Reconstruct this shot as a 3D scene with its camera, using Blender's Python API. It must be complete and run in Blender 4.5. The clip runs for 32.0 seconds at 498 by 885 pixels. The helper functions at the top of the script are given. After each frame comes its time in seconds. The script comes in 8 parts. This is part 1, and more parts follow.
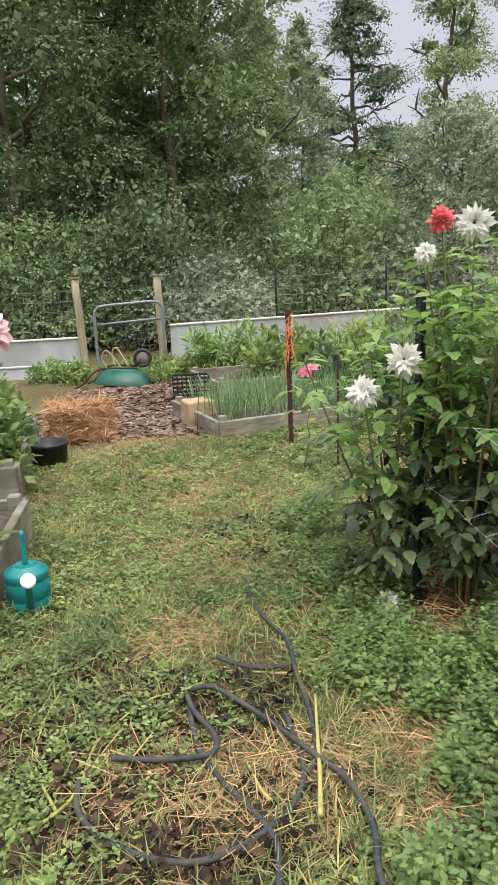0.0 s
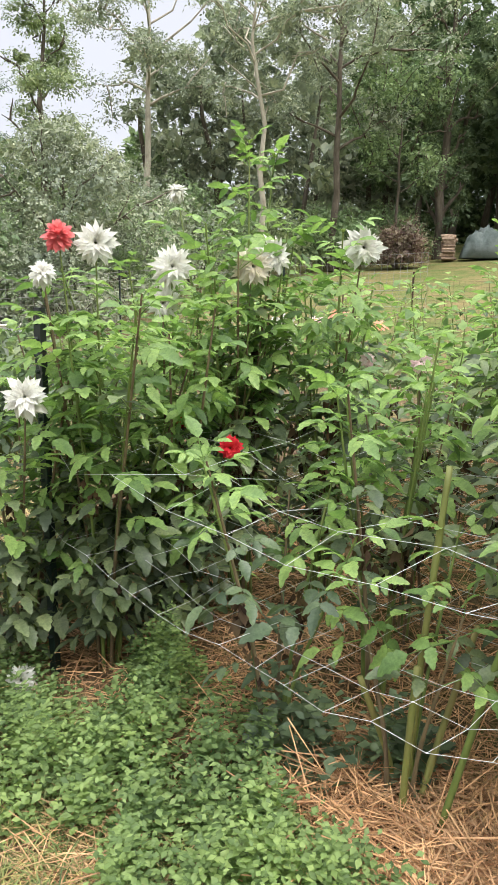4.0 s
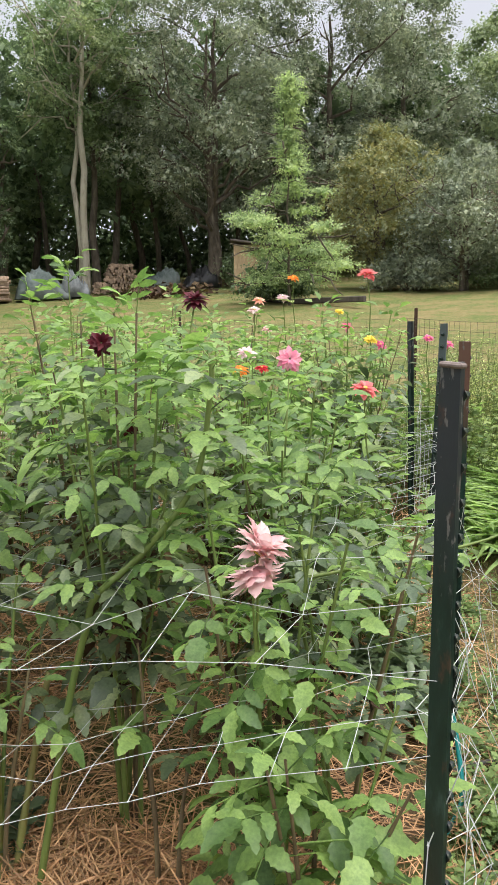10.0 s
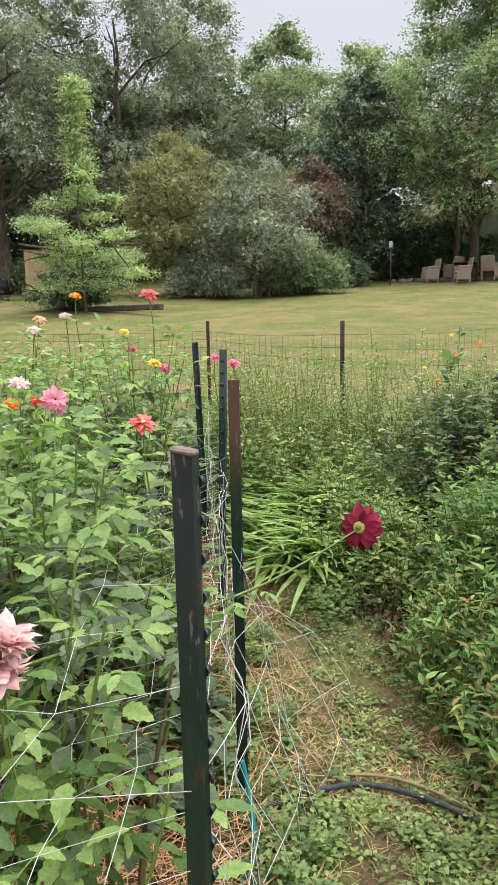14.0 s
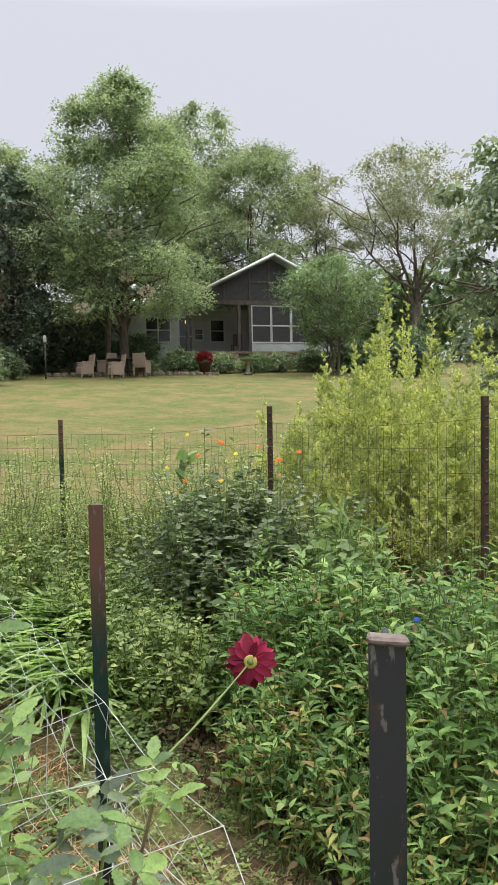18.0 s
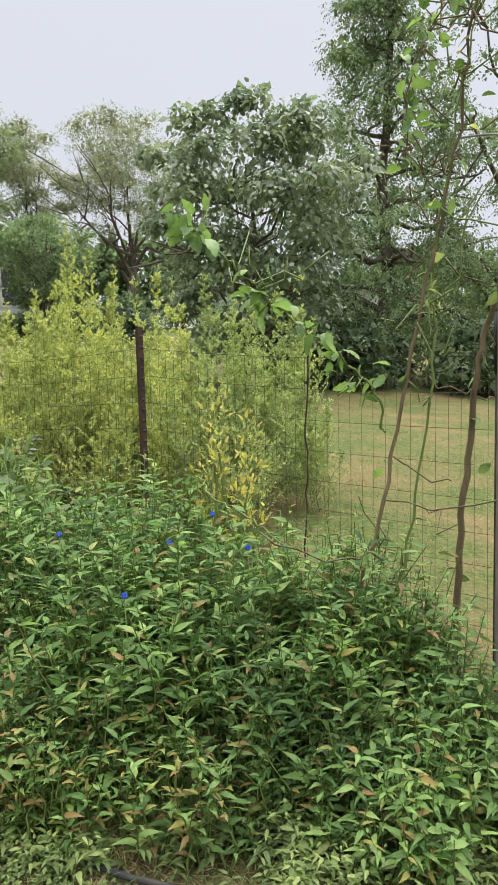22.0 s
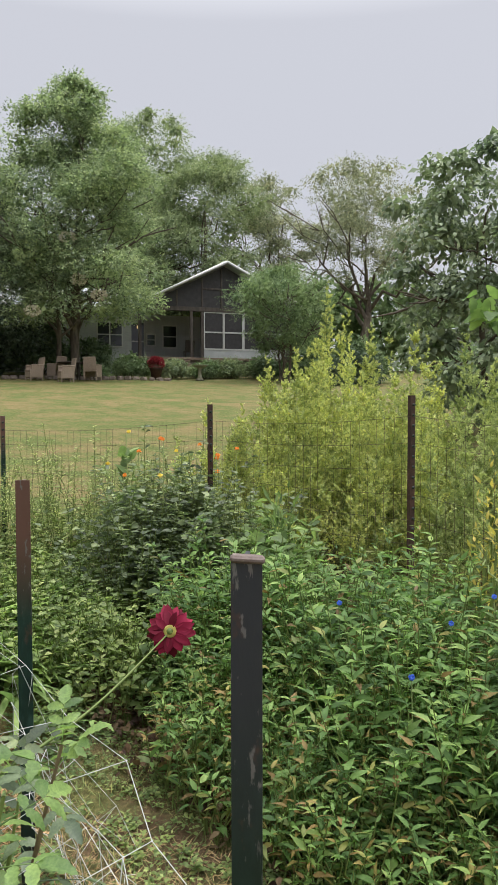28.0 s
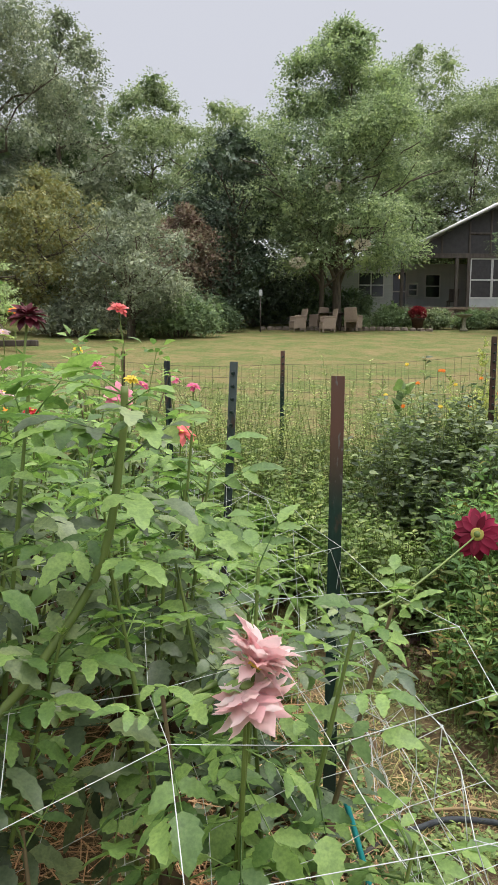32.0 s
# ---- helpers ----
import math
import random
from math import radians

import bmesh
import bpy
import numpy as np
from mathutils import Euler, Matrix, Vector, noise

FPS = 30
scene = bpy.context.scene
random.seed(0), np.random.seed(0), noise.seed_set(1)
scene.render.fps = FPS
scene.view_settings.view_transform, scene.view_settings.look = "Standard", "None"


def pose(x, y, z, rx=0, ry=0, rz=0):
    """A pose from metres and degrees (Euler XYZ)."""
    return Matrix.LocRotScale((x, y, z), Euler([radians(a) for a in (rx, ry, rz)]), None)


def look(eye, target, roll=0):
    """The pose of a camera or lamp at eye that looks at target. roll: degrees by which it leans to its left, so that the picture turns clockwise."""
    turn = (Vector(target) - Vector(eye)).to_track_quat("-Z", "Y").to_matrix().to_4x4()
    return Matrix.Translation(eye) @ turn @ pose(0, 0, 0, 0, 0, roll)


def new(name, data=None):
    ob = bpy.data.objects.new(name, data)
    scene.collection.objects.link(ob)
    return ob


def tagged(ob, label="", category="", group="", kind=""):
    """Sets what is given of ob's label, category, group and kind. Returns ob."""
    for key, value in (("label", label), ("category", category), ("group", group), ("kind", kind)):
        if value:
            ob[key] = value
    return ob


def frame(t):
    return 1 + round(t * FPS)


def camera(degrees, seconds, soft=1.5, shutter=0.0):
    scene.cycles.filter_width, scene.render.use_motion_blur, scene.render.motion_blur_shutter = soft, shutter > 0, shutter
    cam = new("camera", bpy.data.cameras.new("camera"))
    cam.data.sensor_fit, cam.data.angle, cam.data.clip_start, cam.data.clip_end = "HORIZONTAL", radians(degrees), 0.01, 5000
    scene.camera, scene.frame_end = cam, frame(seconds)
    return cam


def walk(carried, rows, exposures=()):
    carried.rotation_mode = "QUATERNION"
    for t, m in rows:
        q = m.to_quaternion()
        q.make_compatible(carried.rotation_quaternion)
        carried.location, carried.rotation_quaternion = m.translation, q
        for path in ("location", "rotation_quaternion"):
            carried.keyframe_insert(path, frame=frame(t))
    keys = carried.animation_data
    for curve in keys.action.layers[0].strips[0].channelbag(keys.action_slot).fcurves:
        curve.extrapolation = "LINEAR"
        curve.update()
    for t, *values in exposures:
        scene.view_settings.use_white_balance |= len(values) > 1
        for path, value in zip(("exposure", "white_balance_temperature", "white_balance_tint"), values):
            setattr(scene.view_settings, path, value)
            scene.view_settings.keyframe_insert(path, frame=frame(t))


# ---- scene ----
cam = camera(37.7, 32.0)
METRES, EYE, TILT, LEAN, TURN = 5.0, 1.5, 0.0, 0.0, -2.7
PATH = [
    (0, (0.574, 0.178, 1.49), (0.551, 2.121, 1.016), -2.5),
    (0.5, (0.574, 0.184, 1.494), (0.759, 2.122, 1.038), -1.5),
    (1, (0.575, 0.183, 1.49), (0.928, 2.103, 1.057), -0.7),
    (1.5, (0.598, 0.175, 1.491), (1.082, 2.072, 1.08), -0.6),
    (2, (0.609, 0.181, 1.5), (1.21, 2.047, 1.102), -0.5),
    (2.5, (0.629, 0.261, 1.494), (1.295, 2.105, 1.098), -0.7),
    (4.5, (0.621, 0.592, 1.514), (1.73, 2.191, 1.053), 1.7),
    (5, (0.635, 0.581, 1.515), (1.891, 2.069, 1.06), 2.0),
    (5.5, (0.638, 0.577, 1.51), (1.999, 1.976, 1.071), 2.2),
    (6, (0.637, 0.577, 1.519), (2.077, 1.899, 1.096), 2.4),
    (6.5, (0.631, 0.564, 1.52), (2.141, 1.811, 1.115), 2.4),
    (7, (0.638, 0.551, 1.518), (2.204, 1.733, 1.129), 2.0),
    (7.5, (0.651, 0.541, 1.517), (2.272, 1.654, 1.148), 1.5),
    (8, (0.666, 0.52, 1.53), (2.331, 1.571, 1.178), 1.0),
    (8.5, (0.68, 0.515, 1.534), (2.378, 1.515, 1.194), 0.5),
    (9, (0.687, 0.501, 1.537), (2.407, 1.466, 1.205), 0.0),
    (9.5, (0.69, 0.49, 1.537), (2.428, 1.424, 1.207), -0.4),
    (10, (0.694, 0.483, 1.538), (2.437, 1.401, 1.196), -0.7),
    (10.5, (0.701, 0.445, 1.546), (2.449, 1.35, 1.194), -1.1),
    (11, (0.704, 0.383, 1.57), (2.463, 1.26, 1.202), -1.1),
    (11.5, (0.703, 0.334, 1.575), (2.48, 1.176, 1.208), -0.6),
    (12, (0.704, 0.311, 1.592), (2.513, 1.091, 1.245), -0.5),
    (12.5, (0.718, 0.306, 1.618), (2.563, 1.005, 1.292), -0.8),
    (13, (0.745, 0.318, 1.633), (2.618, 0.944, 1.314), -1.0),
    (13.5, (0.795, 0.344, 1.644), (2.694, 0.874, 1.31), -1.2),
    (15.5, (1.099, 0.826, 1.594), (3.071, 0.848, 1.26), -2.0),
    (16, (1.141, 0.918, 1.605), (3.103, 0.737, 1.261), -2.6),
    (16.5, (1.172, 0.949, 1.631), (3.124, 0.621, 1.341), -1.7),
    (17, (1.177, 0.971, 1.647), (3.121, 0.544, 1.446), -1.3),
    (17.5, (1.154, 0.976, 1.708), (3.093, 0.51, 1.561), -1.3),
    (18, (1.122, 1.022, 1.699), (3.052, 0.509, 1.589), -1.0),
    (18.5, (1.072, 0.977, 1.71), (2.98, 0.384, 1.612), -1.1),
    (19, (1.022, 0.899, 1.714), (2.891, 0.194, 1.622), -1.4),
    (19.5, (0.988, 0.828, 1.697), (2.817, 0.024, 1.607), -1.5),
    (20, (0.97, 0.798, 1.699), (2.763, -0.084, 1.607), -1.6),
    (20.5, (0.957, 0.778, 1.672), (2.72, -0.161, 1.564), -1.6),
    (21, (0.936, 0.756, 1.62), (2.665, -0.239, 1.482), -1.6),
    (21.5, (0.925, 0.732, 1.592), (2.597, -0.35, 1.409), -1.6),
    (22, (0.916, 0.746, 1.491), (2.524, -0.425, 1.283), -1.5),
    (22.5, (0.894, 0.777, 1.433), (2.456, -0.45, 1.202), -1.3),
    (23, (0.895, 0.798, 1.426), (2.434, -0.454, 1.178), -1.0),
    (23.5, (0.906, 0.819, 1.446), (2.446, -0.435, 1.214), -0.6),
    (24, (0.909, 0.833, 1.49), (2.474, -0.393, 1.28), -0.1),
    (24.5, (0.923, 0.845, 1.514), (2.53, -0.332, 1.334), 0.0),
    (26.5, (0.958, 0.895, 1.614), (2.739, -0.012, 1.537), -0.6),
    (27, (0.968, 0.915, 1.625), (2.79, 0.094, 1.54), -0.6),
    (27.5, (0.97, 0.932, 1.63), (2.83, 0.204, 1.54), -0.5),
    (28, (0.982, 0.976, 1.635), (2.876, 0.338, 1.545), -0.1),
    (28.5, (0.989, 1.005, 1.644), (2.907, 0.444, 1.553), 0.1),
    (29, (1.007, 1.022, 1.651), (2.943, 0.528, 1.559), 0.0),
    (29.5, (1.013, 1.042, 1.658), (2.964, 0.613, 1.562), 0.0),
    (30, (1.007, 1.06, 1.656), (2.974, 0.716, 1.548), -0.3),
    (30.5, (0.991, 1.09, 1.618), (2.972, 0.852, 1.484), -0.3),
    (31, (0.993, 1.114, 1.563), (2.982, 0.98, 1.393), -0.2),
    (31.5, (0.984, 1.12, 1.519), (2.974, 1.071, 1.325), 0.1),
    (32, (0.974, 1.13, 1.487), (2.961, 1.169, 1.271), 0.5),
]
walk(cam, [(t, look(eye, target, roll)) for t, eye, target, roll in PATH],
     ((0, 0.14), (2, 0.38), (6, 0.58), (9, 0.38), (13, 0.30), (16, 0.38), (17, 0.34), (19, 0.13), (21, 0.13), (22.5, 0.36), (24.5, 0.42), (26.5, 0.16), (28, 0.02), (30, -0.02), (32, 0.10)))

# ---- world, sun, exposure ----
world = bpy.data.worlds.new("overcast_sky")
scene.world = world
world.use_nodes = True
wn, wl = world.node_tree.nodes, world.node_tree.links
sky = wn.new("ShaderNodeTexSky")
sky.sky_type, sky.sun_disc = "NISHITA", False
sky.sun_elevation, sky.sun_rotation = radians(52), radians(200)
sky.air_density, sky.dust_density = 1.0, 4.0
cloud = wn.new("ShaderNodeMix")
cloud.data_type = "RGBA"
cloud.inputs["Factor"].default_value = 0.9
# cloud cover: brightest overhead, a third as bright at the horizon
wtc, wsep, wr = wn.new("ShaderNodeTexCoord"), wn.new("ShaderNodeSeparateXYZ"), wn.new("ShaderNodeValToRGB")
wl.new(wtc.outputs["Generated"], wsep.inputs[0])
wl.new(wsep.outputs["Z"], wr.inputs["Fac"])
wr.color_ramp.elements[0].color, wr.color_ramp.elements[1].color = (6.0, 6.12, 6.75, 1), (35.0, 35.2, 36.0, 1)
mid_el = wr.color_ramp.elements.new(0.46)
mid_el.color = (6.3, 6.42, 7.05, 1)
wl.new(wr.outputs["Color"], cloud.inputs[7])
wl.new(sky.outputs["Color"], cloud.inputs[6])
wl.new(cloud.outputs[2], wn["Background"].inputs["Color"])
wn["Background"].inputs["Strength"].default_value = 0.105
sun = new("sun", bpy.data.lights.new("sun", "SUN"))
sun.data.energy, sun.data.angle, sun.data.color = 1.9, radians(30), (1.0, 0.97, 0.92)
sun.matrix_world = look((0, 0, 30), (-5.5, 15.5, 0))


# ---- materials ----
def shader(name):
    m = bpy.data.materials.new(name)
    m.use_nodes = True
    n, l = m.node_tree.nodes, m.node_tree.links
    return m, n, l, n["Principled BSDF"]


def ramp(n, l, fac, stops):
    r = n.new("ShaderNodeValToRGB")
    e = r.color_ramp.elements
    while len(e) < len(stops):
        e.new(0.5)
    for el, (p, c) in zip(e, stops):
        el.position, el.color = p, (*c, 1)
    l.new(fac, r.inputs["Fac"])
    return r.outputs["Color"]


def noise_of(n, l, scale, detail=4, rough=0.6, coord="Object", stretch=None):
    tc = n.new("ShaderNodeTexCoord")
    t = n.new("ShaderNodeTexNoise")
    t.inputs["Scale"].default_value, t.inputs["Detail"].default_value, t.inputs["Roughness"].default_value = scale, detail, rough
    out = tc.outputs[coord]
    if stretch:
        mp = n.new("ShaderNodeMapping")
        mp.inputs["Scale"].default_value = stretch
        l.new(out, mp.inputs["Vector"])
        out = mp.outputs["Vector"]
    l.new(out, t.inputs["Vector"])
    return t.outputs["Fac"]


def mix(n, l, fac, a, b, mode="MIX"):
    m = n.new("ShaderNodeMix")
    m.data_type, m.blend_type = "RGBA", mode
    for sock, v in ((0, fac), (6, a), (7, b)):
        if hasattr(v, "is_linked"):
            l.new(v, m.inputs[sock])
        else:
            m.inputs[sock].default_value = v if sock == 0 else (*v, 1)
    return m.outputs[2]


def bump(n, l, b, height, strength, distance=0.01):
    k = n.new("ShaderNodeBump")
    k.inputs["Strength"].default_value, k.inputs["Distance"].default_value = strength, distance
    l.new(height, k.inputs["Height"])
    l.new(k.outputs["Normal"], b.inputs["Normal"])


def leaf_mat(name, stops, rough=0.5, shine=0.35, thin=0.25, spots=None, scale=30.0, gain=None):
    """Leaves: a colour for each leaf, mottling inside it, some light let through."""
    m, n, l, b = shader(name)
    g = n.new("ShaderNodeNewGeometry")
    o = n.new("ShaderNodeObjectInfo")
    add = n.new("ShaderNodeMath")
    add.operation = "FRACT"
    s = n.new("ShaderNodeMath")
    s.operation = "ADD"
    l.new(g.outputs["Random Per Island"], s.inputs[0])
    l.new(o.outputs["Random"], s.inputs[1])
    l.new(s.outputs[0], add.inputs[0])
    col = ramp(n, l, add.outputs[0], lively(stops, gain or (1.75 if scale > 10 else 3.0), 0.23 if scale > 10 else 0.44))
    patch = noise_of(n, l, 0.9 if scale < 10 else 3.0, 3)
    col = mix(n, l, 1.0, col, ramp(n, l, patch, ((0.32, (0.62, 0.66, 0.66)), (0.66, (1.2, 1.15, 1.05)))), "MULTIPLY")
    grain = noise_of(n, l, scale, 3)
    col = mix(n, l, 0.5, col, ramp(n, l, grain, ((0.3, (0.45, 0.5, 0.4)), (0.7, (1.15, 1.1, 1.0)))), "MULTIPLY")
    if spots:
        big = noise_of(n, l, 1.6, 2)
        col = mix(n, l, ramp(n, l, big, ((0.52, (0, 0, 0)), (0.66, (1, 1, 1)))), col, spots)
    l.new(col, b.inputs["Base Color"])
    b.inputs["Roughness"].default_value, b.inputs["Specular IOR Level"].default_value = rough, shine
    t = n.new("ShaderNodeBsdfTranslucent")
    l.new(mix(n, l, 1.0, col, (1.0, 1.1, 0.78), "MULTIPLY"), t.inputs["Color"])
    ms = n.new("ShaderNodeMixShader")
    ms.inputs[0].default_value = min(0.5, thin * 1.5)
    l.new(b.outputs[0], ms.inputs[1])
    l.new(t.outputs[0], ms.inputs[2])
    l.new(ms.outputs[0], n["Material Output"].inputs["Surface"])
    return m


def rough_mat(name, stops, scale=8.0, rough=0.8, detail=6, stretch=None, relief=0.4, metal=0.0, dirt=None, rand=0.0, shine=0.4, depth=0.01):
    """A grained surface: fine grain, large stains, relief."""
    m, n, l, b = shader(name)
    f = noise_of(n, l, scale, detail, 0.65, stretch=stretch)
    col = ramp(n, l, f, stops)
    if dirt:
        big = noise_of(n, l, scale * 0.13, 4)
        col = mix(n, l, ramp(n, l, big, ((0.45, (0, 0, 0)), (0.68, (1, 1, 1)))), col, dirt)
    if rand:
        o = n.new("ShaderNodeObjectInfo")
        g = n.new("ShaderNodeNewGeometry")
        s = n.new("ShaderNodeMath")
        s.operation = "ADD"
        l.new(o.outputs["Random"], s.inputs[0])
        l.new(g.outputs["Random Per Island"], s.inputs[1])
        fr = n.new("ShaderNodeMath")
        fr.operation = "FRACT"
        l.new(s.outputs[0], fr.inputs[0])
        col = mix(n, l, 1.0, col, ramp(n, l, fr.outputs[0], ((0.0, (1 - rand,) * 3), (1.0, (1 + rand,) * 3))), "MULTIPLY")
    l.new(col, b.inputs["Base Color"])
    b.inputs["Roughness"].default_value, b.inputs["Metallic"].default_value, b.inputs["Specular IOR Level"].default_value = rough, metal, shine
    if relief:
        bump(n, l, b, f, relief, depth)
    return m


def greens(a, b, c, d=None):
    return ((0.0, a), (0.35, b), (0.75, c), (1.0, d or c))


def lively(stops, k, cool=0.33):
    return tuple((p, (min(0.7, k * (r + (0.38 if cool > 0.3 else 0.40) * (g - r))), min(0.7, k * g), min(0.7, k * (b + cool * (g - b))))) if g > r else (p, (r * k, g * k, b * k)) for p, (r, g, b) in stops)


M_DAHLIA = leaf_mat("dahlia_leaf", greens((0.035, 0.065, 0.035), (0.085, 0.14, 0.07), (0.15, 0.22, 0.10), (0.23, 0.32, 0.125)), 0.40, 0.55, 0.30, gain=1.65)
M_DAHLIA_YOUNG = leaf_mat("dahlia_young_leaf", greens((0.03, 0.115, 0.018), (0.08, 0.215, 0.032), (0.145, 0.30, 0.045)), 0.45, 0.4, 0.3)
M_DAHLIA_DARK = leaf_mat("dahlia_dark_leaf", greens((0.035, 0.075, 0.04), (0.055, 0.11, 0.055), (0.085, 0.15, 0.07)), 0.42, 0.5, 0.2)
M_STEM = rough_mat("green_stem", ((0.25, (0.09, 0.14, 0.035)), (0.6, (0.165, 0.215, 0.055)), (0.8, (0.22, 0.22, 0.085))), 20, 0.5, stretch=(1, 1, 0.2), relief=0.2, depth=0.002)
M_STEM_BROWN = rough_mat("dry_stem", ((0.3, (0.09, 0.06, 0.035)), (0.7, (0.22, 0.17, 0.09))), 25, 0.7, stretch=(1, 1, 0.2), depth=0.002)
M_WEED = leaf_mat("weed_leaf", greens((0.045, 0.095, 0.022), (0.085, 0.155, 0.034), (0.13, 0.21, 0.045), (0.20, 0.27, 0.07)), 0.5, 0.35, 0.3, gain=2.05)
M_CREEPER = leaf_mat("creeper_leaf", greens((0.04, 0.10, 0.026), (0.08, 0.17, 0.042), (0.13, 0.235, 0.055)), 0.5, 0.3, 0.3, gain=1.85)
M_MOUND = leaf_mat("smartweed_leaf", greens((0.015, 0.075, 0.012), (0.042, 0.15, 0.026), (0.082, 0.22, 0.036), (0.135, 0.25, 0.045)), 0.55, 0.28, 0.3, gain=2.1)
M_MOUND_DRY = leaf_mat("smartweed_dry_leaf", greens((0.12, 0.08, 0.04), (0.20, 0.14, 0.06), (0.22, 0.22, 0.07), (0.12, 0.18, 0.05)), 0.6, 0.3, 0.2)
M_LIME = leaf_mat("goldenrod_leaf", greens((0.15, 0.20, 0.06), (0.23, 0.275, 0.075), (0.31, 0.335, 0.10), (0.37, 0.36, 0.13)), 0.6, 0.25, 0.35, gain=2.15)
M_LIME_DULL = leaf_mat("goldenrod_shade_leaf", greens((0.15, 0.21, 0.08), (0.22, 0.28, 0.095), (0.29, 0.335, 0.12)), 0.6, 0.25, 0.35, gain=1.9)
M_GOLD = leaf_mat("gold_leaf", greens((0.44, 0.41, 0.11), (0.55, 0.48, 0.13), (0.62, 0.53, 0.17), (0.56, 0.44, 0.15)), 0.55, 0.3, 0.35, gain=1.25)
M_LILY = leaf_mat("strap_leaf", greens((0.07, 0.17, 0.04), (0.12, 0.25, 0.05), (0.19, 0.33, 0.08)), 0.45, 0.4, 0.3)
M_GRASS = leaf_mat("grass_blade", greens((0.04, 0.085, 0.02), (0.09, 0.145, 0.035), (0.15, 0.20, 0.06), (0.33, 0.29, 0.13)), 0.6, 0.25, 0.25)
M_ONION = leaf_mat("onion_leaf", greens((0.06, 0.15, 0.08), (0.10, 0.22, 0.11), (0.14, 0.27, 0.12)), 0.5, 0.35, 0.15)
T_DARK = leaf_mat("oak_leaf", greens((0.030, 0.060, 0.018), (0.048, 0.090, 0.028), (0.075, 0.125, 0.038)), 0.58, 0.18, 0.2, scale=3, gain=2.5)
T_MID = leaf_mat("maple_leaf", greens((0.045, 0.085, 0.022), (0.07, 0.125, 0.034), (0.105, 0.17, 0.046)), 0.58, 0.18, 0.22, scale=3, gain=2.65)
T_GREY = leaf_mat("pear_leaf", greens((0.062, 0.082, 0.055), (0.095, 0.117, 0.08), (0.138, 0.160, 0.112)), 0.58, 0.18, 0.18, scale=3)
T_LIGHT = leaf_mat("poplar_leaf", greens((0.065, 0.10, 0.035), (0.10, 0.14, 0.05), (0.145, 0.185, 0.07)), 0.58, 0.18, 0.25, scale=3, gain=2.7)
T_SAPLING = leaf_mat("sapling_leaf", greens((0.085, 0.145, 0.035), (0.13, 0.195, 0.05), (0.19, 0.25, 0.07)), 0.58, 0.18, 0.3, scale=3, gain=2.8)
T_OLIVE = leaf_mat("olive_brown_leaf", greens((0.085, 0.083, 0.036), (0.12, 0.11, 0.05), (0.115, 0.13, 0.055)), 0.60, 0.18, 0.2, scale=3)
T_PURPLE = leaf_mat("plum_leaf", greens((0.055, 0.035, 0.035), (0.09, 0.06, 0.055), (0.12, 0.10, 0.08)), 0.58, 0.18, 0.15, scale=3)
T_PINE = leaf_mat("pine_needle", greens((0.025, 0.05, 0.025), (0.04, 0.075, 0.035), (0.06, 0.10, 0.045)), 0.60, 0.18, 0.1, scale=3)
T_BLUE = leaf_mat("magnolia_leaf", greens((0.022, 0.048, 0.026), (0.036, 0.072, 0.04), (0.062, 0.105, 0.06)), 0.5, 0.3, 0.1, scale=3, gain=2.1)
T_RUST = leaf_mat("autumn_oak_leaf", greens((0.085, 0.10, 0.056), (0.125, 0.128, 0.076), (0.15, 0.165, 0.088)), 0.60, 0.18, 0.2, scale=3)
M_BARK = rough_mat("grey_brown_bark", ((0.3, (0.05, 0.04, 0.03)), (0.55, (0.13, 0.105, 0.08)), (0.8, (0.22, 0.19, 0.15))), 6, 0.9, stretch=(1, 1, 0.25), relief=0.8, depth=0.03)
M_BIRCH = rough_mat("pale_bark", ((0.3, (0.20, 0.17, 0.13)), (0.5, (0.44, 0.40, 0.32)), (0.8, (0.56, 0.52, 0.43))), 5, 0.85, stretch=(1, 1, 0.3), relief=0.4, dirt=(0.36, 0.32, 0.25), depth=0.02)


# ---- mesh helpers ----
class Geo:
    """Collects vertices and faces of one mesh."""

    def __init__(self):
        self.v, self.f, self.n = [], [], 0

    def add(self, verts, faces):
        verts = np.asarray(verts, float).reshape(-1, 3)
        self.v.append(verts)
        self.f.append(np.asarray(faces, int) + self.n)
        self.n += len(verts)
        return self

    def mesh(self, name, smooth=True):
        me = bpy.data.meshes.new(name)
        if not self.v:
            return me
        v = np.concatenate(self.v)
        loops = np.concatenate([f.ravel() for f in self.f])
        sizes = np.concatenate([np.full(len(f), f.shape[1]) for f in self.f])
        me.vertices.add(len(v))
        me.vertices.foreach_set("co", v.ravel())
        me.loops.add(len(loops))
        me.loops.foreach_set("vertex_index", loops)
        me.polygons.add(len(sizes))
        me.polygons.foreach_set("loop_start", np.concatenate(([0], np.cumsum(sizes)[:-1])))
        me.polygons.foreach_set("use_smooth", np.full(len(sizes), smooth))
        me.update(calc_edges=True)
        return me


def part(name, data, material, parent=None, label="", at=None, smooth=False):
    """One mesh object, from a Geo, a bmesh or a mesh, under a thing or a part."""
    if isinstance(data, Geo):
        data = data.mesh(name)
    elif isinstance(data, bmesh.types.BMesh):
        me = bpy.data.meshes.new(name)
        data.to_mesh(me)
        data.free()
        if smooth:
            me.polygons.foreach_set("use_smooth", np.full(len(me.polygons), True))
        data = me
    if material and not data.materials:
        data.materials.append(material)
    ob = new(name, data)
    ob.parent = parent
    if at is not None:
        ob.matrix_basis = at
    return tagged(ob, label)


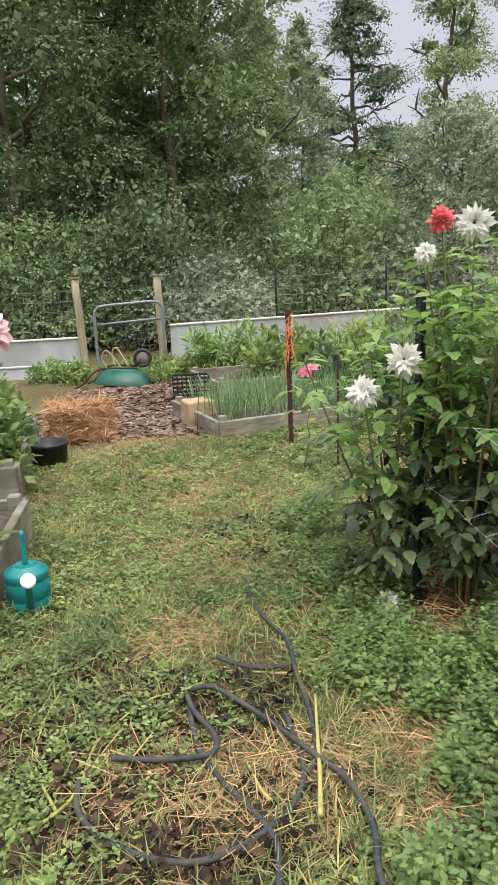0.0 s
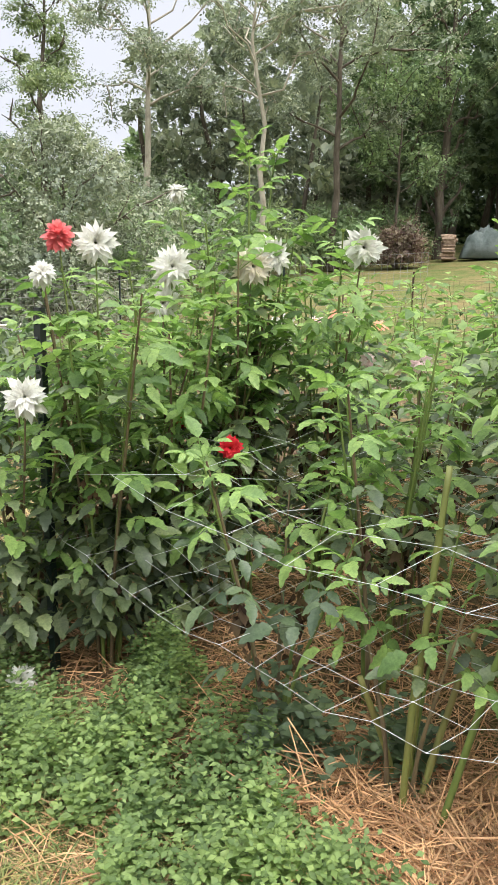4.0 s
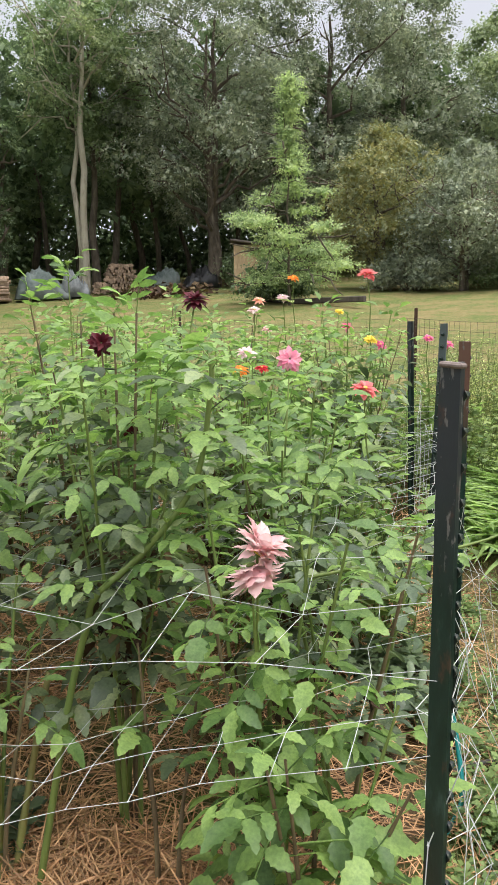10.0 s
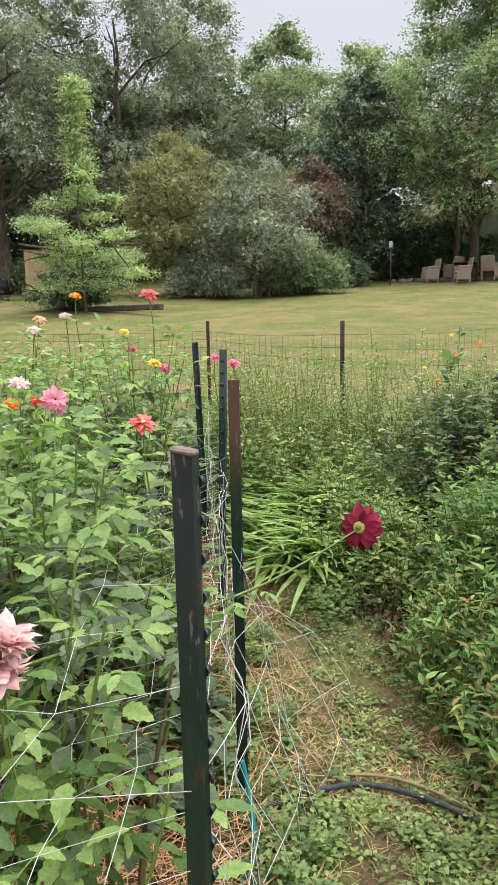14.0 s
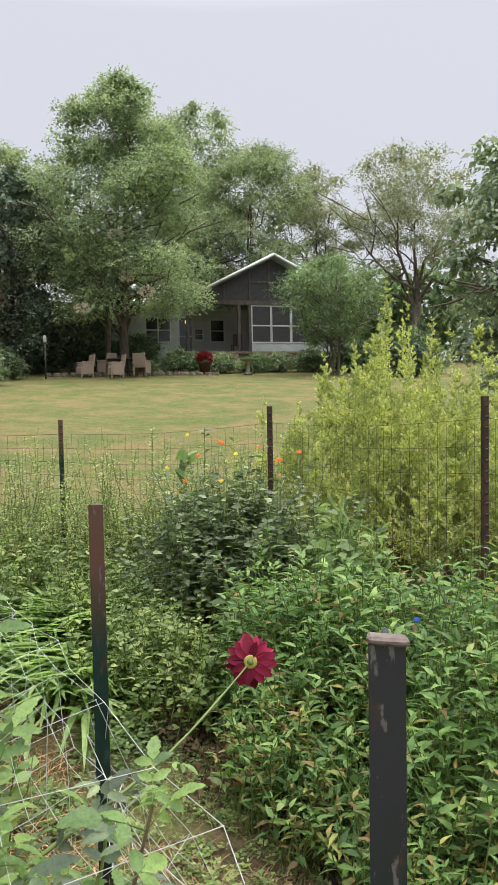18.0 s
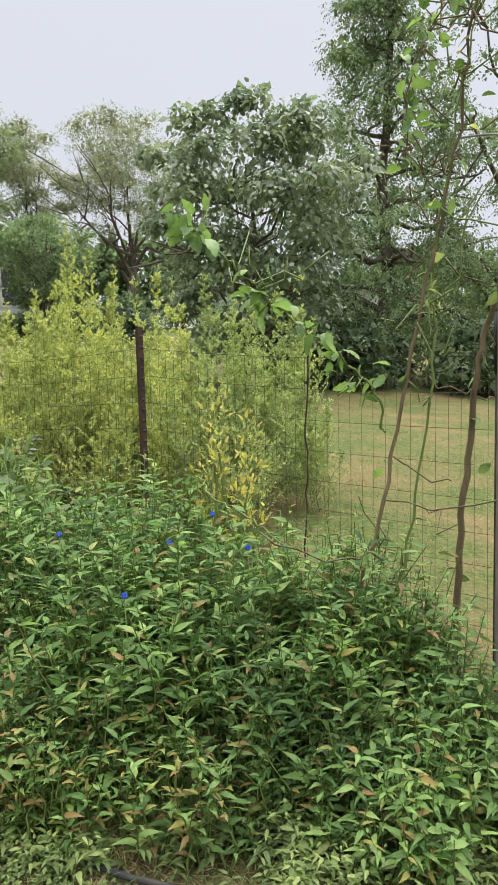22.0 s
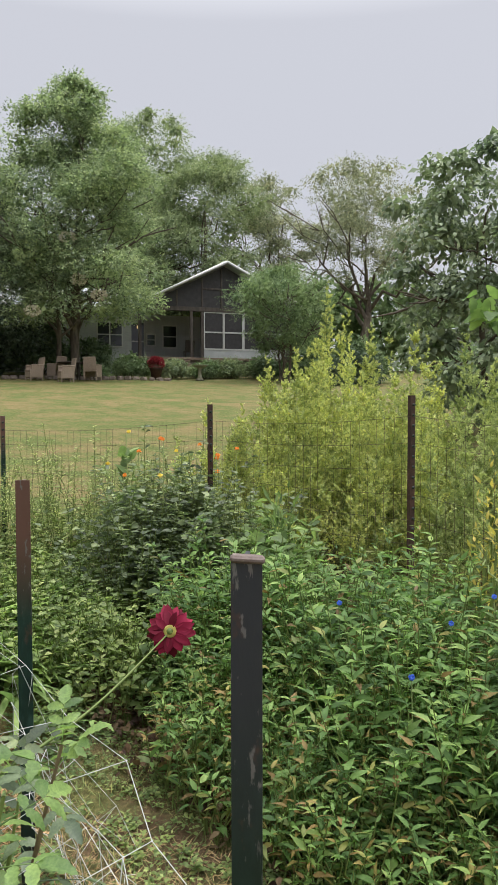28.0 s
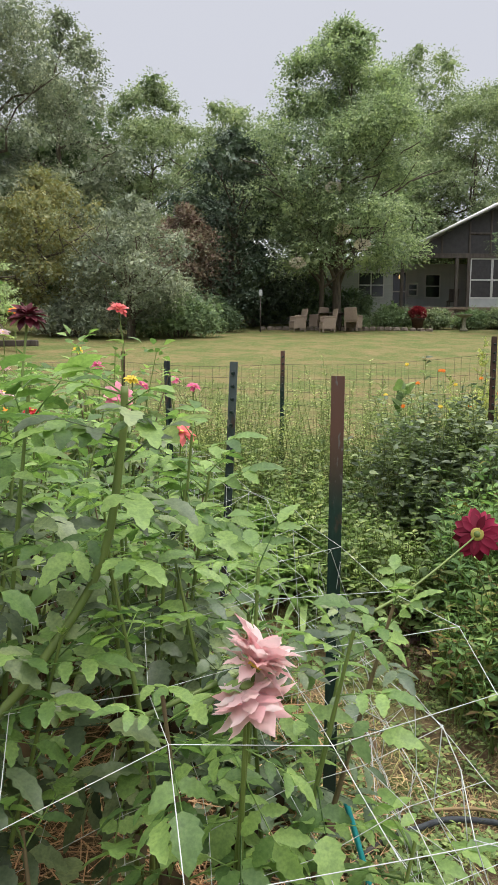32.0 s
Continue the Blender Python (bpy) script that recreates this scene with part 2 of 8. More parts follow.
def thing(name, m, label, category, group="", kind=""):
    ob = new(name)
    ob.empty_display_size = 0.1
    ob.matrix_basis = m
    return tagged(ob, label, category, group, kind)


def unit(a):
    a = np.asarray(a, float)
    return a / np.maximum(np.linalg.norm(a, axis=-1, keepdims=True), 1e-9)


def tube(points, radii, sides=6, cap=True):
    """A tapered tube through points."""
    p = np.asarray(points, float)
    k = len(p)
    r = np.broadcast_to(np.asarray(radii, float), (k,))
    d = unit(np.gradient(p, axis=0))
    ref = np.where(np.abs(d[:, 2:3]) > 0.9, np.array([[1.0, 0, 0]]), np.array([[0, 0, 1.0]]))
    ref = np.broadcast_to(ref[0], d.shape) if np.ptp(ref, axis=0).max() == 0 else np.broadcast_to(np.array([0.577, 0.577, 0.577]), d.shape)
    a = unit(np.cross(d, ref))
    b = np.cross(d, a)
    ang = np.linspace(0, 2 * np.pi, sides, endpoint=False)
    v = p[:, None] + r[:, None, None] * (np.cos(ang)[None, :, None] * a[:, None] + np.sin(ang)[None, :, None] * b[:, None])
    i = np.arange(k - 1)[:, None] * sides
    j = np.arange(sides)[None]
    f = np.stack([i + j, i + (j + 1) % sides, i + sides + (j + 1) % sides, i + sides + j], -1).reshape(-1, 4)
    v = v.reshape(-1, 3)
    if cap and sides == 4:
        f = np.concatenate([f, [[3, 2, 1, 0]], [[(k - 1) * 4 + q for q in range(4)]]])
    elif cap and sides == 6:
        e = (k - 1) * 6
        f = np.concatenate([f, [[3, 2, 1, 0], [5, 4, 3, 0], [e, e + 1, e + 2, e + 3], [e, e + 3, e + 4, e + 5]]])
    elif cap and sides == 8:
        e = (k - 1) * 8
        f = np.concatenate([f, [[3, 2, 1, 0], [7, 4, 3, 0], [7, 6, 5, 4], [e, e + 1, e + 2, e + 3], [e, e + 3, e + 4, e + 7], [e + 4, e + 5, e + 6, e + 7]]])
    return v, f


def bend(a, b, sag=0.0, n=6, wobble=0.0, rng=np.random):
    """Points of a line from a to b that sags and wobbles."""
    t = np.linspace(0, 1, n)[:, None]
    p = np.asarray(a, float) * (1 - t) + np.asarray(b, float) * t
    p[:, 2] -= sag * 4 * (t * (1 - t))[:, 0]
    if wobble:
        p[1:-1] += rng.normal(0, wobble, (n - 2, 3))
    return p


def blade(widths, droop=0.0, fold=0.15, wave=0.0):
    """A leaf along +y, one long, from its half widths; facing +z."""
    n = len(widths)
    t = np.linspace(0, 1, n)
    v, f = [], []
    for i, (w, s) in enumerate(zip(widths, t)):
        z = -droop * s * s
        up = fold * w + wave * (1 if i % 2 else -1)
        if i == 0 or i == n - 1:
            v.append((0, s, z))
        else:
            v += [(-w, s, z + up), (0, s, z), (w, s, z + up)]
    f += [(0, 2, 1), (0, 3, 2)]
    for i in range(1, n - 2):
        a = 1 + 3 * (i - 1)
        f += [(a, a + 1, a + 4), (a, a + 4, a + 3), (a + 1, a + 2, a + 5), (a + 1, a + 5, a + 4)]
    a, e = 1 + 3 * (n - 3), len(v) - 1
    f += [(a, a + 1, e), (a + 1, a + 2, e)]
    return np.array(v), np.array(f)


def scatter(geo, leaf, pos, out, up, size):
    """Leaves at pos, pointing along out, their faces towards up."""
    v, f = leaf
    pos, size = np.asarray(pos, float), np.asarray(size, float)
    y = unit(out)
    x = unit(np.cross(y, up))
    z = np.cross(x, y)
    w = pos[:, None] + size[:, None, None] * (v[None, :, 0:1] * x[:, None] + v[None, :, 1:2] * y[:, None] + v[None, :, 2:3] * z[:, None])
    faces = f[None] + (np.arange(len(pos)) * len(v))[:, None, None]
    geo.add(w.reshape(-1, 3), faces.reshape(-1, f.shape[1]))


DIAMOND = (np.array([(0, 0, 0), (0.36, 0.45, 0.06), (0, 1, -0.10), (-0.36, 0.45, 0.06)]), np.array([(0, 1, 2), (0, 2, 3)]))
OVATE = blade((0, 0.29, 0.19, 0), 0.22, 0.25)
LANCE = blade((0, 0.11, 0), 0.25, 0.3)
ROUND = blade((0, 0.30, 0), 0.2, 0.25)
STRAP = blade((0, 0.03, 0.035, 0.03, 0.02, 0), 0.55, 0.6)
NEEDLE = (np.array([(-0.035, 0, 0), (0.035, 0, 0), (0, 1, -0.05)]), np.array([(0, 1, 2)]))


def spray(seed, n=5):
    """A twig end: several leaves fanned along a short line, one long."""
    rng = np.random.default_rng(seed)
    v, f = [], []
    for i in range(n):
        k = 0.15 + 0.6 * i / (n - 1)
        a = (-1 if i % 2 else 1) * rng.uniform(0.5, 1.1) if i < n - 1 else rng.normal(0, 0.2)
        d = np.array([math.sin(a), math.cos(a), rng.uniform(-0.35, 0.15)])
        side = np.array([math.cos(a), -math.sin(a), rng.normal(0, 0.25)])
        base = np.array([0, k, -0.1 * k * k])
        ln = rng.uniform(0.34, 0.46)
        v += [base, base + d * ln * 0.45 + side * ln * 0.30 + (0, 0, 0.03), base + d * ln - (0, 0, 0.05), base + d * ln * 0.45 - side * ln * 0.30 + (0, 0, 0.03)]
        f += [(4 * i, 4 * i + 1, 4 * i + 2), (4 * i, 4 * i + 2, 4 * i + 3)]
    return np.array(v), np.array(f)



def ground_z(x, y):
    """The ground: level in the garden, rising over the lawn."""
    s = np.asarray(x, float) - 2.5
    y = np.asarray(y, float)
    k = np.clip(s / 14, 0, 1)
    z = 0.048 * (s + np.sqrt(s * s + 4)) + 0.02 * np.clip(y - 5, 0, 40) * k * k * (3 - 2 * k)
    return z + 0.02 * np.sin(1.3 * x + 0.7) * np.cos(1.1 * y) + 0.012 * np.sin(2.9 * x - 1.7 * y)


def gz(x, y):
    return float(ground_z(x, y))


# ---- ground ----
def axis_steps(lo, hi, near_lo, near_hi, fine, coarse):
    return np.unique(np.concatenate([np.arange(near_lo, near_hi, fine), np.linspace(near_hi, hi, coarse), np.linspace(lo, near_lo, coarse)]))


gx, gy = axis_steps(-1500, 1500, -4, 12, 0.2, 40), axis_steps(-1500, 1500, -4, 14, 0.2, 40)
GX, GY = np.meshgrid(gx, gy, indexing="ij")
far = np.clip((np.hypot(GX - 15, GY) - 70) / 200, 0, 1)
GZ = ground_z(np.clip(GX, -50, 60), GY) * (1 - far) + 3.0 * far
idx = np.arange(GX.size).reshape(GX.shape)
ground_geo = Geo().add(np.stack([GX, GY, GZ], -1).reshape(-1, 3), np.stack([idx[:-1, :-1], idx[1:, :-1], idx[1:, 1:], idx[:-1, 1:]], -1).reshape(-1, 4))
m, n, l, b = shader("grass_and_soil")
fine, mid, big = noise_of(n, l, 38, 6, 0.75), noise_of(n, l, 3.2, 5, 0.65), noise_of(n, l, 0.35, 4, 0.6)
turf = ramp(n, l, fine, ((0.25, (0.028, 0.042, 0.012)), (0.5, (0.095, 0.115, 0.035)), (0.75, (0.24, 0.21, 0.085))))
soil = ramp(n, l, fine, ((0.3, (0.05, 0.034, 0.022)), (0.7, (0.20, 0.13, 0.075))))
straw = ramp(n, l, fine, ((0.3, (0.15, 0.10, 0.05)), (0.7, (0.33, 0.23, 0.12))))
col = mix(n, l, ramp(n, l, mid, ((0.42, (0, 0, 0)), (0.56, (1, 1, 1)))), turf, soil)
col = mix(n, l, ramp(n, l, big, ((0.47, (0, 0, 0)), (0.62, (0.6, 0.6, 0.6)))), col, straw)
# the mown lawn beyond the garden fence
tc = n.new("ShaderNodeTexCoord")
sep = n.new("ShaderNodeSeparateXYZ")
l.new(tc.outputs["Object"], sep.inputs[0])
lawn_mask = n.new("ShaderNodeMapRange")
lawn_mask.inputs["From Min"].default_value, lawn_mask.inputs["From Max"].default_value = 6.2, 8.0
south = n.new("ShaderNodeMath")
south.operation = "MULTIPLY_ADD"
south.inputs[1].default_value, south.inputs[2].default_value = -2.6, 2.0
l.new(sep.outputs["Y"], south.inputs[0])
wider = n.new("ShaderNodeMath")
wider.operation = "MAXIMUM"
l.new(sep.outputs["X"], wider.inputs[0])
l.new(south.outputs[0], wider.inputs[1])
l.new(wider.outputs[0], lawn_mask.inputs["Value"])
lawn = ramp(n, l, noise_of(n, l, 22, 6, 0.8), ((0.34, (0.045, 0.07, 0.02)), (0.52, (0.115, 0.145, 0.042)), (0.68, (0.215, 0.22, 0.08))))
dry = ramp(n, l, noise_of(n, l, 0.9, 9, 0.8), ((0.43, (0, 0, 0)), (0.62, (0.68, 0.68, 0.68))))
lawn = mix(n, l, dry, lawn, ramp(n, l, fine, ((0.3, (0.19, 0.12, 0.06)), (0.7, (0.38, 0.255, 0.14)))))
l.new(mix(n, l, lawn_mask.outputs[0], col, lawn), b.inputs["Base Color"])
b.inputs["Roughness"].default_value, b.inputs["Specular IOR Level"].default_value = 0.95, 0.15
bump(n, l, b, fine, 0.7, 0.03)
M_GROUND = m
ground = tagged(part("ground", ground_geo, M_GROUND), "grassy garden ground rising to a mown lawn with dry patches", "ground", kind="structure")


# ---- trees ----
TRIO = spray(2, 3)
# crown outlines: radius at each height, from the lowest leaves to the top
PROFILES = {"round": ((0, 0.45), (0.15, 0.8), (0.4, 1.0), (0.65, 0.92), (0.85, 0.62), (1, 0.15)),
            "maple": ((0, 0.70), (0.10, 0.95), (0.3, 1.0), (0.5, 0.92), (0.7, 0.72), (0.88, 0.45), (1, 0.18)),
            "dome": ((0, 0.55), (0.3, 0.85), (0.6, 1.0), (0.8, 0.9), (0.92, 0.72), (1, 0.42)),
            "cone": ((0, 0.8), (0.1, 1.0), (0.5, 0.58), (0.8, 0.26), (1, 0.03)),
            "column": ((0, 0.5), (0.2, 0.9), (0.5, 1.0), (0.8, 0.75), (1, 0.2)),
            "tiers": ((0, 0.75), (0.12, 1.0), (0.3, 0.9), (0.5, 0.52), (0.65, 0.27), (0.85, 0.09), (1, 0.02)),
            "low": ((0, 1.0), (0.3, 1.0), (0.6, 0.9), (0.85, 0.6), (1, 0.2))}


def crown_pads(rng, height, base, radius, outline, count, pad, lean=(0, 0)):
    """Centres and radii of a crown's boughs, set out over its outline."""
    w = (np.arange(count) + rng.random(count)) / count
    prof = np.interp(w, *zip(*outline))
    keep = (rng.random(count) < 0.35 + 0.65 * prof) | (w > 0.6)
    w, prof = w[keep], prof[keep]
    k = len(w)
    ang = rng.permutation(k) * 2.399 + rng.normal(0, 0.3, k)
    pr = radius * pad * rng.uniform(0.65, 1.25, k) * (0.45 + 0.55 * prof)
    q = np.maximum(0, radius * prof * np.sqrt(rng.uniform(0.25, 1.0, k)) * rng.uniform(0.92, 1.1, k) - 0.75 * pr)
    z = base + 0.4 * pr + w * (height - base - 0.75 * pr)
    return np.stack([q * np.cos(ang) + lean[0] * w, q * np.sin(ang) + lean[1] * w, z], 1), pr


def leaf_pads(g, rng, centres, radii, count, size, flat, droop, tpl, fill=0, fill_size=0.2):
    """Leaves over the upper skin of flattened boughs, and shaded leaves inside them."""
    which = rng.choice(len(centres), count, p=radii ** 2 / np.sum(radii ** 2))
    d = unit(rng.normal(0, 1, (count, 3)) + (0, 0, 0.42))
    ph = which * 1.7
    lump = 1 + 0.20 * np.sin(5.5 * d[:, 0] + ph) * np.cos(5.0 * d[:, 1] - ph) + 0.10 * np.sin(13 * d[:, 0] + 11 * d[:, 1] + 3 * ph)
    r = radii[which] * (0.60 + 0.46 * rng.random(count) ** 0.6) * lump
    p = centres[which] + d * r[:, None] * (1, 1, flat)
    p[:, 2] -= 0.22 * droop * radii[which] * (d[:, 0] ** 2 + d[:, 1] ** 2)
    ok = p[:, 2] > 0.12
    p, d = p[ok], d[ok]
    out = unit(d * (1, 1, 0.35) + rng.normal(0, 0.45, p.shape) - (0, 0, droop))
    up = unit(d * 0.75 + (0, 0, 0.8) + rng.normal(0, 0.32, p.shape))
    scatter(g, tpl, p, out, up, rng.uniform(0.6, 1.3, len(p)) * size)
    if fill:
        n = len(centres) * fill
        which = np.arange(n) % len(centres)
        q = centres[which] + unit(rng.normal(0, 1, (n, 3))) * rng.random((n, 1)) ** 0.5 * 0.74 * radii[which, None] * (1, 1, flat)
        q = q[q[:, 2] > 0.25]
        scatter(g, DIAMOND, q, rng.normal(0, 1, q.shape), rng.normal(0, 0.6, q.shape) + (0, 0, 1.0), rng.uniform(0.8, 1.5, len(q)) * fill_size)


def tree(name, x, y, height, radius, base, leaves, size, leaf, bark, label, seed, trunk_r=0.18, lean=(0, 0), clumps=70, spread=0.55, stems=1,
         shape="round", droop=0.3, limbs=14, category="tree", group="", tpl=None, full=True, crook=1.0, pad=0.30, profile="", flat=0.62):
    """A tree: tapered trunk with limbs, and a crown of leaves in clumps along them."""
    rng = np.random.default_rng(seed)
    root = thing(name, pose(x, y, gz(x, y) - 0.05), label, category, group)
    ends = []
    for s in range(stems):
        g = Geo()
        off = np.array([0.25 * s * math.cos(2.4 * s + seed), 0.25 * s * math.sin(2.4 * s + seed), 0])
        top = np.array([lean[0] + 0.5 * s * math.cos(2.4 * s + seed), lean[1] + 0.5 * s * math.sin(2.4 * s + seed), height * ((0.74 if full and shape == "round" else 0.5 if shape == "vase" else 0.84) - 0.06 * s)])
        n = 9
        spine = bend(off, top + off, 0, n, 0.011 * crook * height ** 0.7, rng)
        spine[1:, :2] += (np.linspace(0, 1, n)[1:, None] ** 2) * rng.normal(0, 0.04 * height, 2) * 0.4
        rr = trunk_r * (1 - 0.2 * s) * np.linspace(1, 0.14, n) ** 0.85
        rr[0] *= 1.25
        g.add(*tube(spine, rr, 8, False))
        for i in range(limbs):
            u = base / height + (0.93 - base / height) * (i + rng.random()) / limbs
            k = u * (n - 1)
            a = spine[int(k)] + (spine[min(int(k) + 1, n - 1)] - spine[int(k)]) * (k - int(k))
            ang = i * 2.4 + rng.normal(0, 0.4) + s
            if shape == "cone":
                reach = radius * (1.05 - u) / (1.05 - base / height) * rng.uniform(0.75, 1.1)
                rise = -0.05 * reach
            elif shape == "vase":
                reach = radius * rng.uniform(0.45, 1.1)
                rise = (height - a[2]) * rng.uniform(0.15, 0.95) * (1.15 - 0.5 * reach / radius)
            elif shape == "column":
                reach = radius * rng.uniform(0.6, 1.1) * math.sin(math.pi * min(1, 0.15 + 0.85 * u)) ** 0.5
                rise = reach * 0.9
            else:
                w = (u - base / height) / (1 - base / height)
                reach = radius * (np.interp(w, *zip(*PROFILES[profile or shape])) * 0.8 if full else math.sqrt(max(0.12, 1 - (1.6 * w - 0.65) ** 2))) * rng.uniform(0.7, 1.1)
                rise = reach * rng.uniform(0.2, 0.7)
            e = a + np.array([math.cos(ang) * reach, math.sin(ang) * reach, rise])
            if full and shape == "round":
                mid = np.array([lean[0] * 0.5, lean[1] * 0.5, (base + 0.95 * height) / 2])
                k2 = np.linalg.norm((e - mid) / (radius, radius, (0.95 * height - base) / 2))
                e = mid + (e - mid) * min(1, 0.84 / max(k2, 0.01))
            line = bend(a, e, -0.06 * reach, 6, (0.10 if shape == "vase" else 0.05) * reach, rng)
            g.add(*tube(line, rr[min(int(k), n - 1)] * 0.55 * np.linspace(1, 0.2, 6), 5, False))
            ends += [line[2], line[3], line[4], line[5], line[5]]
            for q in range(6 if shape == "vase" else 2):
                b0 = line[3 + q % 3]
                e2 = b0 + unit(e - a) * reach * 0.3 + rng.normal(0, (0.10 if full else 0.22) * reach + 0.08, 3)
                g.add(*tube(bend(b0, e2, 0, 4, 0.03, rng), 0.02 * np.linspace(1, 0.4, 4) * (1 + height / 12), 4, False))
                ends += [e2, (b0 + e2) / 2]
        part("trunk", g, bark, root, "" if s else "tapered trunk with spreading limbs")
    ends = np.array(ends)
    rng.shuffle(ends)
    g = Geo()
    if full:
        pc, pr = crown_pads(rng, height, base, radius, PROFILES[profile or shape], clumps, pad, lean)
    else:
        pc = ends[: min(len(ends), clumps)]
        pr = np.full(len(pc), spread) * rng.uniform(0.6, 1.25, len(pc))
    per = len((tpl or TRIO)[1]) / 2
    leaf_pads(g, rng, pc, pr, int(1.25 * leaves / per), size if tpl else size * 2.5, flat, droop, tpl or TRIO, fill=60 if full else 14, fill_size=size * 1.55)
    part("crown", g, leaf, root, "crown of many small leaves")
    return root


def bush(name, x, y, height, rx, ry, leaves, size, leaf, label, seed, tpl=None, category="shrub", rise=0.0, group="", lumps=26, stem_mat=None):
    """A shrub: thin stems from the ground and leaves in lumps, densest at its skin."""
    rng = np.random.default_rng(seed)
    root = thing(name, pose(x, y, gz(x, y) - 0.03), label, category, group)
    g = Geo()
    a = rng.uniform(0, 2 * np.pi, lumps)
    rr = np.sqrt(rng.random(lumps)) * 0.8
    hh = height * (1 - 0.75 * rr ** 2) * rng.uniform(0.55, 0.92, lumps)
    cl = np.stack([np.cos(a) * rr * rx, np.sin(a) * rr * ry, hh], 1)
    for q in cl[: min(lumps, 18)]:
        g.add(*tube(bend((q[0] * 0.25, q[1] * 0.25, 0), q, -0.05, 5, 0.03 * height, rng), np.linspace(0.016, 0.005, 5) * (0.6 + height * 0.35), 4, False))
    part("stem", g, stem_mat or M_BARK, root)
    g = Geo()
    if tpl is None:
        pr = (rx + ry + height) / 3 * rng.uniform(0.26, 0.42, lumps)
        pc = np.concatenate([cl, cl * (1.05, 1.05, 0.45)])
        leaf_pads(g, rng, pc, np.concatenate([pr, pr]), int(leaves * 0.55), size * 1.75, 0.75, 0.2, TRIO, 44, size * 1.3)
    else:
        sp = np.array([rx, ry, height]) * 0.17
        which = rng.integers(0, lumps, leaves)
        off = unit(rng.normal(0, 1, (leaves, 3))) * (rng.random((leaves, 1)) ** 0.35) * 1.6
        off[:, 2] = np.where(off[:, 2] < -0.3, off[:, 2] * 1.6, off[:, 2])
        p = cl[which] + off * sp
        p[:, 2] = np.where(p[:, 2] < 0.04, rng.uniform(0.04, max(0.1, 0.35 * height), leaves), p[:, 2])
        out = unit(off + rng.normal(0, 0.5, p.shape) + np.array([0, 0, rise]))
        up = unit(np.array([0, 0, 0.9]) + off * 0.4 + rng.normal(0, 0.4, p.shape))
        scatter(g, tpl, p, out, up, rng.uniform(0.6, 1.25, leaves) * size)
    part("foliage", g, leaf, root)
    return root

# ---- woods and trees round the garden ----
OVATE_FLAT = blade((0, 0.30, 0.22, 0), 0.25, 0.2)
T_VINE = leaf_mat("vine_leaf", greens((0.045, 0.075, 0.04), (0.075, 0.11, 0.058), (0.115, 0.155, 0.085)), 0.45, 0.5, 0.25, scale=3)
T_MAPLE = leaf_mat("shade_maple_leaf", greens((0.05, 0.085, 0.032), (0.095, 0.145, 0.052), (0.16, 0.215, 0.08)), 0.55, 0.25, 0.25, scale=3, gain=2.8)
def woods(name, a0, a1, d0, d1, height, leaves, size, leaf, label, seed, trees=14, base=0.10, backing=0, cx=0.0, cy=0.0, radius=0.30):
    """A stretch of far woodland: trunks, crowns of boughs of uneven height, and deep shaded foliage behind."""
    rng = np.random.default_rng(seed)
    root = tagged(thing(name, pose(0, 0, 0), label, "woods"), kind="stuff")
    gt, g = Geo(), Geo()
    for i in range(trees):
        a, d = radians(a0 + (a1 - a0) * (i + rng.random()) / trees), d0 + (d1 - d0) * rng.random()
        x, y = cx + d * math.cos(a), cy + d * math.sin(a)
        z = gz(min(x, 60), y) - 0.2
        h = height * rng.uniform(0.68, 1.05)
        gt.add(*tube(bend((x, y, z), (x + rng.normal(0, 0.5), y + rng.normal(0, 0.5), z + 0.7 * h), 0, 6, 0.15, rng), np.linspace(0.2, 0.06, 6) * rng.uniform(0.6, 1.3), 6, False))
        pc, pr = crown_pads(rng, h, base * h, radius * h * rng.uniform(0.8, 1.2), PROFILES[("round", "dome", "maple")[i % 3]], 44, 0.28)
        leaf_pads(g, rng, pc + (x, y, z), pr, leaves // trees // 3, size * 2.3, 0.6, 0.3, TRIO, 14, size * 3.0)
    part("trunk", gt, M_BARK, root)
    if backing:
        a, d = np.radians(rng.uniform(a0, a1, backing)), d1 + rng.uniform(2.0, 7.0, backing)
        p = np.stack([cx + d * np.cos(a), cy + d * np.sin(a), np.zeros(backing)], 1)
        top = height * (0.66 + 0.16 * np.sin(a * 31 + seed) + 0.10 * np.sin(a * 71))
        p[:, 2] = ground_z(np.minimum(p[:, 0], 60), p[:, 1]) + rng.random(backing) ** 1.5 * top
        scatter(g, TRIO, p, rng.normal(0, 1, p.shape), rng.normal(0, 0.7, p.shape) + (0, 0, 1.0), rng.uniform(0.7, 1.4, backing) * 1.1)
    part("foliage", g, leaf, root)


woods("woods", 92, 128, 20, 25, 13.0, 90000, 0.12, T_MID, "dark deciduous woods behind the garden gate", 3, 15, 0.04, 4000)
woods("woods", 66, 92, 36, 46, 6.5, 26000, 0.16, T_MID, "far green woods beyond the dahlia bed", 4, 12, 0.04, 2500, radius=0.45)
woods("woods", 14, 52, 37, 45, 14, 66000, 0.17, T_DARK, "dark woods behind the woodpiles", 5, 20, 0.27, 15000)
woods("woods", 50, 68, 35, 42, 13.0, 36000, 0.16, T_GREY, "tall grey-green woods behind the birches", 8, 9, 0.12, 2200)
woods("woods", -12, 14, 54, 66, 9, 24000, 0.22, T_MID, "green woods behind the lawn", 6, 12, 0.05, 2000, radius=0.42)
woods("woods", -62, -10, 46, 60, 7.5, 30000, 0.22, T_MID, "low trees behind the house and field", 7, 20, 0.05, 3000, radius=0.42)

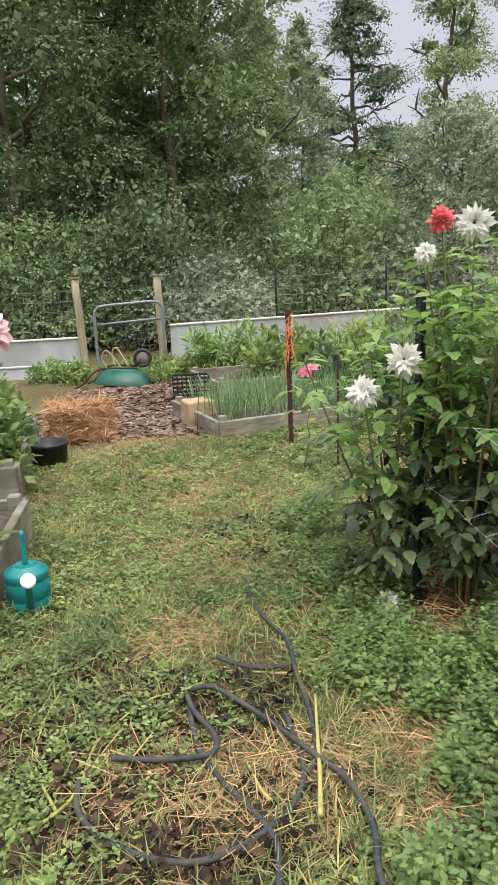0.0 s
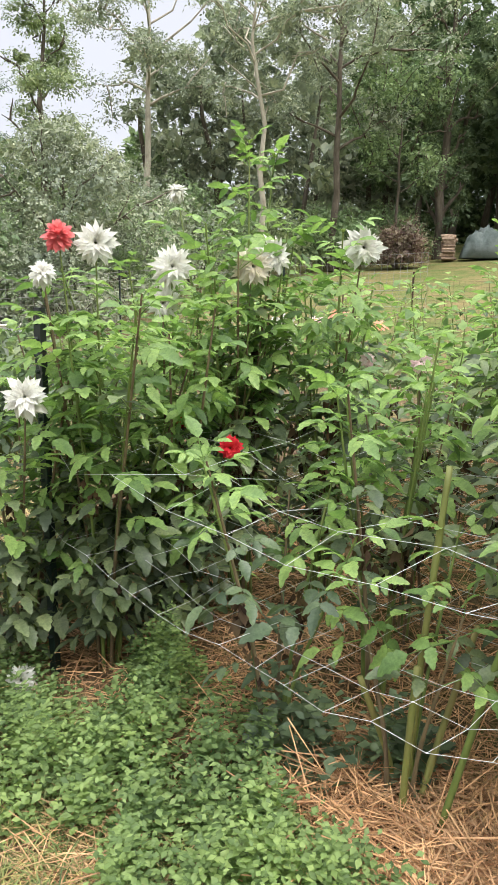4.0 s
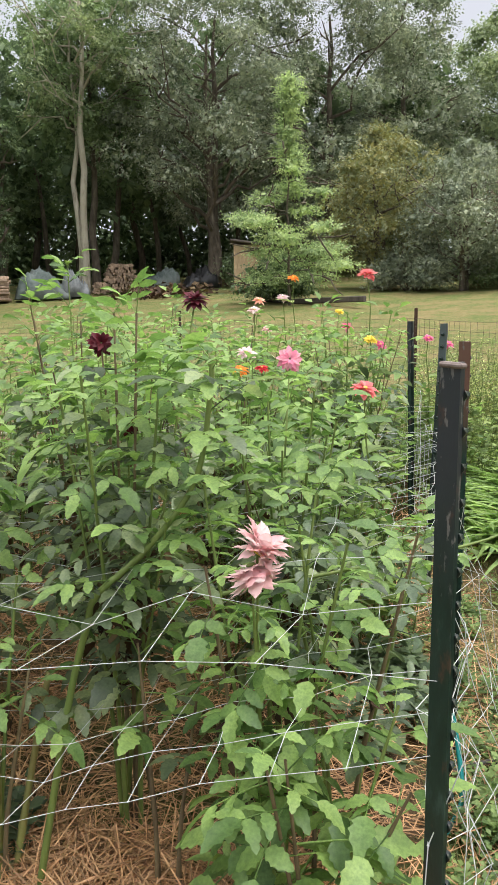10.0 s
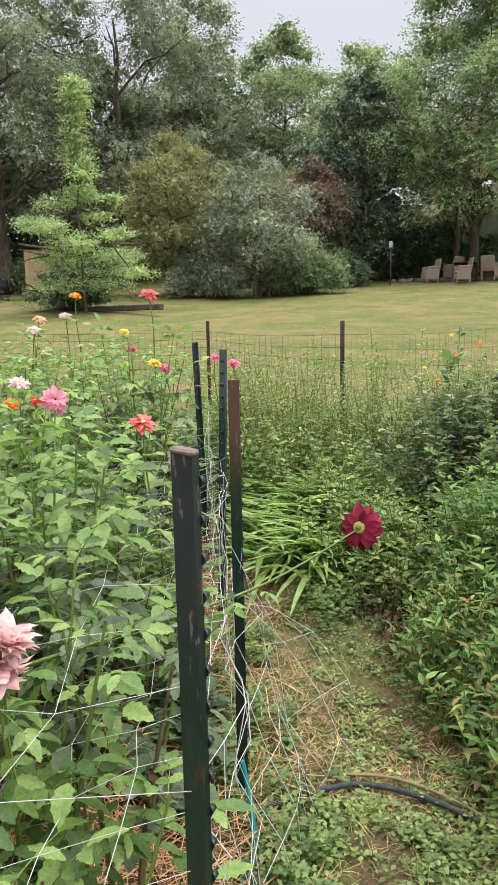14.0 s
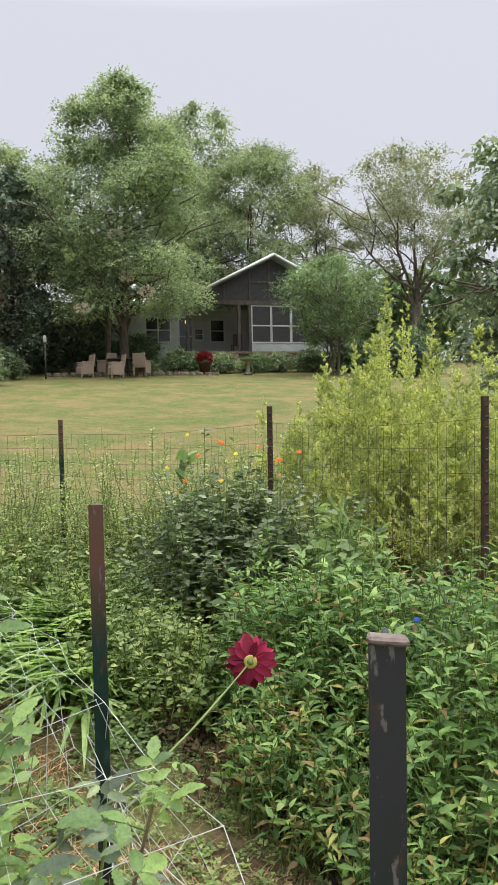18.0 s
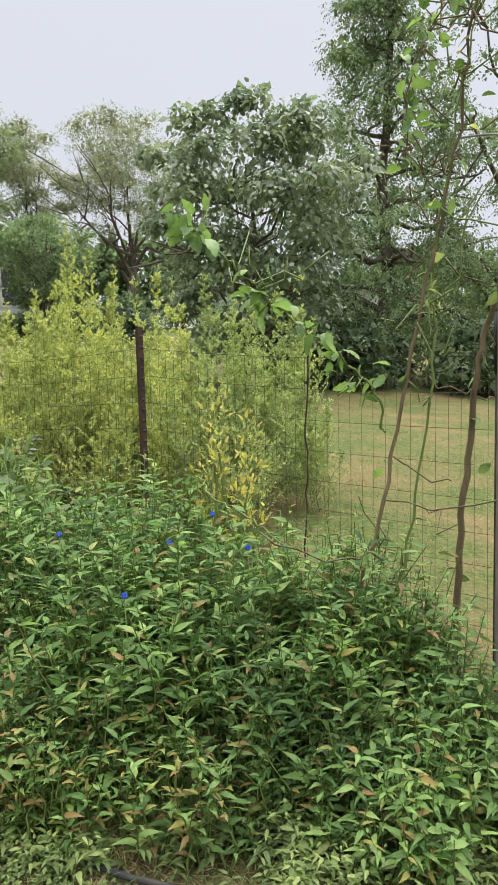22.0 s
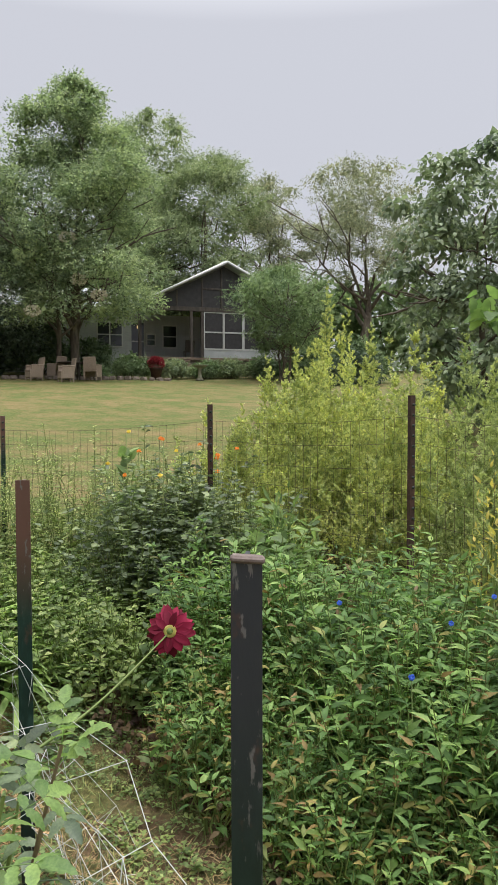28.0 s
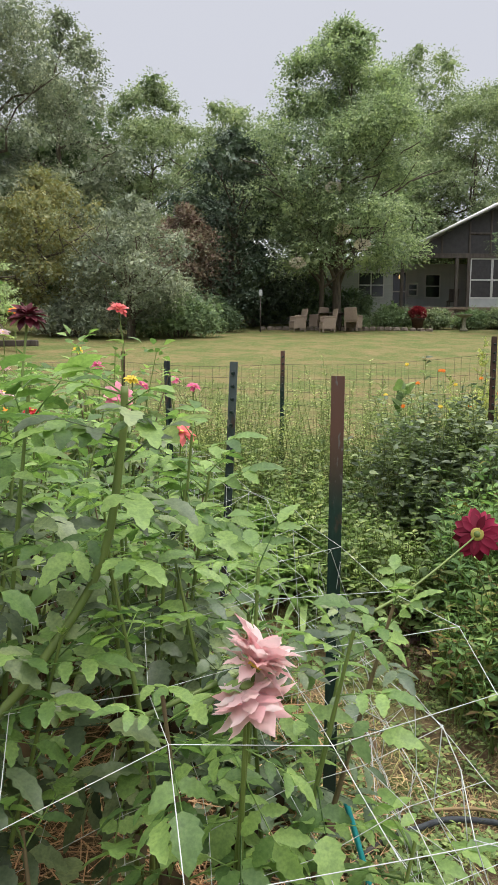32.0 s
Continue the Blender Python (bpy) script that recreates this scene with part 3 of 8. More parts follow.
# woods behind the gate
tree("oak_tree", -4.4, 16.8, 12.5, 3.6, 0.3, 26000, 0.10, T_DARK, M_BARK, "dark green oak with low branches beside the garden gate", 11, pad=0.26, profile="column", clumps=90)
tree("oak_tree", -2.2, 18.8, 15, 3.2, 0.4, 25000, 0.10, T_MID, M_BARK, "tall green oak behind the garden gate", 12, pad=0.26, profile="column", clumps=90)
tree("ivy_clad_tree", -1.2, 17.2, 13, 1.2, 0.6, 9000, 0.085, T_DARK, M_BARK, "tall trunk wrapped in ivy behind the gate", 13, 0.16, limbs=20, profile="column", clumps=60)
tree("oak_tree", -0.3, 21.0, 11.5, 2.8, 0.6, 20000, 0.11, T_MID, M_BARK, "tall leafy oak behind the wire fence", 14, pad=0.28)
tree("pine_tree", 6.9, 44.9, 18.0, 5.4, 3.0, 22000, 0.16, T_PINE, M_BARK, "tall dark pine standing against the sky", 15, 0.25, shape="cone", limbs=36, clumps=90, pad=0.27, flat=0.3)
tree("poplar_tree", 3.5, 40.3, 13.2, 2.5, 1.0, 11000, 0.15, T_GREY, M_BARK, "round green tree behind the pine", 16)
tree("poplar_tree", 8.15, 29.7, 13.0, 1.9, 2.0, 9000, 0.12, T_LIGHT, M_BARK, "tall light green poplar against the sky", 17, shape="column", pad=0.34, clumps=36)
tree("arching_tree", 5.4, 17.5, 4.5, 2.8, 0.4, 20000, 0.075, T_GREY, M_BARK, "low tree with arching bare branches", 18, 0.10, profile="low", flat=0.5)
tree("forked_tree", 13.2, 32.1, 15, 4.2, 8.0, 9000, 0.13, T_GREY, M_BIRCH, "tall pale forked tree with thin leaves", 19, 0.20, limbs=12, spread=0.6, full=False)
tree("crooked_birch", 13.4, 21.9, 11.5, 3.0, 6.0, 6500, 0.11, T_GREY, M_BIRCH, "crooked pale birch with bare lower trunk", 20, 0.12, lean=(-0.8, 0.3), limbs=12, full=False, crook=3)
tree("slender_tree", 16.9, 23.2, 13, 3.2, 5.0, 8000, 0.12, T_GREY, M_BARK, "slender grey-barked tree at the lawn's edge", 21, 0.15, full=False)
tree("slender_tree", 20.2, 23.5, 9, 2.2, 3.0, 5000, 0.12, T_MID, M_BARK, "thin young tree at the lawn's edge", 22, 0.07, full=False)
tree("ivy_clad_tree", 22.8, 23.9, 15, 1.7, 0.6, 12000, 0.11, T_DARK, M_BARK, "tall tree with an ivy-covered trunk", 23, 0.22, limbs=22, profile="column", clumps=60)
tree("birch_tree", 26.0, 21.7, 16, 3.0, 8.5, 7500, 0.13, T_LIGHT, M_BIRCH, "tall pale birch with two upright stems", 24, 0.19, stems=2, full=False)
tree("oak_tree", 27.6, 22.4, 14, 3.4, 6.0, 13000, 0.13, T_MID, M_BARK, "brown-trunked tree beside the pale birch", 25, 0.20, pad=0.26)
tree("pear_tree", 29.2, 17.1, 15.0, 5.4, 2.6, 34000, 0.125, T_GREY, M_BARK, "large grey-green tree with twin trunks", 26, 0.26, stems=2, pad=0.24, clumps=110, flat=0.5)
tree("pear_tree", 33.4, 13.3, 15.5, 5.0, 1.5, 26000, 0.135, T_GREY, M_BARK, "large grey-green tree behind the sapling", 27, 0.26, pad=0.24, clumps=100, flat=0.5)
tree("sapling", 20.7, 9.6, 6.5, 2.25, 0.3, 9500, 0.085, T_SAPLING, M_BARK, "young light green tulip tree in layered tiers", 28, 0.045, shape="cone", limbs=24, droop=0.1, clumps=46, pad=0.27, flat=0.22, profile="tiers")
tree("olive_tree", 27.4, 9.1, 5.8, 2.9, 0.6, 13000, 0.105, T_OLIVE, M_BARK, "spreading tree with brownish olive-coloured leaves", 29, 0.15, flat=0.5)
tree("maple_tree", 38.4, 11.3, 15.0, 4.0, 2.0, 14000, 0.15, T_GREY, M_BARK, "grey-green tree against the sky", 30, 0.25, pad=0.26)
tree("poplar_tree", 45.0, 7.8, 13.8, 4.4, 2, 24000, 0.17, T_LIGHT, M_BARK, "light green round-topped tree against the sky", 31, 0.25, pad=0.26)
tree("maple_tree", 26.4, 5.7, 4.9, 2.6, 0.3, 15000, 0.09, T_GREY, M_BARK, "spreading grey-green small tree at the lawn's edge", 32, 0.12, stems=2)
tree("plum_tree", 32.4, 4.5, 5.3, 2.0, 0.6, 8000, 0.105, T_PURPLE, M_BARK, "small purple-leaved plum tree by the lawn", 33, 0.13)
tree("magnolia_tree", 35.6, 2.7, 9.0, 3.9, 0.2, 17000, 0.15, T_BLUE, M_BARK, "dark glossy magnolia branching to the ground", 34, 0.2, limbs=20, profile="low", pad=0.24, clumps=90)
tree("maple_tree", 34.0, -2.1, 13.0, 4.6, 2.2, 66000, 0.135, T_MAPLE, M_BARK, "big green maple shading the garden chairs", 35, 0.2, stems=3, limbs=18, profile="maple", pad=0.24, clumps=140, droop=0.15, flat=0.55)
tree("oak_tree", 51.9, -9.0, 17.2, 4.8, 3, 28000, 0.18, T_LIGHT, M_BARK, "tall light green tree behind the house", 36, 0.3, pad=0.26, profile="dome")
tree("oak_tree", 48.8, -12.0, 14.2, 4.8, 2, 28000, 0.17, T_LIGHT, M_BARK, "rounded light green tree behind the house", 37, 0.3, pad=0.26, profile="dome")
tree("oak_tree", 51.4, 3.8, 13.6, 5.0, 2, 24000, 0.19, T_LIGHT, M_BARK, "tall rounded tree beyond the lawn", 38, 0.3, pad=0.26, profile="dome")
tree("crape_tree", 32.2, -11.2, 5.4, 2.7, 1.4, 15000, 0.095, T_MID, M_BARK, "small green tree before the screened porch", 39, 0.09, stems=3, profile="dome")
tree("old_oak", 45.1, -22.3, 14.0, 5.6, 6.0, 20000, 0.15, T_RUST, M_BARK, "old spreading oak with thin rusty leaves and pale limbs", 40, 0.42, limbs=12, shape="vase", crook=3, clumps=44, pad=0.24, profile="dome", flat=0.5)
tree("old_oak", 52.4, -18.3, 14, 4.0, 5.5, 14000, 0.16, T_RUST, M_BARK, "thin-leaved rusty oak behind the house", 41, 0.3, limbs=11, shape="vase", crook=3, clumps=38, pad=0.25, profile="dome", flat=0.5)
tree("vine_draped_tree", 13.2, -8.5, 5.9, 2.75, 0.4, 44000, 0.115, T_VINE, M_BARK, "tree draped in large-leaved vines beside the field", 42, 0.12, stems=2, clumps=84, tpl=OVATE_FLAT, droop=0.6, pad=0.24, profile="dome", flat=0.55)
tree("cypress_tree", 14.2, -13.3, 12.5, 3.9, 0.3, 48000, 0.085, T_MID, M_BARK, "tall dark drooping cypress beyond the fence", 43, 0.2, shape="cone", droop=1.0, limbs=40, clumps=120, pad=0.24, flat=0.5)
tree("cypress_tree", 11.9, -15.2, 11, 2.4, 0.8, 9000, 0.10, T_MID, M_BARK, "tall feathery green tree behind the arbor", 44, 0.2, shape="column", droop=0.9, full=False)
tree("poplar_tree", 1.25, 33.0, 12.6, 2.2, 0.8, 9000, 0.13, T_GREY, M_BARK, "grey-green tree at the end of the woods", 45, 0.2)

# shrubs at the edges
for i, (sx, sy, sh, sr, lf) in enumerate(((-5.2, 13.6, 3.4, 1.8, T_DARK), (-3.2, 13.2, 2.6, 1.4, T_MID), (-1.6, 14.0, 3.6, 1.7, T_DARK), (0.5, 14.6, 2.0, 1.6, T_DARK), (2.4, 15.4, 3.4, 2.0, T_MID), (4.4, 14.6, 1.9, 1.6, T_GREY), (-0.2, 13.0, 1.7, 1.4, T_GREY))):
    bush("vine_mound", sx, sy + 0.9, sh, sr, sr, 7600, 0.088, lf, "tangled mound of vines and brambles behind the fence", 60 + i)
for i, (sx, sy, sh, sr, lf) in enumerate(((7.2, 20, 3.6, 2.6, T_MID), (9.5, 22.5, 3.8, 2.6, T_GREY), (12.2, 24.5, 3.6, 2.6, T_MID), (3.4, 22, 4.2, 2.8, T_DARK), (14.8, 25, 3.0, 2.2, T_LIGHT), (17.5, 24, 2.4, 1.9, T_MID), (20.5, 25, 2.4, 2.0, T_MID), (30.5, 15.5, 2.0, 1.8, T_MID), (26.2, 7.4, 1.5, 1.7, T_GREY), (27.2, 4.2, 1.9, 1.5, T_MID), (22.0, 10.6, 1.4, 1.3, T_DARK), (29.4, 4.6, 2.2, 1.6, T_GREY))):
    bush("edge_shrub", sx, sy, sh, sr, sr, 4600, 0.115, lf, "green shrub at the edge of the lawn", 80 + i)
bush("purple_shrub", 18.4, 21.2, 1.7, 1.0, 1.0, 3500, 0.10, T_PURPLE, "dark purple-leaved shrub on the lawn", 95)
for i, (sx, sy, sh, sr, lf) in enumerate(((12.6, -10.8, 1.9, 1.3, T_DARK), (14.4, -11.4, 2.2, 1.5, T_DARK), (16.4, -12.0, 2.4, 1.6, T_DARK), (10.6, -12.6, 1.6, 1.4, T_DARK), (13.4, -9.6, 1.5, 1.1, T_DARK), (18.5, -13.5, 1.8, 1.7, T_MID), (20.5, -14.5, 2.0, 2.0, T_DARK), (23.5, -15.5, 2.2, 2.0, T_MID))):
    bush("field_shrub", sx, sy, sh, sr, sr, 3000, 0.14, lf, "dark shrub at the field's edge beyond the fence", 880 + i)

# ---- garden materials ----
M_GREYWOOD = rough_mat("weathered_wood", ((0.25, (0.10, 0.085, 0.07)), (0.5, (0.26, 0.23, 0.19)), (0.8, (0.42, 0.36, 0.28))), 16, 0.9, stretch=(0.3, 0.3, 2.0), relief=0.6, dirt=(0.13, 0.12, 0.08), rand=0.15, depth=0.006)
M_POSTWOOD = rough_mat("treated_post_wood", ((0.25, (0.22, 0.17, 0.11)), (0.5, (0.38, 0.32, 0.22)), (0.8, (0.52, 0.45, 0.33))), 12, 0.9, stretch=(1, 1, 0.12), relief=0.5, depth=0.006)
M_ARBOR = rough_mat("grey_arbor_timber", ((0.22, (0.08, 0.07, 0.065)), (0.5, (0.22, 0.20, 0.185)), (0.75, (0.38, 0.355, 0.33))), 18, 0.9, stretch=(1, 1, 0.08), relief=0.7, dirt=(0.09, 0.085, 0.06), depth=0.006)
M_SHEET = rough_mat("galvanised_sheet", ((0.3, (0.50, 0.53, 0.56)), (0.7, (0.66, 0.69, 0.72))), 5, 0.45, relief=0.1, dirt=(0.42, 0.43, 0.42), metal=0.3)
M_GATE = rough_mat("grey_painted_tube", ((0.3, (0.16, 0.18, 0.20)), (0.7, (0.26, 0.29, 0.32))), 20, 0.45, relief=0.1, metal=0.2, depth=0.002)
M_WIRE = rough_mat("fence_wire", ((0.3, (0.20, 0.19, 0.18)), (0.7, (0.38, 0.37, 0.35))), 30, 0.6, relief=0, metal=0.3)
M_WIRE_RUST = rough_mat("rusty_fence_wire", ((0.3, (0.07, 0.05, 0.035)), (0.7, (0.17, 0.13, 0.10))), 30, 0.7, relief=0, metal=0.2)
M_TRAY = rough_mat("green_barrow_paint", ((0.3, (0.015, 0.11, 0.075)), (0.7, (0.03, 0.17, 0.12))), 9, 0.45, relief=0.1, dirt=(0.06, 0.12, 0.09), depth=0.003)
M_BLACK = rough_mat("black_plastic", ((0.3, (0.012, 0.012, 0.013)), (0.7, (0.03, 0.03, 0.032))), 25, 0.45, relief=0.1, depth=0.002)
M_RUBBER = rough_mat("black_rubber", ((0.3, (0.02, 0.02, 0.02)), (0.7, (0.05, 0.05, 0.05))), 30, 0.75, relief=0.3, depth=0.003)
M_HOSE = rough_mat("soaker_hose_rubber", ((0.3, (0.022, 0.024, 0.028)), (0.6, (0.05, 0.055, 0.06)), (0.85, (0.11, 0.11, 0.10))), 40, 0.85, relief=0.5, dirt=(0.09, 0.075, 0.055), depth=0.003)
M_TEAL = rough_mat("teal_plastic", ((0.3, (0.008, 0.17, 0.17)), (0.7, (0.015, 0.24, 0.235))), 12, 0.35, relief=0.05, dirt=(0.02, 0.18, 0.17), depth=0.002)
M_WHITE = rough_mat("white_plastic", ((0.3, (0.68, 0.67, 0.63)), (0.7, (0.8, 0.8, 0.77))), 15, 0.4, relief=0.05, depth=0.002)
M_STRAW = rough_mat("bale_straw", ((0.3, (0.28, 0.19, 0.09)), (0.7, (0.52, 0.37, 0.19))), 6, 0.85, relief=0.2, rand=0.4)
M_PINESTRAW = rough_mat("pine_straw", ((0.3, (0.36, 0.19, 0.09)), (0.7, (0.62, 0.38, 0.20))), 5, 0.75, relief=0.1, rand=0.5)
M_DEADLEAF = leaf_mat("dead_leaf", greens((0.05, 0.03, 0.025), (0.10, 0.06, 0.045), (0.17, 0.11, 0.07), (0.22, 0.16, 0.10)), 0.75, 0.2, 0.1, gain=1.0)
M_CHIP = rough_mat("wood_chip", ((0.3, (0.13, 0.08, 0.06)), (0.7, (0.29, 0.205, 0.16))), 12, 0.9, relief=0.3, rand=0.45, depth=0.004)
M_YELLOWSTEM = rough_mat("yellowed_stalk", ((0.3, (0.30, 0.30, 0.06)), (0.7, (0.46, 0.44, 0.14))), 14, 0.6, relief=0.2, dirt=(0.42, 0.34, 0.14), depth=0.003)
M_ORANGE = rough_mat("orange_twine", ((0.3, (0.70, 0.17, 0.07)), (0.7, (0.85, 0.28, 0.12))), 40, 0.6, relief=0)
M_STUMP = rough_mat("cut_log_wood", ((0.3, (0.30, 0.21, 0.12)), (0.7, (0.48, 0.36, 0.22))), 14, 0.85, stretch=(1, 1, 0.3), relief=0.4, depth=0.006)
M_SOIL = rough_mat("dark_bed_soil", ((0.3, (0.035, 0.026, 0.02)), (0.7, (0.13, 0.095, 0.07))), 30, 0.95, relief=0.9, depth=0.02)


def slab(sx, sy, sz, bevel=0.006, seg=1):
    """A bevelled board or block, centred in x and y, standing on z = 0."""
    bm = bmesh.new()
    bmesh.ops.create_cube(bm, size=1)
    bmesh.ops.transform(bm, matrix=Matrix.Translation((0, 0, sz / 2)) @ Matrix.Diagonal((sx, sy, sz, 1)), verts=bm.verts)
    if bevel:
        bmesh.ops.bevel(bm, geom=list(bm.edges), offset=bevel, segments=seg, affect="EDGES", profile=0.5)
    return bm


def worn(bm, amount, cuts=3, seed=1):
    """Uneven faces for old timber and stone."""
    bmesh.ops.subdivide_edges(bm, edges=list(bm.edges), cuts=cuts, use_grid_fill=True)
    for v in bm.verts:
        v.co += noise.noise_vector(v.co * 9 + Vector((seed, 0, 0))) * amount
    return bm


def lathe(profile, sides=20):
    """A turned body from (radius, height) pairs, bottom to top."""
    g = Geo()
    ang = np.linspace(0, 2 * np.pi, sides, endpoint=False)
    v = np.array([[(r * math.cos(a), r * math.sin(a), z) for a in ang] for r, z in profile])
    k = len(profile)
    i, j = np.arange(k - 1)[:, None] * sides, np.arange(sides)[None]
    return g.add(v.reshape(-1, 3), np.stack([i + j, i + (j + 1) % sides, i + sides + (j + 1) % sides, i + sides + j], -1).reshape(-1, 4))


def smooth_line(points, n=40):
    """A smooth curve through a few points."""
    p = np.array(points, float)
    t = np.linspace(0, len(p) - 1, n)
    i = np.clip(t.astype(int), 0, len(p) - 2)
    u = (t - i)[:, None]
    a, b, c, d = p[np.maximum(i - 1, 0)], p[i], p[i + 1], p[np.minimum(i + 2, len(p) - 1)]
    return 0.5 * (2 * b + (c - a) * u + (2 * a - 5 * b + 4 * c - d) * u ** 2 + (3 * b - a - 3 * c + d) * u ** 3)


def strand(name, pts, r, mat, label, category, n=40, sides=8, lift=None, group=""):
    """A hose, stalk or cord lying on the ground through points (x, y)."""
    p = np.array([(q[0], q[1], (gz(q[0], q[1]) + (r if lift is None else lift)) if len(q) == 2 else q[2]) for q in pts])
    return tagged(part(name, Geo().add(*tube(smooth_line(p, n), r, sides)), mat), label, category, group)


def wire_panel(x0, y0, x1, y1, z0, z1, h0, h1, step=0.10, rows=10, r=0.0016, mat=None, wob=0.006, seed=0):
    """Welded fence wire between two posts, from the ground z to the top h at each end."""
    rng = np.random.default_rng(seed)
    g = Geo()
    length = math.hypot(x1 - x0, y1 - y0)
    n = max(2, int(length / step))
    def at(u, v):
        u, v = np.asarray(u, float), np.asarray(v, float)
        zz = (z0 + (z1 - z0) * u) * (1 - v) + (h0 + (h1 - h0) * u) * v
        sag = 0.03 * np.sin(u * np.pi) * v
        k = wob * np.sin(u * 17 + v * 3 + seed)
        return np.stack([x0 + (x1 - x0) * u + k * (y1 - y0) / length, y0 + (y1 - y0) * u - k * (x1 - x0) / length, zz - sag], -1)
    for i in range(n + 1):
        u = i / n + rng.normal(0, 0.0015)
        g.add(*tube(at(np.full(6, u), np.linspace(0, 1, 6)), r, 3, False))
    for j in range(rows + 1):
        v = (j / rows) ** 1.15
        g.add(*tube(at(np.linspace(0, 1, 14), np.full(14, v)), r * 1.15, 3, False))
    return g


# ---- gate end of the garden ----
def wooden_post(x, y, h, r, lean, label):
    t = thing("gate_post", pose(x, y, gz(x, y) - 0.1), label, "post", "gate posts")
    part("post", Geo().add(*tube(bend((0, 0, 0), (lean, 0, h), 0, 7, 0.004, np.random.default_rng(5)), np.linspace(r * 1.05, r * 0.95, 7), 8)), M_POSTWOOD, t)
    part("post_cap", slab(r * 2.2, r * 2.2, 0.025, 0.006), M_GREYWOOD, t, "flat grey wooden cap", pose(lean, 0, h - 0.005))
    return t


GL, GR = (-1.93, 11.0), (-0.80, 11.35)
wooden_post(*GL, 1.48, 0.058, -0.05, "weathered round wooden gate post beside the metal gate")
wooden_post(*GR, 1.47, 0.062, -0.03, "weathered round wooden gate post with a worn top")
gate = thing("metal_gate", pose(-1.68, 10.72, gz(-1.68, 10.7), 0, 0, 14), "grey tubular metal garden gate with rounded corners", "gate")
gp = smooth_line([(0, 0, 0.05), (0, 0, 0.8), (0.03, 0, 0.93), (0.12, 0, 0.98), (0.5, 0, 1.0), (0.86, 0, 1.01), (0.96, 0, 0.95), (0.98, 0, 0.8), (0.98, 0, 0.05)], 60)
part("gate_frame", Geo().add(*tube(gp, 0.021, 8)), M_GATE, gate)
part("cross_bar", Geo().add(*tube([(0, 0, 0.72), (1.08, 0, 0.77)], 0.016, 8)), M_GATE, gate)
part("cross_bar", Geo().add(*tube([(0, 0, 0.12), (0.98, 0, 0.12)], 0.014, 8)), M_GATE, gate)
part("wire_mesh", wire_panel(0.02, 0, 0.96, 0, 0.1, 0.1, 0.74, 0.76, 0.1, 6, 0.0016), M_WIRE, gate)
part("latch", slab(0.07, 0.03, 0.05, 0.005), M_GATE, gate, "", pose(0.98, 0, 0.70))

# low walls of sheet metal to both sides of the gate
for nm, (x0, y0), (x1, y1), lo, hi in (("left", (-5.4, 10.6), (-2.02, 11.1), 0.0, 0.52), ("right", (-0.70, 11.55), (3.4, 13.2), 0.05, 0.60)):
    wl_len, wl_ang = math.hypot(x1 - x0, y1 - y0), math.degrees(math.atan2(y1 - y0, x1 - x0))
    wall = thing("sheet_metal_edging", pose(x0, y0, gz(x0, y0), 0, 0, wl_ang), "low wall of pale galvanised sheet metal along the fence", "garden edging")
    sheet = Geo()
    xs = np.linspace(0, wl_len, 90)
    prof = 0.008 * np.sin(xs * 2 * np.pi / 0.17)
    for side in (0, 0.004):
        top = np.stack([xs, prof + side, np.full_like(xs, hi)], 1)
        bot = np.stack([xs, prof + side, np.full_like(xs, lo - 0.1)], 1)
        q = np.arange(len(xs) - 1)
        sheet.add(np.concatenate([bot, top]), np.stack([q, q + 1, q + 1 + len(xs), q + len(xs)], 1))
    part("sheet", sheet, M_SHEET, wall)
    part("top_rail", slab(wl_len, 0.05, 0.028, 0.006), M_WHITE, wall, "pale capping rail", pose(wl_len / 2, 0, hi))
    if nm == "left":
        part("lower_rail", slab(2.2, 0.05, 0.03, 0.006), M_SHEET, wall, "", pose(wl_len - 1.15, -0.32, 0.17))
        part("lower_sheet", slab(2.2, 0.012, 0.20, 0.003), M_SHEET, wall, "", pose(wl_len - 1.15, -0.32, -0.03))

# wire fence behind the beds
fence = thing("wire_fence", pose(0, 0, 0), "welded wire fence on dark steel posts behind the beds", "fence")
NF = ((-6.5, 11.2), (-4.2, 11.6), (-1.98, 11.4), (-0.72, 11.7), (1.0, 12.6), (3.0, 13.5), (5.4, 13.9), (8.2, 12.6), (9.2, 9.8))
for i, ((x0, y0), (x1, y1)) in enumerate(zip(NF[:-1], NF[1:])):
    if i != 2:
        part("wire_mesh", wire_panel(x0, y0, x1, y1, gz(x0, y0), gz(x1, y1), gz(x0, y0) + 1.22, gz(x1, y1) + 1.22, 0.12, 9, 0.003, seed=i), M_WIRE, fence)



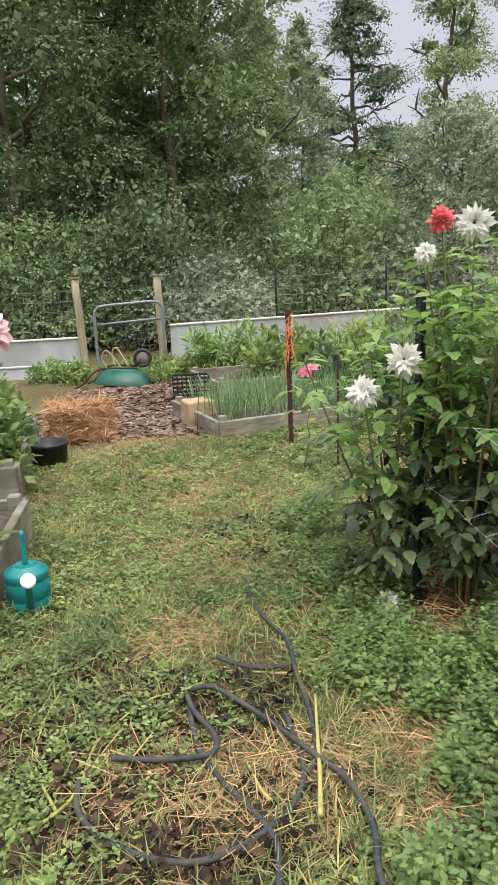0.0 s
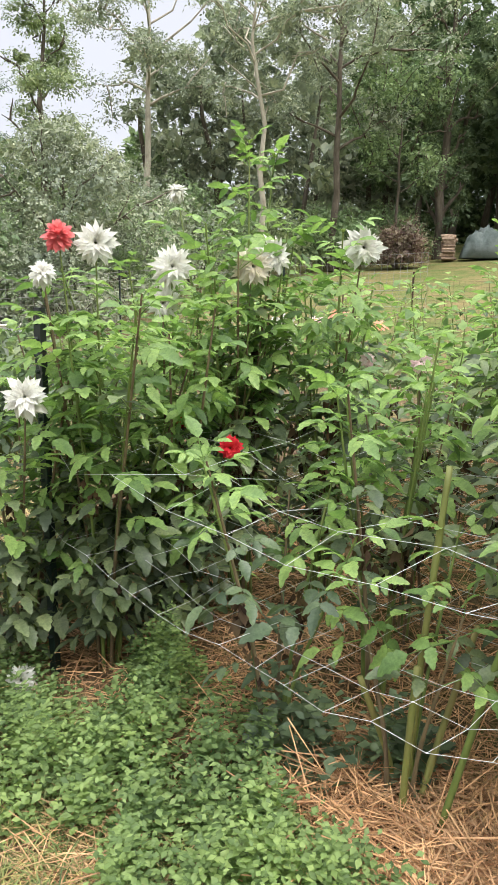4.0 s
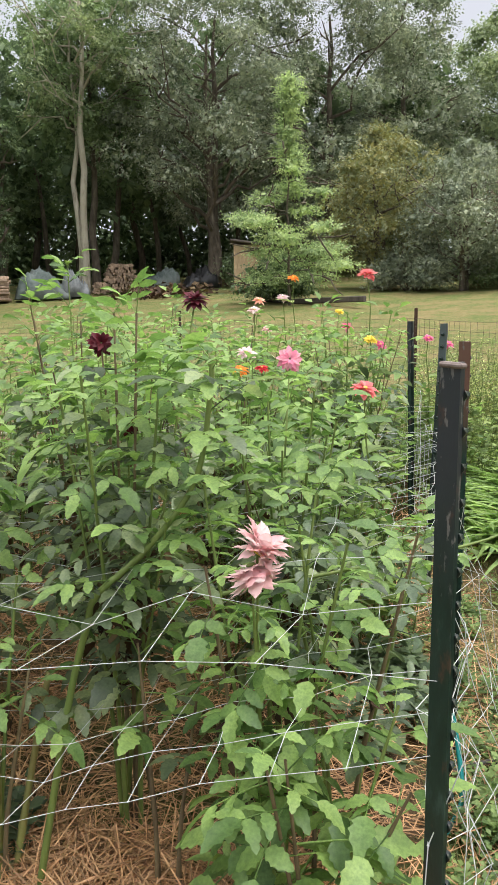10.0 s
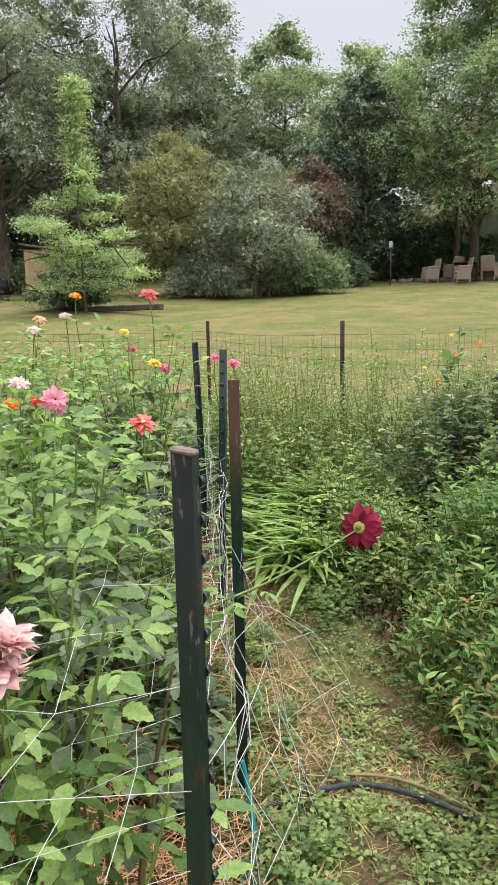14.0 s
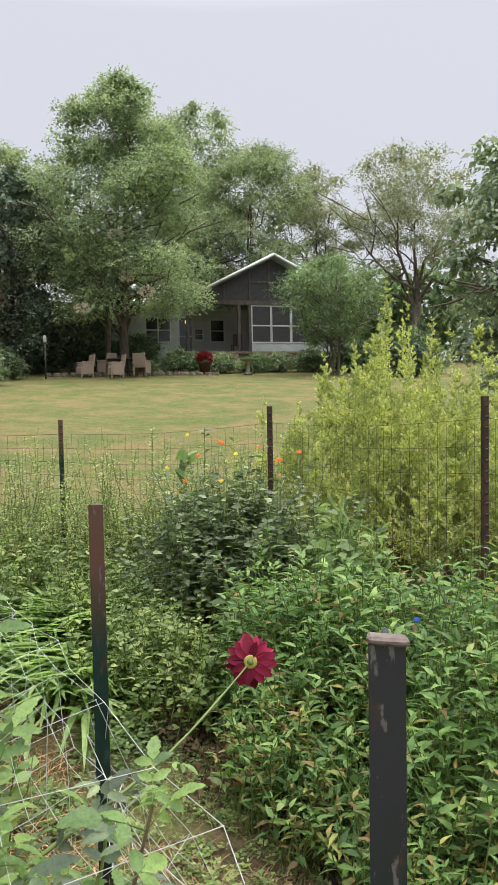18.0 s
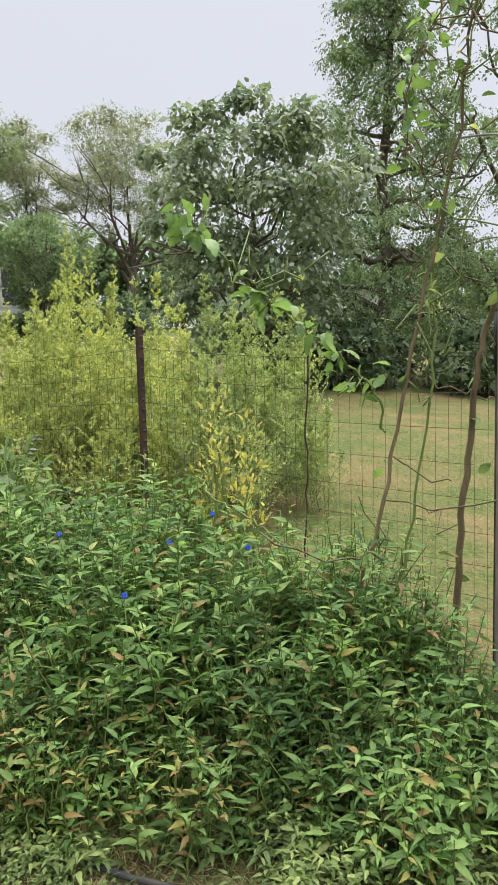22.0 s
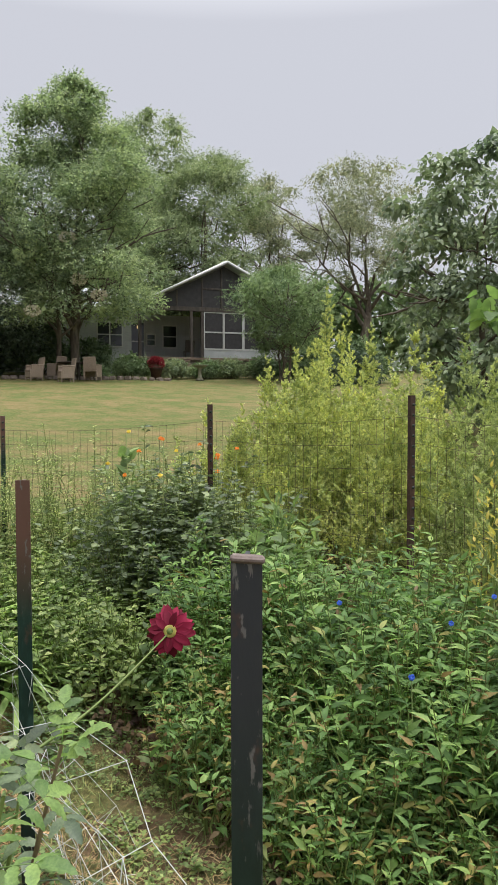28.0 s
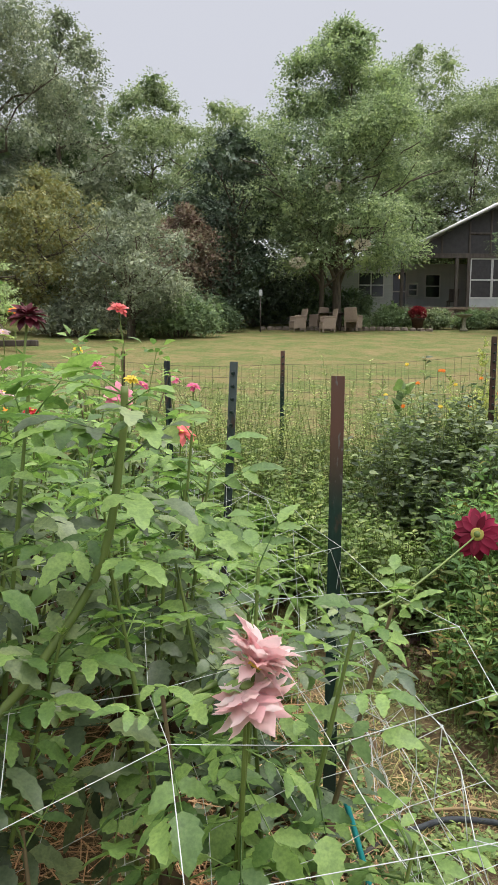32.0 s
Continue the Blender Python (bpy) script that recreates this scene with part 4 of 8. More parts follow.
def steel_post(name, x, y, top, label, group="fence posts", brown=False, stud_dir=-22, studs=True, lean=(0, 0), mat=None, foot=None, web=False):
    """A T-section steel post with studs down its flange."""
    z0 = (gz(x, y) if foot is None else foot)
    h = top - z0
    t = thing(name, pose(x, y, z0, 0, 0, stud_dir), label, "fence post", group)
    sec = [(0.004, -0.018), (0.004, 0.018), (0, 0.018), (-0.003, 0.004), (-0.030, 0.0025), (-0.030, -0.0025), (-0.003, -0.004), (0, -0.018)]
    k = len(sec)
    zs = np.concatenate([[-0.25], np.linspace(0, h, 8)])
    v = np.array([[(a + lean[0] * z / h, b + lean[1] * z / h, z) for a, b in sec] for z in zs])
    i, j = np.arange(len(zs) - 1)[:, None] * k, np.arange(k)[None]
    g = Geo().add(v.reshape(-1, 3), np.stack([i + j, i + (j + 1) % k, i + k + (j + 1) % k, i + k + j], -1).reshape(-1, 4))
    e = (len(zs) - 1) * k
    g.add(np.zeros((0, 3)), np.zeros((0, 4), int))
    g.f.append(np.array([[e, e + 1, e + 2, e + 7], [e + 3, e + 4, e + 5, e + 6], [e + 2, e + 3, e + 6, e + 7]]))
    me = g.mesh("post", False)
    part("post", me, mat or (M_TPOST_BROWN if brown else M_TPOST), t)
    if studs:
        n = int((h - 0.1) / 0.055)
        sm = STUD.get("mesh")
        for q in range(n):
            z = h - 0.05 - 0.055 * q
            part("stud", sm, None, t, "", pose((-0.029 if web else 0.004) + lean[0] * z / h, lean[1] * z / h, z, 0, 0, 180 if web else 0))
    return t


def post_paint(name, tip, base):
    """Green post paint, worn and browned over its top hand's width."""
    m, n, l, b = shader(name)
    f = noise_of(n, l, 14, 5, 0.7, stretch=(1, 1, 0.35))
    col = ramp(n, l, f, ((0.3, base), (0.55, tuple(c * 2.0 for c in base)), (0.72, tuple(c * 4.5 + 0.02 for c in base))))
    chips = noise_of(n, l, 60, 4, 0.6, stretch=(1, 1, 0.3))
    tc = n.new("ShaderNodeTexCoord")
    s = n.new("ShaderNodeSeparateXYZ")
    l.new(tc.outputs["Generated"], s.inputs[0])
    wob = n.new("ShaderNodeMath")
    wob.operation = "MULTIPLY_ADD"
    wob.inputs[1].default_value = 0.05
    l.new(f, wob.inputs[0])
    l.new(s.outputs["Z"], wob.inputs[2])
    col = mix(n, l, ramp(n, l, wob.outputs[0], ((0.80, (0, 0, 0)), (0.93, (1, 1, 1)))), col, tip)
    up = n.new("ShaderNodeMath")
    up.operation = "MULTIPLY"
    l.new(ramp(n, l, chips, ((0.585, (0, 0, 0)), (0.63, (1, 1, 1)))), up.inputs[0])
    l.new(ramp(n, l, s.outputs["Z"], ((0.72, (0, 0, 0)), (0.85, (1, 1, 1)))), up.inputs[1])
    rusty = noise_of(n, l, 18, 4, 0.7, stretch=(1, 1, 0.5))
    col = mix(n, l, ramp(n, l, rusty, ((0.57, (0, 0, 0)), (0.68, (0.8, 0.8, 0.8)))), col, (0.10, 0.05, 0.035))
    col = mix(n, l, up.outputs[0], col, (0.15, 0.145, 0.14))
    l.new(col, b.inputs["Base Color"])
    b.inputs["Roughness"].default_value, b.inputs["Metallic"].default_value = 0.36, 0.15
    bump(n, l, b, f, 0.4, 0.004)
    return m


M_TPOST = post_paint("green_post_paint", (0.033, 0.037, 0.044), (0.007, 0.016, 0.013))
M_TPOST_BROWN = post_paint("green_post_paint_brown_tip", (0.13, 0.065, 0.05), (0.007, 0.020, 0.016))
M_TPOST_GREY = post_paint("worn_grey_post_paint", (0.10, 0.12, 0.13), (0.018, 0.026, 0.026))
M_RUST = rough_mat("rusty_steel", ((0.3, (0.035, 0.018, 0.012)), (0.6, (0.09, 0.045, 0.03)), (0.85, (0.16, 0.09, 0.06))), 22, 0.8, relief=0.4, dirt=(0.03, 0.02, 0.018), depth=0.002)
stud_bm = bmesh.new()
bmesh.ops.create_cone(stud_bm, cap_ends=True, segments=6, radius1=0.009, radius2=0.006, depth=0.012)
bmesh.ops.transform(stud_bm, matrix=Matrix.Translation((0.006, 0, 0)) @ Matrix.Rotation(math.pi / 2, 4, "Y"), verts=stud_bm.verts)
STUD = {"mesh": bpy.data.meshes.new("stud")}
stud_bm.to_mesh(STUD["mesh"])
stud_bm.free()
STUD["mesh"].materials.append(M_TPOST)
for x, y in NF[4:-1]:
    steel_post("fence_post", x, y, gz(x, y) + 1.38, "dark steel fence post holding the wire fence", "north fence posts", studs=False)

# wheelbarrow lying upside down
wb = thing("wheelbarrow", pose(-1.13, 9.45, gz(-1.15, 9.45), 0, 0, -12) @ Matrix.Scale(0.72, 4), "green wheelbarrow lying upside down on the wood chips", "wheelbarrow")
bm = bmesh.new()
low = [bm.verts.new(p) for p in ((-0.42, -0.33, 0.12), (0.55, -0.33, 0.02), (0.55, 0.33, 0.02), (-0.42, 0.33, 0.12))]
hi = [bm.verts.new(p) for p in ((-0.25, -0.22, 0.34), (0.30, -0.20, 0.30), (0.30, 0.20, 0.30), (-0.25, 0.22, 0.34))]
bm.faces.new(hi)
for q in range(4):
    bm.faces.new((low[q], low[(q + 1) % 4], hi[(q + 1) % 4], hi[q]))
bmesh.ops.recalc_face_normals(bm, faces=bm.faces)
bmesh.ops.bevel(bm, geom=list(bm.edges), offset=0.03, segments=2, affect="EDGES")
part("tray", bm, M_TRAY, wb, "dented green metal tray", None, True).modifiers.new("thickness", "SOLIDIFY").thickness = 0.006
for s in (-1, 1):
    part("handle", Geo().add(*tube(smooth_line([(0.35, 0.12 * s, 0.36), (0.0, 0.2 * s, 0.37), (-0.35, 0.25 * s, 0.34), (-0.62, 0.27 * s, 0.10), (-0.78, 0.28 * s, 0.03)], 24), 0.015, 8)), M_RUST, wb)
    part("leg", Geo().add(*tube(smooth_line([(-0.18, 0.2 * s, 0.36), (-0.24, 0.22 * s, 0.55), (-0.18, 0.22 * s, 0.68), (-0.08, 0.2 * s, 0.62), (0.08, 0.16 * s, 0.36)], 24), 0.013, 8)), M_POSTWOOD, wb)
wheel = part("wheel", Geo().add(*tube([(0.14 * math.cos(a), 0, 0.14 * math.sin(a)) for a in np.linspace(0, 2 * np.pi, 25)], 0.030, 8, False)), M_RUBBER, wb, "", pose(0.42, 0, 0.52, 0, 0, 20))
part("rim", lathe([(0.0, -0.02), (0.04, -0.02), (0.10, -0.012), (0.115, 0.0), (0.10, 0.012), (0.04, 0.02), (0.0, 0.02)], 18), M_GREYWOOD, wheel, "", pose(0, 0, 0, 90))
part("fork", Geo().add(*tube([(0.25, 0.07, 0.36), (0.42, 0.06, 0.52)], 0.012, 6)).add(*tube([(0.25, -0.07, 0.36), (0.42, -0.06, 0.52)], 0.012, 6)), M_RUST, wb)

# straw bale
rng = np.random.default_rng(8)
bale = thing("straw_bale", pose(-1.02, 6.62, gz(-1.0, 6.6), 0, 0, 8), "loose crumbling straw bale on the wood chips", "straw bale")
part("bale_body", worn(slab(0.50, 0.42, 0.33, 0.05, 2), 0.03, 4), M_PINESTRAW, bale)
g = Geo()
n = 4200
face = rng.integers(0, 5, n)
u, v = rng.uniform(-0.5, 0.5, n), rng.uniform(-0.5, 0.5, n)
p = np.stack([np.where(face < 2, u * 0.5, np.where(face == 2, 0.25, np.where(face == 3, -0.25, u * 0.5))),
              np.where(face == 0, -0.21, np.where(face == 1, 0.21, v * 0.42)), np.where(face == 4, 0.33, (v + 0.5) * 0.33)], 1)
p += rng.normal(0, 0.012, p.shape)
scatter(g, NEEDLE, p, rng.normal(0, 1, p.shape) * (1, 1, 0.5), rng.normal(0, 1, p.shape), rng.uniform(0.06, 0.16, n))
part("loose_straw", g, M_PINESTRAW, bale)

# black pot, crate, log block, wire cage
pot = thing("plant_pot", pose(-1.06, 5.72, gz(-1.06, 5.72)), "round black plastic plant pot beside the raised bed", "plant pot")
part("body", lathe([(0.0, 0.0), (0.11, 0.0), (0.125, 0.02), (0.14, 0.17), (0.155, 0.172), (0.155, 0.20), (0.145, 0.20), (0.135, 0.05), (0.0, 0.05)], 22), M_BLACK, pot)
part("soil", lathe([(0.0, 0.09), (0.13, 0.085)], 16), M_SOIL, pot)
crate = thing("plastic_crate", pose(-0.15, 8.35, gz(-0.15, 8.3), 0, 0, 6), "black plastic lattice crate beside the raised bed", "crate")
for i in range(6):
    part("slat", slab(0.40, 0.012, 0.028, 0.003), M_BLACK, crate, "", pose(0, -0.15, 0.03 + i * 0.047))
    part("slat", slab(0.40, 0.012, 0.028, 0.003), M_BLACK, crate, "", pose(0, 0.15, 0.03 + i * 0.047))
    part("slat", slab(0.012, 0.30, 0.028, 0.003), M_BLACK, crate, "", pose(-0.2, 0, 0.03 + i * 0.047))
    part("slat", slab(0.012, 0.30, 0.028, 0.003), M_BLACK, crate, "", pose(0.2, 0, 0.03 + i * 0.047))
for i in range(9):
    part("upright", slab(0.014, 0.016, 0.30, 0.003), M_BLACK, crate, "", pose(-0.2 + i * 0.05, -0.152, 0.01))
part("bottom", slab(0.40, 0.30, 0.02, 0.004), M_BLACK, crate)
block = thing("log_block", pose(0.03, 6.86, gz(0.03, 6.8), 0, 0, 25), "short block of sawn timber standing on the mulch", "log")
part("block", worn(slab(0.26, 0.22, 0.24, 0.012), 0.008, 2, 4), M_STUMP, block)
cage = thing("wire_cage", pose(0.16, 6.45, gz(0.16, 6.4)), "small rusty wire plant support by the raised bed", "plant support")
for q in range(4):
    a = q * 1.57 + 0.4
    part("wire_leg", Geo().add(*tube([(0.12 * math.cos(a), 0.12 * math.sin(a), 0), (0.08 * math.cos(a), 0.08 * math.sin(a), 0.42)], 0.003, 4)), M_RUST, cage)
part("ring", Geo().add(*tube([(0.085 * math.cos(a), 0.085 * math.sin(a), 0.4) for a in np.linspace(0, 6.283, 17)], 0.003, 4)), M_RUST, cage)


# ---- raised beds ----
def raised_bed(x, y, ang, sx, sy, h, label, open_soil=True, fill=0.7):
    """A bed of four old boards with corner posts, filled with soil."""
    t = thing("raised_bed", pose(x, y, gz(x, y) - 0.02, 0, 0, ang), label, "raised bed")
    for i, (px, py, w, d) in enumerate(((sx / 2, 0, sx, 0.045), (sx / 2, sy, sx, 0.045), (0, sy / 2, 0.045, sy - 0.05), (sx, sy / 2, 0.045, sy - 0.05))):
        part("board", worn(slab(w, d, h, 0.006), 0.008, 3, i), M_GREYWOOD, t, "", pose(px, py, 0))
    for px, py in ((0.05, 0.05), (sx - 0.05, 0.05), (0.05, sy - 0.05), (sx - 0.05, sy - 0.05)):
        part("corner_post", slab(0.07, 0.07, h + 0.04, 0.008), M_GREYWOOD, t, "", pose(px, py, 0))
    bm = worn(slab(sx - 0.06, sy - 0.06, h * fill, 0), 0.02, 5)
    part("soil", bm, M_SOIL, t, "", pose(sx / 2, sy / 2, 0))
    return t


raised_bed(0.26, 6.22, 24, 2.0, 1.25, 0.17, "old wooden raised bed planted with green onions")
raised_bed(0.16, 8.45, 20, 2.4, 1.2, 0.21, "weathered wooden raised bed with leafy vegetables")
raised_bed(-2.571, 1.78, 7, 2.1, 2.05, 0.26, "weathered plank raised bed with bare dark soil", fill=0.8)
raised_bed(-3.16, 4.30, 12, 2.2, 1.7, 0.27, "grey plank raised bed full of leafy green plants")
rng = np.random.default_rng(31)
g = Geo()
n = 900
lx, ly = rng.uniform(0.1, 1.85, n), rng.uniform(0.12, 1.1, n)
ca, sa = math.cos(radians(24)), math.sin(radians(24))
p = np.stack([0.26 + ca * lx - sa * ly, 6.22 + sa * lx + ca * ly, np.full(n, 0.11)], 1)
scatter(g, blade((0, 0.012, 0.014, 0.01, 0), 0.15, 0.8), p, rng.normal(0, 0.25, (n, 3)) + (0, 0, 1), rng.normal(0, 1, (n, 3)), rng.uniform(0.25, 0.45, n))
tagged(part("onion_row", g, M_ONION), "dense blue-green onion leaves growing in the raised bed", "onions", kind="stuff")
for i, (x, y, h, r, lf, tp) in enumerate(((0.8, 9.1, 0.55, 0.45, M_WEED, ROUND), (1.5, 9.3, 0.6, 0.45, M_CREEPER, ROUND), (2.2, 9.5, 0.7, 0.5, M_WEED, ROUND), (0.35, 10.3, 0.65, 0.4, M_LILY, LANCE), (-0.15, 10.6, 0.55, 0.3, M_LILY, LANCE), (1.0, 10.6, 0.6, 0.5, M_WEED, ROUND), (1.9, 10.9, 0.6, 0.5, M_LIME_DULL, LANCE), (2.8, 10.6, 0.7, 0.6, M_DAHLIA_DARK, ROUND), (1.3, 7.9, 0.5, 0.35, M_DAHLIA_DARK, ROUND), (1.75, 7.6, 0.75, 0.4, M_WEED, ROUND), (2.3, 7.9, 0.95, 0.5, M_DAHLIA, ROUND), (1.8, 6.4, 0.7, 0.35, M_DAHLIA_DARK, ROUND), (2.6, 6.4, 1.0, 0.5, M_DAHLIA, ROUND))):
    bush("vegetable_plant", x, y, h, r, r, 560, 0.11 if tp is ROUND else 0.16, lf, "leafy green vegetable plant in the beds by the fence", 200 + i, tp, "plant", 0.5 if tp is not STRAP else 2.0, "vegetable plants", 14, M_STEM)
for i, (x, y, h, r) in enumerate(((-1.30, 5.00, 0.62, 0.34), (-1.48, 5.5, 0.72, 0.40), (-2.0, 5.2, 0.9, 0.5), (-2.1, 5.9, 0.8, 0.5), (-1.75, 6.1, 0.6, 0.4))):
    bush("leafy_crop", x, y, h + 0.2, r, r, 1300, 0.08, M_WEED if i % 2 else M_CREEPER, "dense leafy green crop in the plank bed", 230 + i, ROUND, "plant", 0.4, "leafy crops", 26, M_STEM)
for i in range(12):
    rngw = np.random.default_rng(240 + i)
    bush("weed_clump", rngw.uniform(-2.6, 0.4), rngw.uniform(9.6, 10.8), 0.28, 0.3, 0.3, 260, 0.07, M_WEED, "low green weeds growing along the gate", 240 + i, OVATE, "weeds", 0.3, "gate weeds", 10, M_STEM)

# ---- watering can ----
can = thing("watering_can", pose(-0.487, 3.22, gz(-0.5, 3.2) - 0.005, 0, 0, -70) @ Matrix.Scale(0.92, 4), "teal plastic watering can with a white rose, standing in the grass", "watering can")
part("body", lathe([(0.0, 0.0), (0.098, 0.0), (0.104, 0.012), (0.106, 0.06), (0.103, 0.065), (0.103, 0.075), (0.106, 0.08), (0.106, 0.15), (0.103, 0.155), (0.103, 0.165), (0.106, 0.17), (0.106, 0.196), (0.102, 0.206), (0.062, 0.226), (0.058, 0.232), (0.052, 0.232), (0.05, 0.226), (0.0, 0.222)], 28), M_TEAL, can)
part("spout", Geo().add(*tube(smooth_line([(0.095, 0, 0.05), (0.14, 0, 0.10), (0.20, 0, 0.19), (0.23, 0, 0.235)], 14), np.linspace(0.022, 0.013, 14), 10)), M_TEAL, can)
part("rose", lathe([(0.013, 0.0), (0.018, 0.01), (0.034, 0.03), (0.036, 0.036), (0.03, 0.042), (0.0, 0.044)], 18), M_WHITE, can, "round white sprinkler rose", pose(0.225, 0, 0.228, 0, 55))
part("handle", Geo().add(*tube(smooth_line([(-0.02, 0, 0.22), (-0.03, 0, 0.33), (-0.03, 0, 0.38), (-0.06, 0, 0.36), (-0.11, 0, 0.27), (-0.105, 0, 0.12)], 24), 0.013, 8)), M_TEAL, can)

# ---- posts by the path ----
rp = steel_post("rusty_post", 0.86, 5.95, 1.13, "rusty steel post with orange twine knotted round it", brown=True, mat=M_RUST)
rng = np.random.default_rng(9)
twine = thing("orange_twine", pose(0.86, 5.95, 0.0), "bright orange twine knotted round the rusty post", "twine")
for i in range(9):
    z = 0.80 + 0.035 * i + rng.normal(0, 0.015)
    a = np.linspace(0, 6.4, 14)
    part("loop", Geo().add(*tube(np.stack([0.03 * np.cos(a), 0.03 * np.sin(a), z + 0.03 * np.sin(a + i)], 1), 0.0035, 4)), M_ORANGE, twine)
for i in range(5):
    part("loose_end", Geo().add(*tube(bend((0, -0.02, 0.95 + 0.03 * i), (rng.normal(0, 0.05), -0.05, 0.75 - 0.05 * i), -0.02, 7, 0.012, rng), 0.003, 4)), M_ORANGE, twine)
tagged(part("rebar_stake", Geo().add(*tube(bend((1.14, 5.18, 0), (1.15, 5.17, 0.86), 0, 20, 0.0008, rng), 0.0085, 6)), M_RUST), "thin rusty reinforcing bar stuck in the grass", "stake")
strand("twine_line", [(0.86, 5.95, 0.55), (1.1, 5.3, 0.47), (1.24, 4.0, 0.62), (1.228, 3.08, 0.75)], 0.0022, M_WHITE, "thin pale string tied between the posts", "string", 30, 4)

# ---- hoses and stalks on the path ----
HO = "black rubber soaker hose snaking over the grass"
strand("soaker_hose", [(0.28, 2.57), (0.31, 2.35), (0.35, 2.15), (0.41, 2.02), (0.52, 1.86), (0.575, 1.76), (0.585, 1.66), (0.57, 1.45)], 0.0092, M_HOSE, HO, "hose", 60, 8, 0.034, "soaker hoses")
strand("soaker_hose", [(0.10, 2.07), (0.24, 2.06), (0.37, 2.075), (0.41, 2.11), (0.40, 2.18), (0.33, 2.30), (0.29, 2.42)], 0.0092, M_HOSE, HO, "hose", 50, 8, 0.05, "soaker hoses")
strand("soaker_hose", [(0.02, 1.99), (0.04, 1.88), (0.12, 1.78), (0.25, 1.71), (0.38, 1.69), (0.50, 1.74), (0.62, 1.86), (0.67, 2.0), (0.655, 2.15), (0.63, 2.3)], 0.0092, M_HOSE, HO, "hose", 60, 8, 0.034, "soaker hoses")
strand("soaker_hose", [(0.30, 2.42), (0.38, 2.44), (0.49, 2.34), (0.60, 2.21), (0.71, 2.06), (0.79, 1.94), (0.83, 1.76), (0.82, 1.60), (0.84, 1.4)], 0.0092, M_HOSE, HO, "hose", 60, 8, 0.05, "soaker hoses")
strand("soaker_hose", [(0.39, 2.66), (0.48, 2.60), (0.57, 2.58), (0.66, 2.60)], 0.0085, M_HOSE, HO, "hose", 30, 8, 0.035, "soaker hoses")
strand("soaker_hose", [(0.49, 3.33), (0.52, 3.12), (0.58, 2.95), (0.66, 2.77), (0.68, 2.55), (0.71, 2.32), (0.715, 2.10), (0.68, 2.0)], 0.0085, M_HOSE, HO, "hose", 60, 8, 0.034, "soaker hoses")
strand("yellow_stalk", [(0.735, 2.38), (0.725, 2.2), (0.715, 2.0), (0.70, 1.81)], np.linspace(0.004, 0.008, 16), M_YELLOWSTEM, "long yellowed lily stalk lying on the grass", "stalk", 16, 8, 0.05)
strand("yellow_stalk", [(0.26, 2.44), (0.17, 2.40), (0.08, 2.27), (0.03, 2.15), (0.02, 1.95), (-0.06, 1.82), (-0.18, 1.78)], np.linspace(0.0025, 0.006, 24), M_YELLOWSTEM, "curved yellow stalk lying in the weeds", "stalk", 24, 8, 0.03)
strand("yellow_stalk", [(-0.15, 2.45), (-0.16, 2.25), (-0.12, 2.05), (-0.02, 1.88)], np.linspace(0.0025, 0.0055, 20), M_YELLOWSTEM, "thin yellowed stalk among the weeds", "stalk", 20, 8, 0.03)
strand("yellow_stalk", [(0.50, 2.08), (0.54, 1.96), (0.57, 1.90)], np.linspace(0.003, 0.008, 12), M_YELLOWSTEM, "short yellow stalk by the hoses", "stalk", 12, 8, 0.03)
strand("dry_vine", [(0.62, 3.45), (0.78, 3.25), (0.88, 3.0), (0.88, 2.76), (0.82, 2.62), (0.68, 2.57), (0.52, 2.58)], 0.0035, M_STRAW, "coiled dry vine tendril lying on the grass", "vine", 50, 6, 0.02)
strand("dry_vine", [(0.55, 3.5), (0.74, 3.28), (0.85, 3.02), (0.86, 2.78), (0.80, 2.64), (0.62, 2.60)], 0.003, M_STRAW, "coiled dry vine tendril lying on the grass", "vine", 50, 6, 0.035)
tagged(part("cut_stalk_piece", Geo().add(*tube([(0.90, 1.80, gz(0.9, 1.8) + 0.014), (0.925, 1.86, gz(0.9, 1.8) + 0.016)], 0.011, 8)), M_STRAW), "short cut piece of dry stalk on the grass", "stalk")

# ---- dahlia bed ----
PA, PB, PC, PH, PD = (1.228, 3.077), (1.766, 0.715), (2.938, 0.931), (4.101, 1.304), (4.982, 1.62)
steel_post("t_post", *PA, 1.39, "black-green steel fence post at the dahlia bed's corner", "dahlia bed posts", stud_dir=200)
POST_B = steel_post("t_post", *PB, 1.468, "scuffed dark steel fence post with knobs along one side", "dahlia bed posts", stud_dir=158, web=True)
steel_post("t_post", *PC, 1.455, "dark green steel fence post with a brown worn tip", "dahlia bed posts", True, stud_dir=168, web=True)
steel_post("t_post", *PH, 1.493, "worn blue-grey steel fence post", "dahlia bed posts", stud_dir=160, mat=M_TPOST_GREY, lean=(0.0, 0.05))
steel_post("t_post", *PD, 1.495, "dark steel fence post leaning slightly", "dahlia bed posts", stud_dir=-22, lean=(0.02, 0.06))
lip = part("bent_lip", worn(slab(0.041, 0.020, 0.009, 0.003), 0.005, 4, 3), rough_mat("rusted_lip", ((0.3, (0.10, 0.07, 0.06)), (0.7, (0.24, 0.19, 0.17))), 60, 0.7, relief=0.5, depth=0.002), POST_B, "battered rusty top edge", POST_B.matrix_basis.inverted() @ pose(PB[0], PB[1], 1.462, 0, 0, 68))
BU, BV = np.array([0.971, 0.24]), np.array([-0.235, 0.972])     # along and across the bed


def bed_xy(u, v):
    return PB[0] + BU[0] * u + BV[0] * v, PB[1] + BU[1] * u + BV[1] * v


